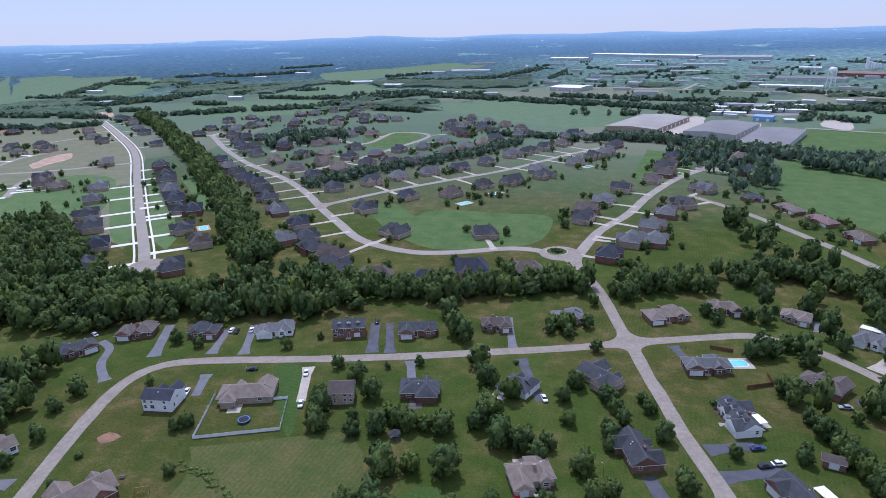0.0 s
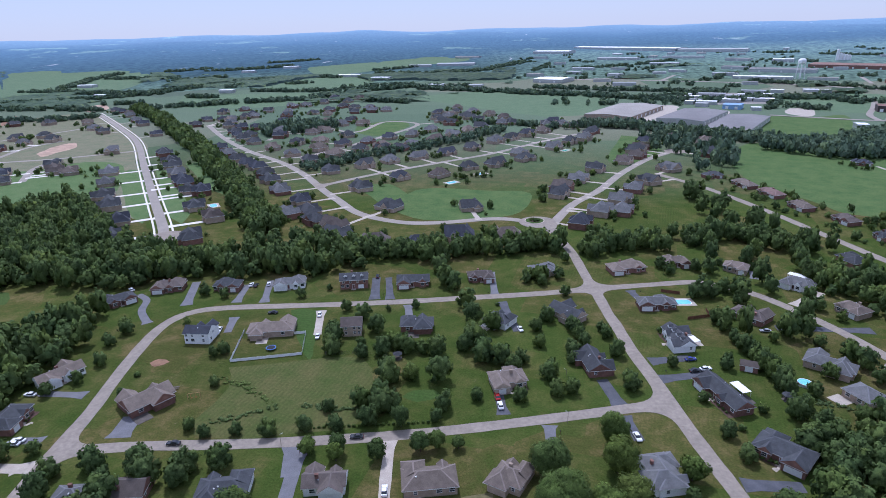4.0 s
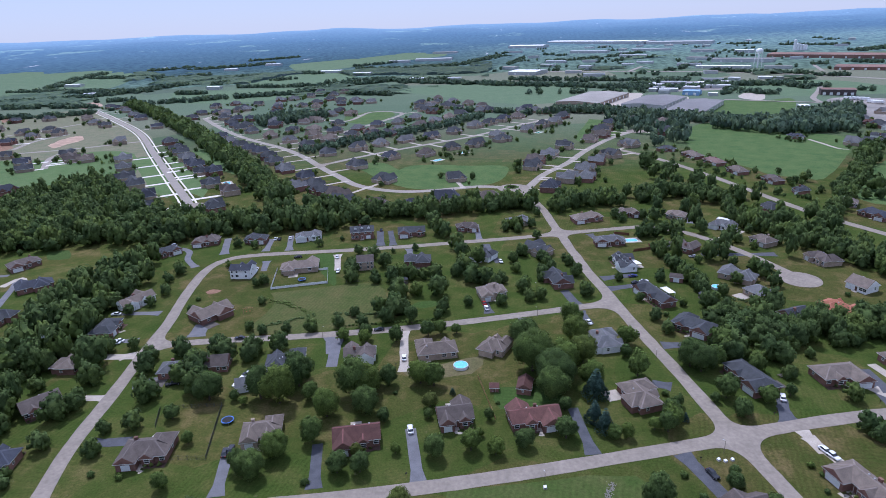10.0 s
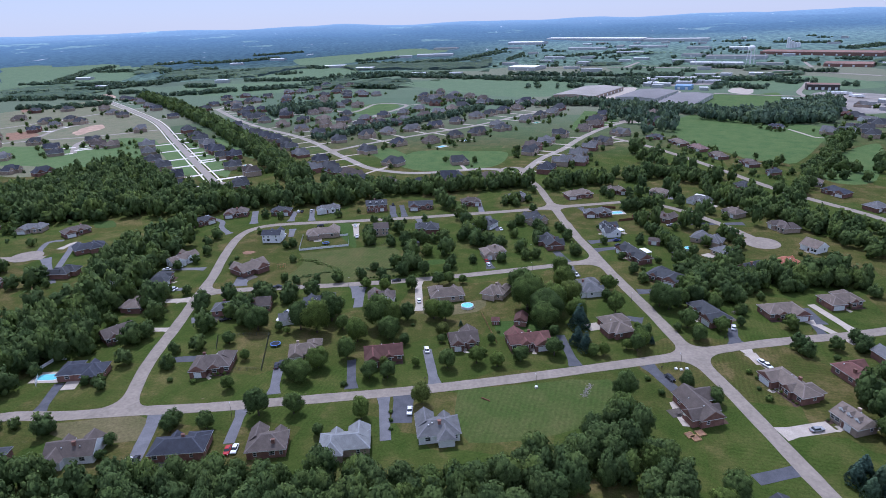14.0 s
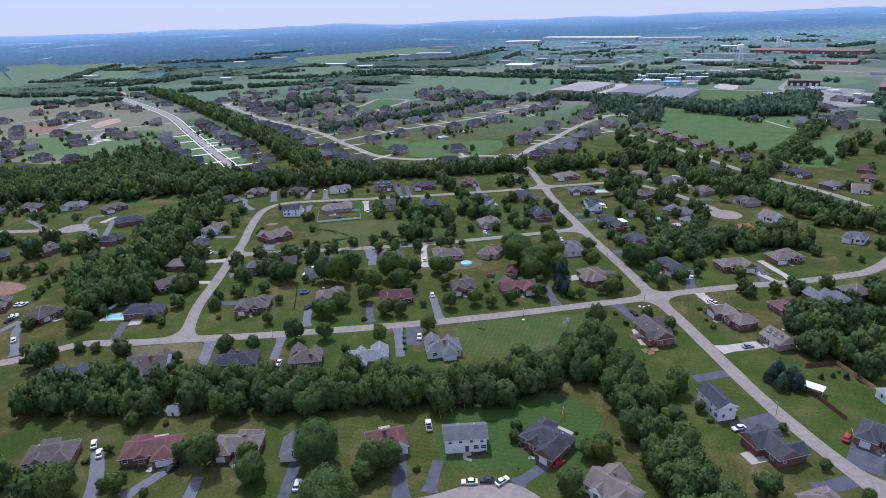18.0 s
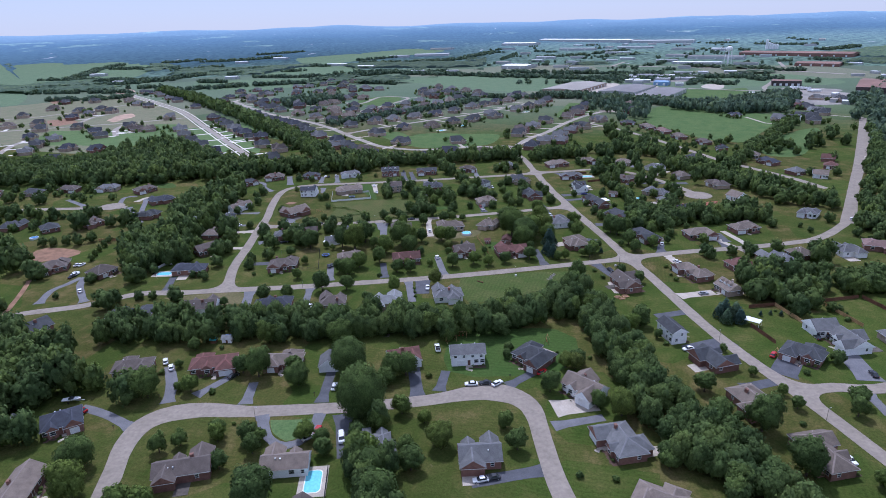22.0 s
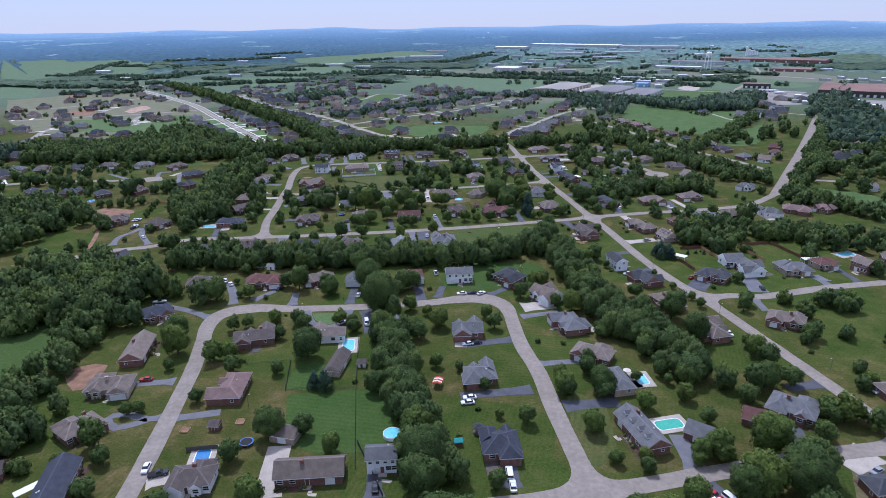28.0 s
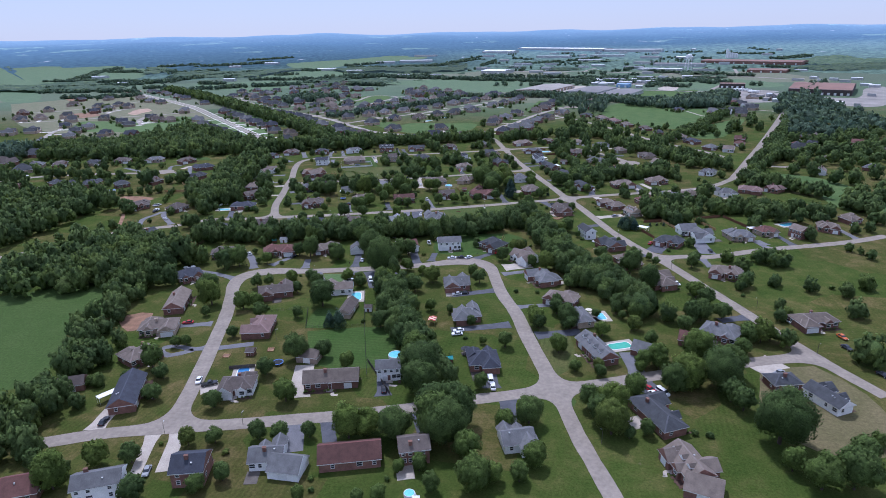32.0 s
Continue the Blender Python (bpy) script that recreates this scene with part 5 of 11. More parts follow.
street("road_west_court", [(-257.8, 142.0), (-273.7, 140.3), (-306.7, 138.6), (-345.5, 135.3), (-378.2, 127.1), (-396.9, 111.0)], 6, 0.0792)
street("road_new_court", [(-500.8, 314.7), (-532.2, 383.2), (-540.7, 414.5)], 7, 0.0804, mat=PALE_ROAD)
street("road_new_lower", [(-646.5, 484.5), (-596.4, 507.0), (-538.0, 530.1), (-487.7, 549.3), (-421.4, 592.1)], 6, 0.0816, mat=PALE_ROAD)
street("road_new_upper", [(-734.9, 597.4), (-681.0, 619.4), (-647.2, 671.3), (-620.5, 729.3), (-604.9, 769.0)], 6, 0.0828, mat=PALE_ROAD)
street("road_new_close", [(-444.4, 444.5), (-474.6, 496.6), (-484.6, 543.7)], 7, 0.0840, mat=PALE_ROAD)
street("road_new_side", [(-563.2, 553.2), (-576.7, 613.4), (-563.7, 658.9)], 6, 0.0852, mat=PALE_ROAD)
street("road_east_avenue", [(216.6, 97.5), (240.0, 136.0), (268.5, 183.4), (302.8, 240.3), (343.7, 310.0), (399.1, 405.6), (447.1, 488.9)], 7, 0.0864)
street("road_east_branch", [(250.9, 150.1), (270.3, 139.0), (286.6, 134.5)], 6, 0.0876)
junction(75.2, 41.0, 11, 0.0888, [(15, 5.3), (102, 5.2), (197, 5.3), (289, 5.2)])
junction(57.0, 134.0, 11, 0.0900, [(96, 5.2), (195, 5.0), (282, 5.2)])
junction(42.8, 232.3, 11, 0.0912, [(18, 5.2), (91, 5.2), (205, 5.2), (279, 5.2)])
junction(-127.2, 3.4, 11, 0.0924, [(104, 5.2), (212, 5.3), (344, 5.3)])
junction(-141.0, 94.0, 11, 0.0936, [(16, 5.0), (115, 5.2), (263, 5.2)])
junction(-90.3, -226.0, 11, 0.0948, [(7, 6.0), (106, 5.6), (196, 6.0)])
junction(129.8, -182.7, 11, 0.0960, [(105, 5.2), (189, 6.0), (289, 5.2)])
junction(26.3, 328.1, 11, 0.0972, [(72, 7.5), (136, 8), (284, 5.2)])
junction(104.0, -81.2, 11, 0.0984, [(17, 5.4), (123, 5.2), (266, 5.2)])
junction(-159.2, 437.9, 11, 0.0996, [(42, 6), (140, 8), (283, 8)])
junction(32.6, -204.8, 11, 0.1008, [(5, 6.0), (104, 5.6), (197, 6.0), (281, 5.2)])
turning_circle(150.2, 160.8, 9.5, 0.1020, 1.0)
turning_circle(-269.8, 143.8, 9, 0.1032, 1.0)
turning_circle(-221.4, 301.9, 11, 0.1044, 1.0)
turning_circle(166.9, 581.4, 11, 0.1056, 1.0)
sidewalks([(-226.7, 306.2), (-242.1, 330.1), (-292.3, 403.3), (-365.7, 511.8), (-461.4, 652.4), (-567.6, 777.0), (-698.0, 921.9)], 5.7)

# ---------------------------------------------------------------- driveways
driveway(4, "g", [(-163.4, 181.8), (-173.8, 194.1), (-178.4, 206.1), (-186.6, 212.1)], 0)
driveway(5, "g", [(-155.2, 201.4), (-164.3, 229.7)], 1)
driveway(4, "g", [(-131.8, 206.0), (-135.0, 227.8)], 2)
driveway(4, "g", [(-117.9, 206.9), (-124.8, 233.5)], 3)
driveway(5, "a", [(-64.3, 213.5), (-69.1, 240.6)], 4)
driveway(4, "a", [(-56.7, 214.0), (-62.6, 241.0)], 5)
driveway(4, "g", [(-125.5, 190.5), (-122.3, 175.8)], 6)
driveway(4, "c", [(-86.9, 199.9), (-81.5, 176.2)], 7)
driveway(4, "g", [(-46.7, 208.5), (-42.9, 189.1)], 8)
driveway(4, "g", [(-153.6, 125.2), (-172.2, 124.7)], 9)
driveway(8, "g", [(-126.2, 102.6), (-127.9, 114.2)], 10)
driveway(4, "g", [(-150.2, 99.2), (-161.3, 98.3)], 11)
driveway(5, "c", [(-149.8, 85.2), (-143.9, 88.1)], 12)
driveway(4, "g", [(-67.5, 103.0), (-63.8, 89.3)], 13)
driveway(4, "c", [(-36.3, 108.9), (-34.0, 89.3)], 14)
driveway(4, "a", [(-2.4, 214.5), (5.0, 184.9)], 15)
driveway(4, "g", [(-5.5, 218.6), (-8.5, 251.7)], 16)
driveway(4, "a", [(-0.1, 124.7), (-3.1, 142.5)], 17)
driveway(5, "a", [(39.7, 133.2), (35.8, 149.1)], 18)
driveway(4, "g", [(15.0, 120.1), (15.0, 111.9)], 19)
driveway(4, "a", [(40.3, 127.2), (42.8, 114.3)], 20)
driveway(5, "a", [(55.9, 163.3), (72.1, 167.3)], 21)
driveway(5, "a", [(56.9, 150.8), (75.9, 155.9)], 22)
driveway(6, "c", [(131.9, 217.5), (149.9, 233.6)], 23)
driveway(4, "g", [(125.1, 248.7), (127.7, 259.7)], 24)
driveway(5, "a", [(153.4, 194.5), (114.7, 195.1)], 25)
driveway(4, "a", [(60.4, 231.1), (62.6, 221.8)], 26)
driveway(5, "c", [(-140.8, 86.5), (-156.7, 85.5)], 27)
driveway(4, "c", [(-138.2, 57.3), (-148.3, 57.0)], 28)
driveway(5, "g", [(-133.1, 65.6), (-122.4, 71.0)], 29)
driveway(5, "a", [(-128.2, 32.4), (-115.7, 34.0)], 30)
driveway(5, "g", [(-63.9, 101.5), (-60.9, 79.3)], 31)
driveway(4, "c", [(-32.2, 76.2), (-34.8, 95.4)], 32)
driveway(4, "a", [(30.8, 31.3), (27.6, 54.6)], 33)
driveway(5, "a", [(67.9, 96.8), (84.6, 97.0)], 34)
driveway(4, "a", [(93.0, 46.6), (98.0, 61.2)], 35)
driveway(4, "c", [(96.8, 41.3), (101.1, 27.8)], 36)
driveway(4, "a", [(-155.3, -2.0), (-159.8, 15.4)], 37)
driveway(5, "g", [(-113.4, -0.7), (-108.1, -24.8)], 38)
driveway(4, "g", [(-84.7, 2.2), (-82.4, -15.8)], 39)
driveway(4, "g", [(-77.2, 10.8), (-81.3, 29.7)], 40)
driveway(4, "a", [(-50.1, 14.7), (-54.1, 34.1)], 41)
driveway(4, "g", [(-20.3, 17.1), (-25.7, 42.4)], 42)
driveway(4, "g", [(-38.0, 11.6), (-33.4, -12.9)], 43)
driveway(8, "a", [(-30.8, 12.7), (-29.7, -4.1)], 44)
driveway(5, "a", [(56.9, 32.5), (63.0, 15.5)], 45)
driveway(6, "c", [(87.5, -6.2), (104.4, -2.0)], 46)
driveway(4, "c", [(96.5, 44.4), (97.8, 33.5)], 47)
driveway(4, "a", [(95.9, 49.0), (96.0, 57.2)], 48)
driveway(5, "a", [(63.6, 67.7), (57.4, 70.0)], 49)
driveway(4, "c", [(144.6, 58.1), (139.2, 83.5)], 50)
driveway(4, "a", [(130.9, 54.6), (132.0, 71.2)], 51)
driveway(5, "a", [(88.8, -21.1), (72.0, -26.4)], 52)
driveway(8, "a", [(95.1, -46.5), (76.1, -54.2)], 53)
driveway(4.5, "g", [(-108.6, -92.6), (-112.7, -81.3), (-119.6, -69.5)], 54)
driveway(4, "g", [(-100.8, -88.2), (-92.5, -75.2)], 55)
driveway(4, "g", [(-81.4, -92.7), (-83.1, -79.6)], 56)
driveway(4, "a", [(-55.7, -91.1), (-56.7, -72.2)], 57)
driveway(3.5, "g", [(-73.0, -99.4), (-67.9, -109.4), (-61.3, -113.9), (-54.9, -107.8), (-54.1, -96.7)], 58)
driveway(6, "a", [(-46.9, -97.3), (-41.5, -118.1)], 59)
driveway(4, "g", [(-114.0, -105.9), (-126.1, -99.6), (-137.2, -95.7)], 60)
driveway(5, "a", [(-23.2, -88.2), (-26.9, -67.4)], 61)
driveway(4, "a", [(-16.3, -83.5), (-14.7, -70.6)], 62)
driveway(4, "a", [(7.4, -79.8), (18.4, -69.8)], 63)
driveway(9, "c", [(21.7, -92.6), (36.0, -89.4)], 64)
driveway(4, "g", [(20.6, -101.7), (37.2, -96.9)], 65)
driveway(10, "a", [(103.7, -71.0), (110.7, -61.4)], 66)
driveway(5, "a", [(87.2, -79.3), (100.0, -74.9)], 67)
driveway(4, "g", [(-105.4, -155.5), (-118.6, -157.7)], 68)
driveway(3.5, "g", [(-99.2, -176.0), (-104.1, -177.4), (-113.0, -175.0), (-117.0, -177.8), (-111.6, -182.3), (-103.8, -178.0)], 69)
driveway(4, "g", [(-96.8, -177.1), (-81.8, -173.0)], 70)
driveway(6, "c", [(-89.6, -205.6), (-84.1, -203.2)], 71)
driveway(8, "c", [(-54.5, -210.0), (-57.2, -189.0)], 72)
driveway(5, "a", [(-25.7, -208.9), (-27.6, -196.6)], 73)
driveway(5, "a", [(18.1, -121.1), (-4.7, -127.2)], 74)
driveway(5, "a", [(20.5, -156.7), (-3.9, -161.5)], 75)
driveway(6, "a", [(10.8, -204.0), (10.3, -192.8)], 76)
driveway(4, "g", [(23.2, -140.1), (39.4, -137.6)], 77)
driveway(6, "a", [(30.0, -166.2), (48.3, -163.1)], 78)
driveway(6, "g", [(62.7, -194.9), (62.1, -179.6)], 79)
driveway(8, "a", [(96.0, -187.3), (97.4, -174.2)], 80)
driveway(5, "a", [(120.2, -150.1), (107.3, -153.2)], 81)
driveway(6, "c", [(-113.9, -228.3), (-114.2, -214.1)], 82)
driveway(4, "c", [(-94.0, -229.8), (-90.5, -247.8)], 83)
driveway(5, "c", [(-86.6, -228.0), (-83.1, -246.6)], 84)
driveway(6, "g", [(-52.1, -219.9), (-48.2, -237.7)], 85)
driveway(5, "a", [(-42.6, -219.8), (-37.7, -236.4)], 86)
driveway(4, "a", [(-14.2, -216.5), (-10.6, -230.8)], 87)
driveway(6, "a", [(15.9, -209.9), (15.2, -225.1)], 88)
driveway(8, "a", [(62.4, -200.4), (65.5, -206.3)], 89)
driveway(10, "c", [(115.1, -186.0), (104.4, -191.8)], 90)
driveway(4, "g", [(-254.9, 165.6), (-235.8, 120.1)], 91)
driveway(4, "g", [(-209.7, -16.5), (-213.6, -2.1), (-210.8, 6.6), (-209.0, 14.7)], 92)
driveway(4, "g", [(-188.8, -14.5), (-202.8, 4.1), (-207.2, 15.6)], 93)
driveway(4, "g", [(-112.4, -2.6), (-110.2, -18.1)], 94)
driveway(4, "c", [(131.1, 68.3), (139.6, 49.0)], 95)
driveway(9, "g", [(131.9, -74.1), (133.7, -53.7)], 96)
driveway(5, "g", [(168.9, -60.7), (167.1, -52.8)], 97)
driveway(4, "a", [(135.1, 65.0), (134.8, 80.0)], 98)
driveway(4, "g", [(126.3, -81.1), (126.2, -93.8)], 99)
driveway(4, "a", [(183.6, -61.8), (182.2, -42.1)], 100)
driveway(4, "g", [(167.8, -66.1), (165.0, -51.9)], 101)
driveway(4, "g", [(223.9, -53.0), (223.2, -32.3)], 102)
driveway(4, "g", [(-291.1, 145.4), (-316.0, 162.9)], 103)
driveway(4, "g", [(-267.7, 150.3), (-273.4, 167.8), (-265.6, 171.2)], 104)
driveway(3.8, "c", [(-257.7, 155.7), (-255.2, 167.3), (-244.0, 155.4)], 105)
driveway(5, "g", [(-256.1, 141.4), (-227.4, 105.4)], 106)
driveway(3.4, "g", [(-73.5, -98.5), (-69.7, -107.7), (-61.6, -113.3), (-54.8, -108.6), (-55.1, -97.0)], 320)

# ---------------------------------------------------------------- lawns and fields
patch("lawn_fenced", [(-101.8, 198.9), (-89.6, 199.8), (-78.3, 160.2), (-82.2, 160.0)], LAWN_BRIGHT, "bright green fertilised lawn beside a fenced yard", "lawn")
patch("lawn_garden", [(1.2, 66.7), (22.1, 67.1), (22.9, 56.5), (3.8, 53.2)], LAWN_BRIGHT, "bright green lawn behind a house", "lawn")
patch("lawn_back", [(-15.5, -39.3), (28.8, -38.6), (35.1, -54.9), (27.1, -69.6), (7.6, -73.4), (-13.7, -70.5)], LAWN_BRIGHT, "smooth green lawn below the tree belt", "lawn")
patch("lawn_pool", [(-62.5, -162.8), (-40.0, -158.7), (-27.8, -161.7), (-24.6, -185.3), (-35.6, -190.8), (-54.7, -188.9)], LAWN_BRIGHT, "open green back lawn", "lawn")
patch("lawn_pool_side", [(-64.4, -159.5), (-64.7, -140.8), (-53.1, -144.4), (-50.7, -159.0)], LAWN_BRIGHT, "fenced green lawn", "lawn")
patch("hay_field", [(-108.4, 147.5), (-57.2, 157.6), (-47.9, 119.3), (-60.7, 111.0), (-102.2, 106.0), (-102.3, 134.6)], LAWN_STRIPE, "mown field with straw-coloured mowing rows", "lawn")
patch("open_lot", [(-12.6, 14.7), (41.7, 22.5), (35.9, -0.8), (-7.4, -12.9)], OPEN_LOT, "open grassy lot with mowing rows", "lawn")
patch("crop_field", [(-219.2, -127.3), (-179.4, -110.5), (-157.5, -136.9), (-162.6, -164.3), (-152.2, -191.0), (-160.4, -206.0)], CROP, "green crop field with fine rows", "lawn")
patch("corner_lawn", [(31.7, -156.4), (43.2, -165.7), (42.6, -185.5), (35.8, -195.4), (31.4, -193.2)], LAWN_STRIPE, "striped mown corner lawn", "lawn")
patch("east_lawn", [(105.5, -193.7), (126.1, -189.8), (133.9, -216.8), (120.1, -238.3), (103.0, -236.0), (94.4, -220.1)], DRYGRASS, "dry mown corner lot", "lawn")
patch("west_lawn", [(-153.5, -9.6), (-126.0, -3.3), (-115.1, -4.3), (-112.8, -15.7), (-130.1, -16.4)], DRYGRASS, "dry mown front lawn", "lawn")
patch("far_field", [(-1070, 1014), (-915, 808), (-833, 789), (-953, 972)], PASTURE, "haze-pale green pasture", "field")
patch("far_field", [(-1724, 1885), (-1196, 1182), (-1071, 1130), (-1087, 1180), (-1250, 1353)], PASTURE, "haze-pale green pasture", "field", z=0.8)
patch("far_field", [(-200, 1109), (-59, 1195), (143, 1033), (113, 862), (20, 864), (-128, 1031)], PASTURE, "haze-pale green field beyond the houses", "field")
patch("far_field", [(-1250, 1353), (-1654, 1857), (-1414, 1850), (-1267, 1879), (-1080, 1720), (-937, 1338), (-1087, 1180)], PASTURE, "haze-pale green pasture", "field", z=0.8)
patch("far_field", [(-585, 1357), (-556, 1589), (-451, 1658), (-339, 1442), (-440, 1246)], PASTURE, "haze-pale green pasture", "field", z=0.8)
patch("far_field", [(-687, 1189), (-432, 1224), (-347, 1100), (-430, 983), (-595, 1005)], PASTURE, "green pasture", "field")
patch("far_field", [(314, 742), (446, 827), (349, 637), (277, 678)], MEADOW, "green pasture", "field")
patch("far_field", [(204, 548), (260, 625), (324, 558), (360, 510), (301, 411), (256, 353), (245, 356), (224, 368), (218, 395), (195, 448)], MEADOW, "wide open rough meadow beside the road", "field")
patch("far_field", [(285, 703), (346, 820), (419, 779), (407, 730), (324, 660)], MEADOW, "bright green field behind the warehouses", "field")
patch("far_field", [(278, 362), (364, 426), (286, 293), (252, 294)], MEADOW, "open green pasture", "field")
patch("far_field", [(40, 1139), (156, 1146), (187, 1046), (77, 855), (32, 878)], PASTURE, "wide haze-pale green field", "field")
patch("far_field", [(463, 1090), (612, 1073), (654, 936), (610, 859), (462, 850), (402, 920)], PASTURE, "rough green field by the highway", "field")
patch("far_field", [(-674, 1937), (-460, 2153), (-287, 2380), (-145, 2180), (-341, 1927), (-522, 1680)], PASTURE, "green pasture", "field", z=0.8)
patch("park_lawn", [(-210, 776), (-164, 814), (-136, 762), (-160, 686), (-197, 712)], MEADOW, "oval park lawn among houses", "field")
patch("rough_lots", [(-476, 474), (-474, 527), (-424, 574), (-268, 351), (-311, 367), (-384, 406), (-406, 397)], ROUGH, "rough grass building lots", "field")
patch("rough_lots", [(-803, 831), (-719, 922), (-547, 753), (-441, 603), (-487, 558), (-527, 530)], ROUGH, "rough grass building lots", "field")
patch("rough_lots", [(-851, 746), (-747, 863), (-675, 897), (-456, 659), (-391, 534), (-392, 398), (-437, 342), (-624, 456)], ROUGH, "rough dry grass on building lots", "field")
patch("bare_earth", [(-632, 585), (-609, 596), (-571, 564), (-577, 535), (-592, 536)], SOIL, "bare orange earth at a building site", "field")
patch("bare_earth", [(-535, 576), (-547, 620), (-540, 646), (-514, 612), (-515, 582), (-514, 559)], PALE_SOIL, "pale graded clay at a building site", "field")
patch("bare_earth", [(-819, 854), (-833, 900), (-777, 834), (-766, 793)], SOIL, "bare orange earth at a building site", "field")
patch("bare_earth", [(-785, 996), (-781, 1053), (-723, 987), (-729, 943)], PALE_SOIL, "pale graded clay at a building site", "field")
patch("bare_earth", [(-291, 491), (-279, 503), (-259, 476), (-268, 459)], PALE_SOIL, "bare clay behind a new house", "field")
patch("new_lawn", [(-560, 492), (-475, 490), (-446, 531), (-396, 519), (-345, 443), (-325, 385), (-364, 400), (-399, 372), (-449, 386), (-520, 400)], NEW_GRASS, "fresh green grass between building lots", "lawn")
patch("bare_earth", [(-262, 47), (-259, 59), (-234, 53), (-235, 44), (-248, 36)], SOIL, "bare orange earth beside a house", "field")
patch("bare_earth", [(-148, -153), (-146, -147), (-136, -145), (-134, -158), (-139, -162)], SOIL, "bare orange earth behind a house", "field")
patch("bare_earth", [(-143, 149), (-140, 152), (-135, 150), (-139, 146)], SOIL, "bare orange earth on a lawn", "field")
patch("dry_yard", [(-34, 80), (-19, 82), (-3, 88), (-7, 75), (-28, 71)], DRYGRASS, "dry trampled grass round a pool", "field")
patch("yard_paving", [(152, 784), (215, 916), (244, 939), (241, 881), (174, 762)], CONCRETE, "pale industrial yard paving", "paving")
patch("yard_paving", [(229, 783), (294, 896), (287, 829), (243, 754)], CONCRETE, "pale industrial yard paving", "paving")
street("road_field_track", [(-218.2, -27.9), (-222.7, -15.9), (-228.4, -1.9), (-234.4, 10.8)], 2.4, 0.05, "worn bare earth track across grass", SOIL)
street("road_meadow_track", [(320.8, 511.0), (322.9, 487.7), (325.1, 463.0), (331.8, 459.5)], 3.0, 0.05, "worn bare earth track across grass", CONCRETE)
patch("new_lawn", [(-372.4, 479.5), (-360.0, 493.6), (-261.4, 348.2), (-272.9, 342.4)], NEW_GRASS, "watered green lawn before a new house", "lawn")
patch("new_lawn", [(-343.1, 494.2), (-326.8, 494.8), (-231.8, 350.0), (-244.4, 344.1)], NEW_GRASS, "watered green lawn before a new house", "lawn")
patch("new_lawn", [(-328.9, 524.0), (-304.3, 524.7), (-231.3, 418.8), (-247.8, 418.0)], NEW_GRASS, "watered green lawn before a new house", "lawn")
patch("far_field", [(253.5, 116.5), (282.0, 95.1), (293.9, 33.4), (273.0, 0.7), (249.6, 14.7), (257.2, 56.6), (252.9, 84.9)], MEADOW, "bright green meadow between tree belts", "field")
patch("far_field", [(-91.2, 371.5), (-71.2, 426.6), (-18.0, 422.7), (16.1, 414.9), (7.2, 361.9), (-22.0, 345.8), (-58.8, 343.5)], MEADOW, "open green field between subdivision houses", "field")
patch("far_field", [(129.4, 678.3), (163.0, 644.3), (135.8, 538.3), (93.3, 532.3)], MEADOW, "green field behind subdivision houses", "field")
patch("far_field", [(-128.2, 436.0), (-101.6, 442.6), (-74.9, 395.0), (-92.9, 379.6)], MEADOW, "green lawn between subdivision houses", "field")
patch("marsh_grass", [(-36.3, 132.9), (-32.8, 137.0), (-25.1, 137.1), (-22.8, 132.6), (-30.9, 130.0)], LAWN_BRIGHT, "bright green marsh grass among trees", "grass")
patch("loop_lawn", [(-70.0, -101.0), (-67.3, -107.7), (-61.3, -111.3), (-56.3, -107.3), (-56.2, -100.4)], NEW_GRASS, "green lawn inside a loop drive", "lawn")
patch("vegetable_plot", [(-269.8, 208.6), (-257.0, 210.7), (-247.6, 197.0), (-260.1, 195.0)], CROP, "small vegetable plot in rows", "garden")
patch("vegetable_plot", [(31.0, -210.5), (37.7, -209.8), (37.2, -214.3), (30.9, -215.4)], CROP, "small vegetable plot in rows", "garden")

# ---------------------------------------------------------------- houses, street by street
house(-173.6, 219.8, 11, 15.7, 9.8, "b", "k", "hx")
house(-190.2, 201.6, 51, 15.4, 8.8, "d", "k", "h")
house(-143.1, 222.7, 8, 13.9, 8.8, "d", "k", "hx")
house(-111.4, 226.8, 13, 16.1, 8.8, "g", "w", "h")
house(-78.2, 229.3, 12, 16.0, 8.8, "d", "k", "g2d")
house(-48.0, 233.1, 7, 16.9, 8.8, "d", "k", "gx")
house(-130.7, 168.5, -179, 12.5, 7.8, "n", "w", "g2x")
house(-102.0, 176.8, -169, 20.3, 10.8, "t", "s", "hx")
house(-66.7, 179.7, -170, 9.7, 8.8, "b", "s", "g2")
house(-39.0, 185.5, -173, 14.6, 9.8, "d", "k", "hx")
house(-170.3, 134.4, 58, 16.7, 7.8, "t", "w", "g")
house(-126.5, 121.5, -124, 16.5, 10.5, "t", "k", "gx")
house(-168.6, 107.0, 94, 14.5, 9.8, "d", "k", "hx")
house(-236.5, 153.2, -137, 17.2, 9.8, "n", "k", "h")
house(-265.9, 184.0, 51, 16.4, 9.8, "b", "k", "h")
house(-164.5, 79.9, 94, 16.5, 8.8, "t", "k", "h")
house(-157.6, 50.2, 50, 12.5, 9.8, "b", "k", "gx")
house(-120.9, 73.9, -170, 9.5, 7.8, "g", "k", "h")
house(-105.9, 78.3, -170, 9.5, 7.8, "b", "k", "g")
house(-78.9, 80.5, -169, 14.7, 9.8, "d", "w", "hx")
house(-50.8, 85.9, -171, 12.4, 7.8, "b", "w", "gx")
house(-20.9, 89.1, -168, 16.0, 10.8, "t", "s", "hx")
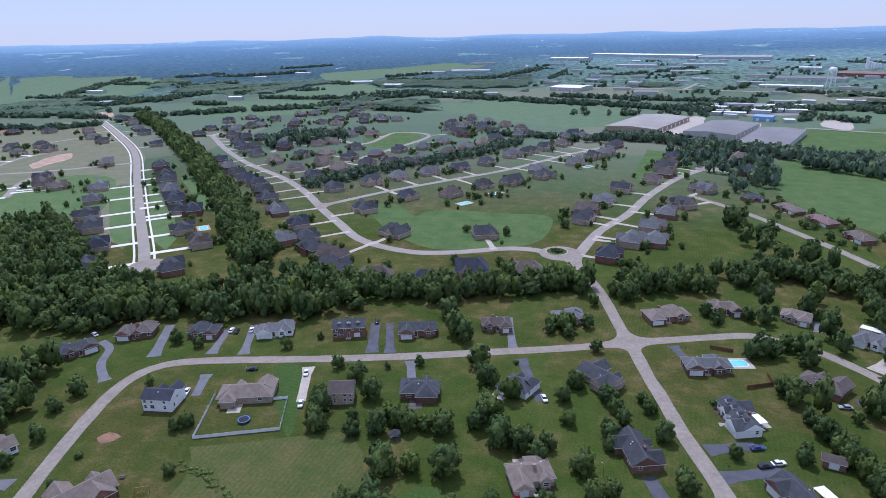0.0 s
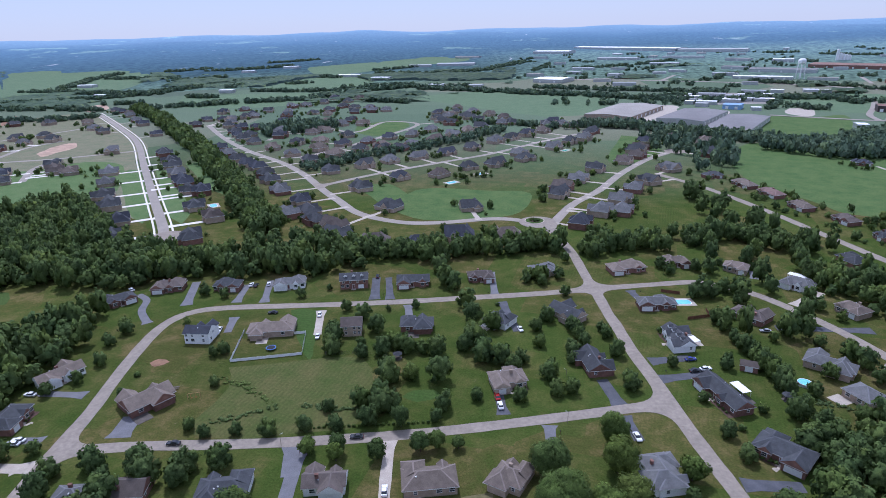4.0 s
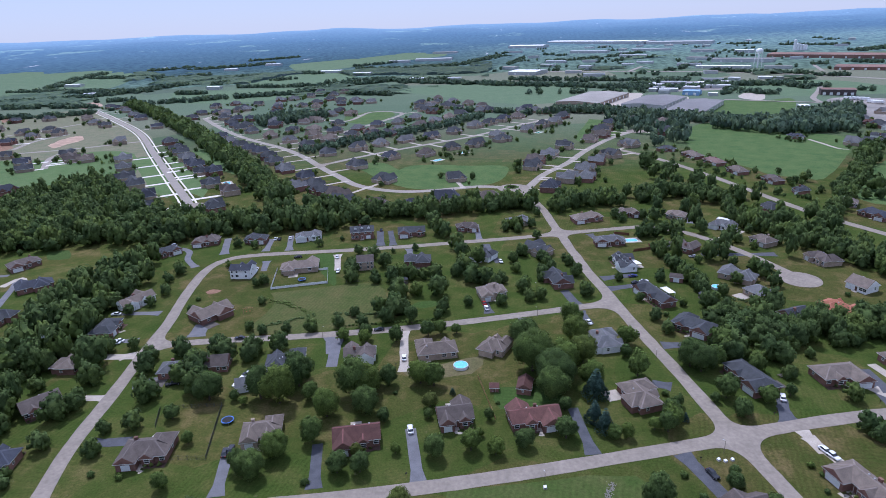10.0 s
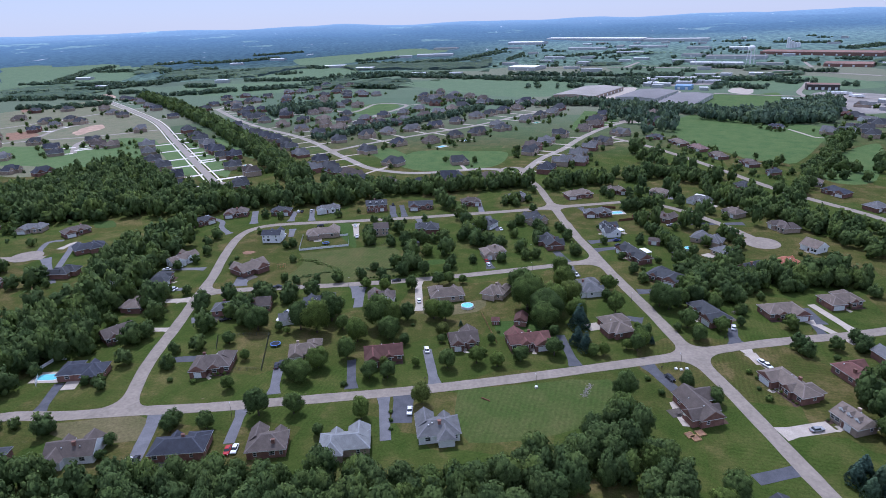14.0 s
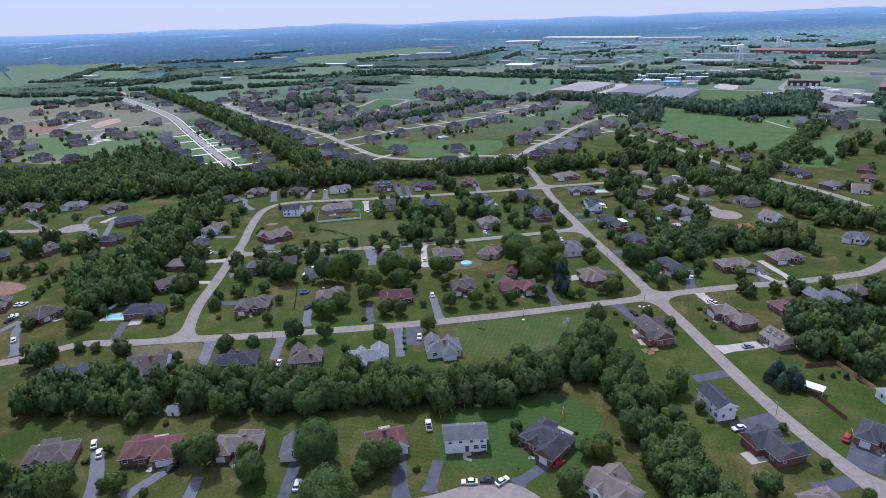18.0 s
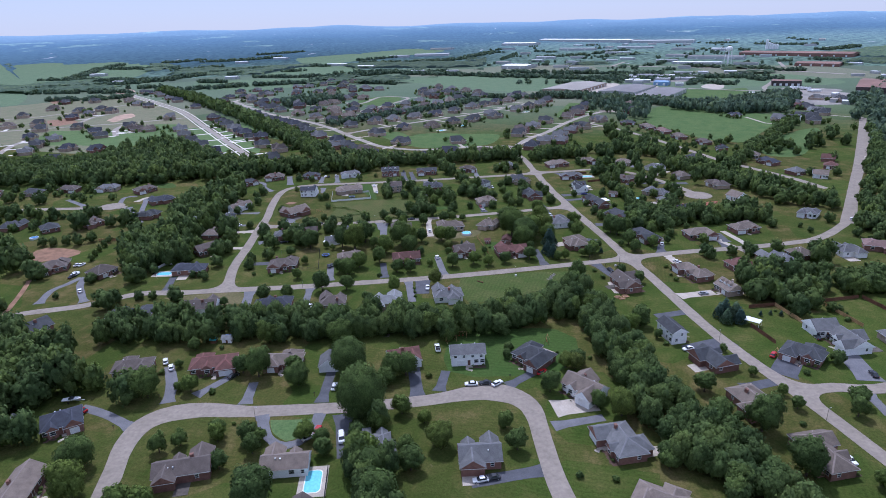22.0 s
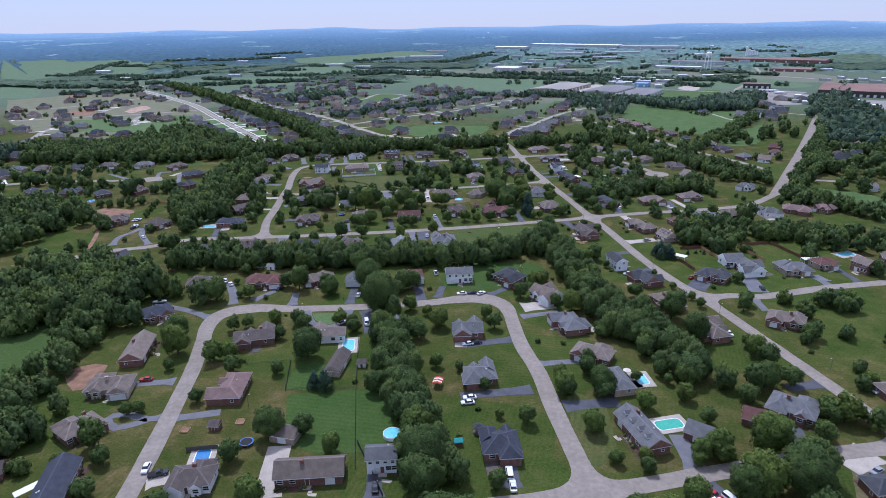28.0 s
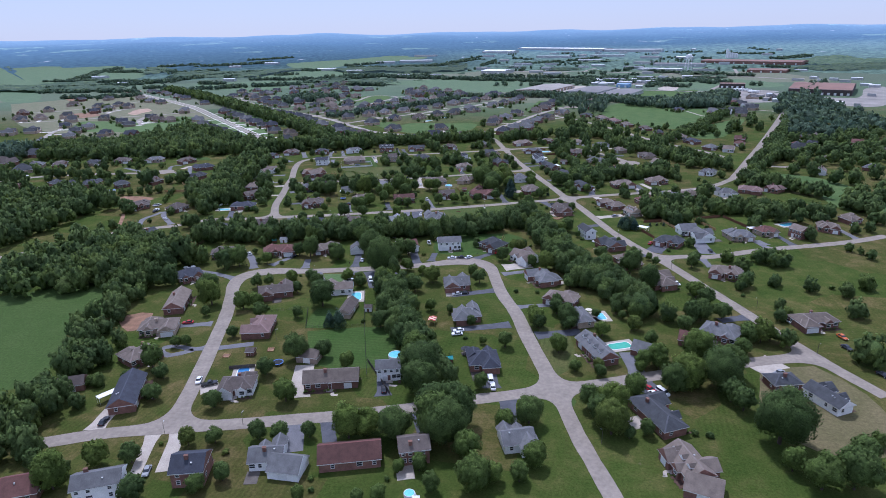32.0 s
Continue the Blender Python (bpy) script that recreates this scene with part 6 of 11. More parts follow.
house(-73.0, 37.5, 13, 12.3, 9.8, "t", "s", "hx")
house(-41.8, 36.0, 12, 14.7, 9.8, "r", "k", "g")
house(-105.9, 27.6, 8, 14.6, 10.8, "b", "k", "hx")
house(-11.6, 47.1, 13, 11.4, 9.8, "b", "k", "gx")
house(-14.0, 241.3, 11, 13.2, 8.8, "b", "k", "hx")
house(18.3, 251.1, 6, 14.4, 8.8, "g", "s", "h")
house(62.6, 257.2, 14, 20.1, 9.8, "t", "k", "hx")
house(90.5, 267.0, 7, 12.8, 8.8, "t", "k", "h")
house(119.8, 260.4, -27, 12.2, 8.8, "t", "s", "hx")
house(141.9, 238.9, -49, 13.5, 9.8, "g", "w", "h")
house(153.4, 211.3, -62, 12.4, 9.8, "t", "s", "hx")
house(183.3, 273.5, 111, 13.8, 9.8, "d", "k", "h")
house(68.8, 213.3, 2, 17.7, 8.8, "g", "k", "h")
house(-3.0, 191.5, 148, 11.4, 9.8, "d", "w", "hx")
house(27.3, 200.1, 134, 16.3, 9.8, "d", "s", "gx")
house(70.5, 179.5, -78, 17.6, 7.8, "d", "w", "gd")
house(106.5, 202.7, 133, 15.0, 9.8, "b", "k", "hx")
house(0.9, 144.3, 16, 13.3, 9.8, "t", "s", "hx")
house(33.6, 157.9, 102, 15.6, 9.8, "d", "k", "gx")
house(76.3, 139.8, -71, 21.6, 8.8, "d", "k", "g")
house(121.0, 162.0, 146, 17.3, 8.8, "g", "s", "h")
house(123.0, 142.4, 117, 9.5, 8.8, "g", "s", "h")
house(84.2, 110.0, -40, 16.2, 10.8, "d", "k", "hx")
house(45.6, 97.4, 104, 14.9, 9.8, "g", "w", "hx")
house(2.4, 92.2, 155, 9.5, 9.8, "t", "s", "hx")
house(50.4, 59.2, 110, 15.4, 9.8, "t", "k", "hx")
house(14.1, 46.8, 14, 16.7, 8.8, "r", "k", "g")
house(91.8, 71.6, -69, 19.2, 9.8, "d", "k", "hx")
house(122.2, 74.1, 10, 16.3, 10.8, "t", "k", "hx")
house(149.3, 124.6, 120, 15.6, 9.8, "o", "s", "hx")
house(125.9, 115.7, -155, 12.2, 7.8, "d", "k", "g2")
house(171.0, 182.8, -79, 13.1, 9.8, "b", "s", "hx")
house(172.0, 149.3, -63, 9.5, 8.8, "t", "w", "g")
house(-153.5, 21.1, -170, 17.3, 8.8, "n", "k", "hx")
house(-127.5, -23.1, -171, 14.7, 9.8, "b", "w", "g")
house(-95.4, -20.4, -172, 16.8, 9.8, "n", "k", "hx")
house(-68.8, -17.9, -170, 12.0, 10.8, "b", "k", "hx")
house(-45.0, -17.0, -171, 15.3, 9.8, "l", "s", "hx")
house(-17.3, -9.2, -169, 13.4, 10.8, "g", "w", "h")
house(65.9, 4.3, 107, 16.4, 9.8, "b", "k", "g")
house(101.1, 17.8, -73, 18.3, 8.8, "t", "k", "h")
house(110.8, -1.7, -72, 9.5, 7.8, "t", "s", "gd")
house(125.6, 24.7, 106, 13.1, 9.8, "r", "k", "hx")
house(147.6, 35.0, -169, 15.0, 9.8, "g", "k", "hx")
house(151.2, 84.0, 10, 16.4, 9.8, "t", "k", "hx")
house(-226.6, 115.6, -86, 9.5, 9.8, "d", "k", "hx")
house(-155.7, -31.3, -173, 19.1, 9.8, "d", "k", "h")
house(-199.5, 18.4, 69, 11.2, 9.8, "b", "k", "h")
house(-130.9, -73.4, 16, 14.0, 9.8, "b", "k", "h")
house(-101.3, -70.4, 15, 17.0, 9.8, "r", "k", "h")
house(-75.4, -68.0, 4, 14.1, 8.8, "t", "k", "hx")
house(-31.0, -63.9, 18, 11.8, 8.8, "r", "w", "g")
house(-7.0, -63.4, 7, 14.4, 7.8, "g", "w", "g2")
house(17.7, -62.7, -39, 13.7, 11.8, "d", "k", "h")
house(73.1, -44.2, 105, 12.9, 6.8, "d", "w", "g2")
house(82.2, -64.3, 108, 12.6, 8.8, "d", "k", "gx")
house(33.2, -83.2, -43, 13.8, 9.8, "t", "w", "gx")
house(116.5, -58.9, -41, 13.6, 9.8, "d", "k", "hx")
house(132.4, -39.3, 7, 9.5, 8.8, "g", "w", "g")
house(137.6, -50.6, -80, 12.5, 9.8, "g", "w", "g")
house(85.4, -90.0, 109, 15.4, 9.8, "t", "k", "h")
house(39.7, -111.0, -76, 15.3, 10.8, "g", "k", "h")
house(94.3, -114.9, 104, 17.2, 9.8, "t", "k", "h")
house(-2.2, -118.2, -174, 12.2, 9.8, "g", "k", "gx")
house(-136.6, -105.9, 35, 11.8, 11.8, "n", "k", "hx")
house(-187.4, -47.1, -118, 10.8, 9.8, "d", "k", "g2")
house(-229.9, 25.2, 26, 12.7, 10.8, "b", "k", "hx")
house(-86.3, -126.7, -165, 15.7, 8.8, "b", "k", "gx")
house(-57.5, -123.6, -172, 13.5, 8.4, "t", "w", "gx")
house(-33.7, -114.8, -167, 10.5, 8.8, "g", "k", "hx")
house(-128.1, -137.7, 102, 18.5, 8.0, "t", "k", "gp")
house(-124.9, -161.6, 14, 15.1, 9.8, "t", "s", "hx")
house(-81.5, -161.7, -85, 16.0, 9.8, "p", "k", "hx")
house(-121.1, -185.1, 58, 11.8, 9.8, "t", "k", "hx")
house(-112.1, -210.4, 106, 19.0, 8.0, "n", "k", "gp")
house(-76.1, -205.6, 6, 11.8, 9.8, "b", "w", "hx")
house(-44.6, -201.2, 7, 18.3, 8.0, "t", "k", "gp")
house(-25.3, -196.6, 7, 9.5, 6.8, "g", "w", "g2")
house(2.7, -151.3, -173, 11.0, 9.8, "g", "k", "hx")
house(8.3, -188.5, -173, 11.1, 11.8, "n", "k", "hx")
house(44.9, -135.0, -29, 14.3, 9.8, "t", "k", "hx")
house(49.6, -153.3, -77, 13.8, 8.8, "g", "s", "h")
house(51.0, -180.8, -73, 17.9, 7.8, "g", "k", "gd")
house(101.9, -167.3, -38, 13.8, 11.8, "g", "k", "hx")
house(128.9, -105.2, -31, 14.1, 9.8, "t", "k", "hx")
house(142.9, -156.8, 7, 17.3, 9.8, "t", "k", "hx")
house(-116.8, -255.6, -163, 9.5, 8.8, "r", "k", "g")
house(-95.7, -254.9, -163, 13.5, 7.8, "g", "w", "g2")
house(-73.7, -248.2, -173, 9.8, 9.8, "n", "k", "g2")
house(-54.4, -242.3, -174, 9.5, 8.8, "g", "w", "gx")
house(-31.0, -241.0, -171, 17.0, 8.6, "r", "k", "gp")
house(-12.9, -239.4, -169, 9.5, 7.8, "b", "k", "g2")
house(16.9, -233.8, -168, 9.5, 8.8, "g", "w", "gx")
house(61.1, -221.3, 110, 19.3, 9.8, "d", "k", "hx")
house(63.1, -244.3, -79, 12.9, 9.8, "t", "k", "gd")
house(108.6, -202.3, -174, 9.5, 6.8, "d", "k", "h")
house(118.0, -212.3, 111, 13.3, 7.8, "d", "w", "gd")
house(-330.2, 187.0, 9, 15.1, 9.8, "b", "k", "h")
house(-299.0, 189.7, 6, 15.7, 9.8, "g", "s", "hx")
house(-278.2, 89.7, -138, 10.0, 9.8, "d", "k", "h")
house(-255.8, 100.1, -127, 11.3, 9.8, "b", "k", "hx")
house(-383.9, 173.0, 100, 16.8, 9.8, "b", "k", "hx")
house(-352.9, 177.1, 9, 15.2, 9.8, "d", "s", "hx")
house(-336.1, 95.2, -125, 9.5, 9.8, "d", "k", "h")
house(-305.3, 93.8, -174, 11.8, 9.8, "d", "k", "hx")
house(-360.0, 81.6, -141, 15.1, 9.8, "r", "k", "h")
house(-325.6, 88.7, -176, 11.9, 9.8, "d", "w", "hx")
house(-328.2, 28.1, 178, 11.3, 9.8, "b", "k", "hx")
house(-309.9, 0.7, 26, 9.5, 9.8, "b", "k", "h")
house(-405.8, 171.9, 19, 13.5, 9.8, "g", "s", "hx")
house(201.1, 111.5, -40, 10.4, 9.8, "g", "w", "hx")
house(238.8, 256.3, -60, 17.9, 9.8, "n", "k", "hx")
house(236.1, 282.2, -31, 10.9, 9.8, "t", "s", "h")
house(244.0, 220.1, 22, 11.2, 9.8, "g", "k", "h")
house(256.8, 208.1, -26, 9.8, 8.8, "t", "w", "g")
house(291.2, 263.7, 149, 9.9, 8.8, "r", "k", "g")
house(279.9, 238.0, -30, 9.5, 8.8, "r", "k", "h")
house(330.5, 228.8, -76, 9.5, 8.8, "r", "k", "h")
house(361.0, 270.9, -36, 11.6, 9.8, "g", "k", "h")
house(188.9, 46.2, -170, 12.3, 10.8, "g", "w", "hx")
house(209.3, 52.2, 157, 16.5, 9.8, "p", "k", "hx")
house(227.5, 54.8, -56, 9.6, 9.8, "p", "k", "hx")
house(162.5, 41.4, 108, 9.6, 9.8, "t", "k", "h")
house(168.6, 469.6, 25, 14.1, 9.8, "d", "k", "hx")
house(185.0, 439.2, -68, 21.6, 9.8, "t", "k", "hx")
house(194.6, 411.3, -68, 20.8, 9.8, "p", "k", "hx")
house(201.3, 377.2, -72, 18.2, 9.8, "t", "k", "hx")
house(215.6, 346.0, -72, 16.6, 9.8, "b", "k", "hx")
house(221.5, 314.3, -70, 9.5, 8.8, "d", "k", "hx")
house(311.0, 516.9, -3, 12.9, 9.8, "n", "k", "hx")
house(361.3, 476.1, 139, 16.1, 8.8, "d", "w", "g2")
house(387.0, 507.1, 141, 17.9, 8.8, "d", "w", "g")
house(420.7, 592.2, -44, 20.3, 9.8, "r", "k", "h")
house(424.9, 552.5, -45, 17.7, 8.8, "g", "w", "g")
house(158.5, -49.3, 6, 13.4, 10.8, "g", "s", "hx")
house(176.1, -41.7, 15, 9.5, 9.8, "r", "s", "hx")
house(215.8, -36.0, -24, 11.6, 9.8, "t", "k", "h")
house(237.8, -20.1, 11, 10.3, 9.8, "t", "k", "hx")
house(193.2, -47.3, -67, 9.5, 7.8, "t", "k", "g2")
house(321.9, 224.3, 20, 12.0, 8.8, "b", "k", "h")
house(290.5, 110.7, 60, 11.0, 8.8, "t", "w", "g")
house(327.0, 160.9, -35, 12.5, 8.8, "b", "s", "h")
house(338.4, 122.5, 40, 13.0, 9.0, "g", "k", "h")
house(391.6, 194.6, -20, 12.0, 8.8, "t", "k", "g")
house(448.2, 321.2, 30, 13.0, 9.0, "g", "w", "g")
house(393.7, 233.7, -45, 9.7, 8.8, "r", "k", "g")
shed(12.3, 65.3, 80, 7, 5, "r", "k")
shed(-56.4, -185.0, -10, 8, 6, "t", "s")
shed(68.7, -180.6, -35, 8, 7, "g", "k")
shed(-49.3, -144.1, 84, 14, 5.5, "b", "s")
shed(88.9, -172.7, -25, 9, 7, "r", "k")
shed(-134.9, -204.7, 20, 8, 6, "b", "k")
shed(-58.2, -68.3, -82, 8, 7, "g", "w")
shed(-47.6, -245.7, -8, 9, 8, "g", "w")
shed(64.1, -252.6, -25, 9, 8, "t", "k")
shed(-88.4, 64.9, 20, 8, 6, "g", "w")
shed(-80.0, -181.3, 0, 3, 3, "b", "k")
shed(-40.5, -143.1, 0, 3, 3, "b", "w")
shed(1.5, 64.8, 0, 3, 3, "r", "k")
shed(91.4, 159.9, -20, 6, 4, "b", "k")
shed(-152.7, -103.8, 0, 4, 3, "g", "w")
shed(234.5, 259.0, 0, 3, 2, "l", "w")
shed(-104.4, -50.2, 0, 4, 3, "l", "w")
far_house(-442.4, 179.0, 164, 0)
far_house(-401.6, 146.8, -139, 1)
driveway(5.4, "n", [(-381.9, 123.9), (-401.6, 146.8)], 201)
far_house(-443.5, 224.5, 166, 2)
far_house(-579.2, 371.3, 105, 3)
far_house(-676.4, 524.5, 24, 4)
far_house(-485.0, 294.6, 115, 5)
driveway(5.4, "n", [(-500.8, 314.7), (-485.0, 294.6)], 205)
far_house(-330.1, 57.2, 29, 6)
far_house(-738.7, 783.8, 170, 7)
far_house(-691.5, 796.2, 175, 8)
far_house(-608.2, 683.1, 65, 9)
driveway(3.8, "c", [(-635.9, 695.8), (-608.2, 683.1)], 209)
far_house(-633.5, 663.5, 57, 10)
driveway(3.8, "c", [(-647.2, 671.3), (-633.5, 663.5)], 210)
far_house(-627.2, 795.6, 132, 11)
driveway(3.8, "c", [(-603.5, 816.9), (-627.2, 795.6)], 211)
far_house(-582.8, 747.0, 69, 12)
driveway(3.8, "c", [(-609.4, 757.4), (-582.8, 747.0)], 212)
far_house(-546.9, 714.1, 130, 13)
driveway(3.8, "c", [(-527.8, 730.3), (-546.9, 714.1)], 213)
far_house(-443.2, 576.7, 33, 14)
driveway(5.4, "n", [(-443.8, 577.6), (-443.2, 576.7)], 214)
far_house(-463.1, 511.0, 102, 15)
driveway(5.4, "n", [(-477.0, 508.0), (-463.1, 511.0)], 215)
far_house(-437.6, 478.6, 120, 16)
driveway(5.4, "n", [(-457.5, 467.1), (-437.6, 478.6)], 216)
far_house(-378.2, 476.0, 124, 17)
driveway(5.4, "n", [(-353.0, 493.0), (-378.2, 476.0)], 217)
far_house(-354.4, 434.6, 124, 18)
driveway(5.4, "n", [(-326.3, 453.6), (-354.4, 434.6)], 218)
far_house(-327.6, 392.1, 124, 19)
driveway(5.4, "n", [(-298.2, 412.0), (-327.6, 392.1)], 219)
far_house(-302.6, 362.9, 124, 20)
driveway(5.4, "n", [(-276.7, 380.6), (-302.6, 362.9)], 220)
far_house(-272.2, 327.0, 124, 21)
driveway(5.4, "n", [(-250.3, 342.0), (-272.2, 327.0)], 221)
far_house(-252.0, 290.0, 123, 22)
driveway(5.4, "n", [(-226.7, 306.3), (-252.0, 290.0)], 222)
far_house(-374.3, 564.6, 124, 23)
driveway(5.4, "n", [(-393.0, 551.9), (-374.3, 564.6)], 223)
far_house(-345.6, 527.2, 124, 24)
driveway(5.4, "n", [(-366.5, 513.0), (-345.6, 527.2)], 224)
far_house(-330.6, 504.7, 124, 25)
driveway(5.4, "n", [(-351.4, 490.6), (-330.6, 504.7)], 225)
far_house(-306.8, 469.2, 124, 26)
driveway(5.4, "n", [(-327.4, 455.2), (-306.8, 469.2)], 226)
far_house(-289.7, 446.7, 124, 27)
driveway(5.4, "n", [(-311.6, 431.9), (-289.7, 446.7)], 227)
far_house(-264.0, 410.8, 124, 28)
driveway(5.4, "n", [(-286.7, 395.2), (-264.0, 410.8)], 228)
far_house(-251.0, 407.7, 124, 29)
driveway(5.4, "n", [(-281.1, 387.0), (-251.0, 407.7)], 229)
far_house(-235.0, 364.1, 124, 30)
driveway(5.4, "n", [(-255.7, 349.9), (-235.0, 364.1)], 230)
far_house(-208.0, 336.9, 123, 31)
driveway(5.4, "n", [(-235.2, 319.4), (-208.0, 336.9)], 231)
far_house(-459.3, 694.2, 130, 32)
driveway(3.8, "c", [(-481.1, 675.6), (-459.3, 694.2)], 232)
far_house(-532.7, 782.3, 130, 33)
driveway(3.8, "c", [(-555.5, 762.8), (-532.7, 782.3)], 233)
far_house(-566.5, 821.2, 132, 34)
driveway(3.8, "c", [(-589.1, 800.8), (-566.5, 821.2)], 234)
far_house(-613.7, 879.2, 132, 35)
driveway(3.8, "c", [(-639.0, 856.4), (-613.7, 879.2)], 235)
far_house(-661.2, 928.4, 132, 36)
driveway(3.8, "c", [(-684.8, 907.2), (-661.2, 928.4)], 236)
far_house(-683.4, 946.2, 132, 37)
driveway(3.8, "c", [(-698.0, 921.9), (-683.4, 946.2)], 237)
far_house(-201.4, 293.9, 123, 38)
driveway(5.4, "n", [(-226.7, 306.2), (-201.4, 293.9)], 238)
far_house(-402.2, 793.6, 125, 39)
driveway(3.8, "c", [(-428.0, 775.7), (-402.2, 793.6)], 239)
far_house(-403.7, 845.9, 20, 40)
far_house(-391.0, 757.9, 125, 41)
driveway(3.8, "c", [(-407.7, 746.4), (-391.0, 757.9)], 241)
far_house(-345.1, 685.5, 125, 42)
driveway(3.8, "c", [(-358.9, 675.9), (-345.1, 685.5)], 242)
far_house(-325.5, 658.4, 129, 43)
driveway(3.8, "c", [(-337.4, 648.8), (-325.5, 658.4)], 243)
far_house(-300.9, 633.4, 129, 44)
driveway(3.8, "c", [(-315.4, 621.7), (-300.9, 633.4)], 244)
far_house(-395.9, 920.3, 85, 45)
far_house(-297.0, 705.1, 84, 46)
driveway(3.8, "c", [(-287.5, 704.1), (-297.0, 705.1)], 246)
far_house(-264.4, 595.7, 135, 47)
driveway(3.8, "c", [(-279.9, 580.4), (-264.4, 595.7)], 247)
far_house(-276.1, 735.8, 84, 48)
driveway(3.8, "c", [(-284.0, 736.7), (-276.1, 735.8)], 248)
far_house(-246.9, 626.4, 84, 49)
far_house(-229.0, 562.3, -155, 50)
driveway(3.8, "c", [(-227.1, 558.2), (-229.0, 562.3)], 250)
far_house(-201.5, 532.4, 128, 51)
driveway(3.8, "c", [(-220.0, 517.7), (-201.5, 532.4)], 251)
far_house(-238.8, 715.4, -39, 52)
driveway(3.8, "c", [(-225.4, 731.9), (-238.8, 715.4)], 252)
far_house(-208.3, 590.0, -115, 53)
driveway(3.8, "c", [(-199.7, 586.0), (-208.3, 590.0)], 253)
far_house(-188.9, 619.8, -115, 54)
driveway(3.8, "c", [(-184.8, 617.9), (-188.9, 619.8)], 254)
far_house(-198.7, 677.7, -39, 55)
driveway(3.8, "c", [(-200.7, 711.9), (-198.7, 677.7)], 255)
far_house(-180.9, 557.4, -115, 56)
driveway(3.8, "c", [(-207.2, 569.7), (-180.9, 557.4)], 256)
far_house(-160.1, 584.3, -115, 57)
driveway(3.8, "c", [(-193.2, 599.8), (-160.1, 584.3)], 257)
far_house(-163.9, 635.9, -115, 58)
driveway(3.8, "c", [(-174.2, 640.6), (-163.9, 635.9)], 258)
far_house(-140.5, 605.9, -115, 59)
far_house(-142.9, 660.9, -115, 60)
driveway(3.8, "c", [(-160.8, 669.3), (-142.9, 660.9)], 260)
far_house(-119.0, 678.6, -106, 61)
driveway(3.8, "c", [(-152.4, 688.3), (-119.0, 678.6)], 261)
far_house(-99.9, 715.9, -106, 62)
driveway(3.8, "c", [(-140.8, 727.9), (-99.9, 715.9)], 262)
far_house(-109.9, 867.8, 45, 63)
far_house(-87.6, 645.2, 45, 64)
far_house(-109.8, 614.0, 155, 65)
far_house(-69.7, 679.1, 155, 66)
far_house(-52.7, 706.6, 20, 67)
far_house(-38.0, 736.0, 175, 68)
far_house(-80.0, 767.9, -25, 69)
far_house(-88.5, 853.6, 40, 70)
far_house(-66.0, 839.9, 70, 71)
far_house(-44.2, 790.3, 80, 72)
far_house(-40.7, 594.3, 51, 73)
driveway(3.8, "c", [(-16.6, 575.1), (-40.7, 594.3)], 273)
far_house(-165.4, 485.4, 122, 74)
driveway(3.8, "c", [(-185.3, 472.9), (-165.4, 485.4)], 274)
far_house(-137.9, 507.0, 43, 75)
driveway(3.8, "c", [(-116.5, 483.7), (-137.9, 507.0)], 275)
far_house(-117.6, 529.7, 43, 76)
driveway(3.8, "c", [(-94.2, 504.2), (-117.6, 529.7)], 276)
far_house(-92.2, 548.0, 43, 77)
driveway(3.8, "c", [(-71.3, 525.2), (-92.2, 548.0)], 277)
far_house(-65.6, 567.3, 42, 78)
driveway(3.8, "c", [(-47.2, 546.9), (-65.6, 567.3)], 278)
far_house(-38.2, 500.9, 42, 79)
driveway(3.8, "c", [(-65.1, 530.8), (-38.2, 500.9)], 279)
far_house(-32.1, 852.4, 155, 80)
far_house(-62.0, 471.3, 43, 81)
far_house(-95.5, 460.8, 43, 82)
driveway(3.8, "c", [(-116.5, 483.6), (-95.5, 460.8)], 282)
far_house(-121.1, 422.6, 124, 83)
driveway(3.8, "c", [(-143.2, 407.5), (-121.1, 422.6)], 283)
far_house(-87.2, 367.7, 150, 84)
driveway(3.8, "c", [(-96.9, 350.7), (-87.2, 367.7)], 284)
far_house(-27.1, 368.7, -164, 85)
driveway(3.8, "c", [(-20.2, 344.2), (-27.1, 368.7)], 285)
far_house(-186.2, 411.4, 122, 86)
driveway(3.8, "c", [(-157.9, 429.1), (-186.2, 411.4)], 286)
far_house(-208.6, 446.4, 122, 87)
driveway(3.8, "c", [(-180.0, 464.4), (-208.6, 446.4)], 287)
far_house(-221.6, 468.4, 128, 88)
driveway(3.8, "c", [(-196.7, 488.1), (-221.6, 468.4)], 288)
far_house(-240.7, 497.5, 128, 89)
driveway(3.8, "c", [(-218.1, 515.3), (-240.7, 497.5)], 289)
far_house(-258.3, 513.1, 135, 90)
driveway(3.8, "c", [(-235.6, 535.6), (-258.3, 513.1)], 290)
far_house(-278.6, 535.6, 135, 91)
driveway(3.8, "c", [(-256.8, 557.1), (-278.6, 535.6)], 291)
far_house(-323.7, 594.3, 129, 92)
driveway(3.8, "c", [(-305.3, 609.2), (-323.7, 594.3)], 292)
far_house(-302.4, 566.7, 135, 93)
driveway(3.8, "c", [(-284.2, 584.7), (-302.4, 566.7)], 293)
far_house(-158.9, 381.7, 124, 94)
driveway(3.8, "c", [(-136.2, 397.3), (-158.9, 381.7)], 294)
far_house(-143.4, 355.2, 126, 95)
driveway(3.8, "c", [(-118.9, 373.2), (-143.4, 355.2)], 295)
far_house(-114.9, 320.8, 150, 96)
driveway(3.8, "c", [(-97.6, 351.1), (-114.9, 320.8)], 296)
far_house(-373.2, 970.1, 160, 97)
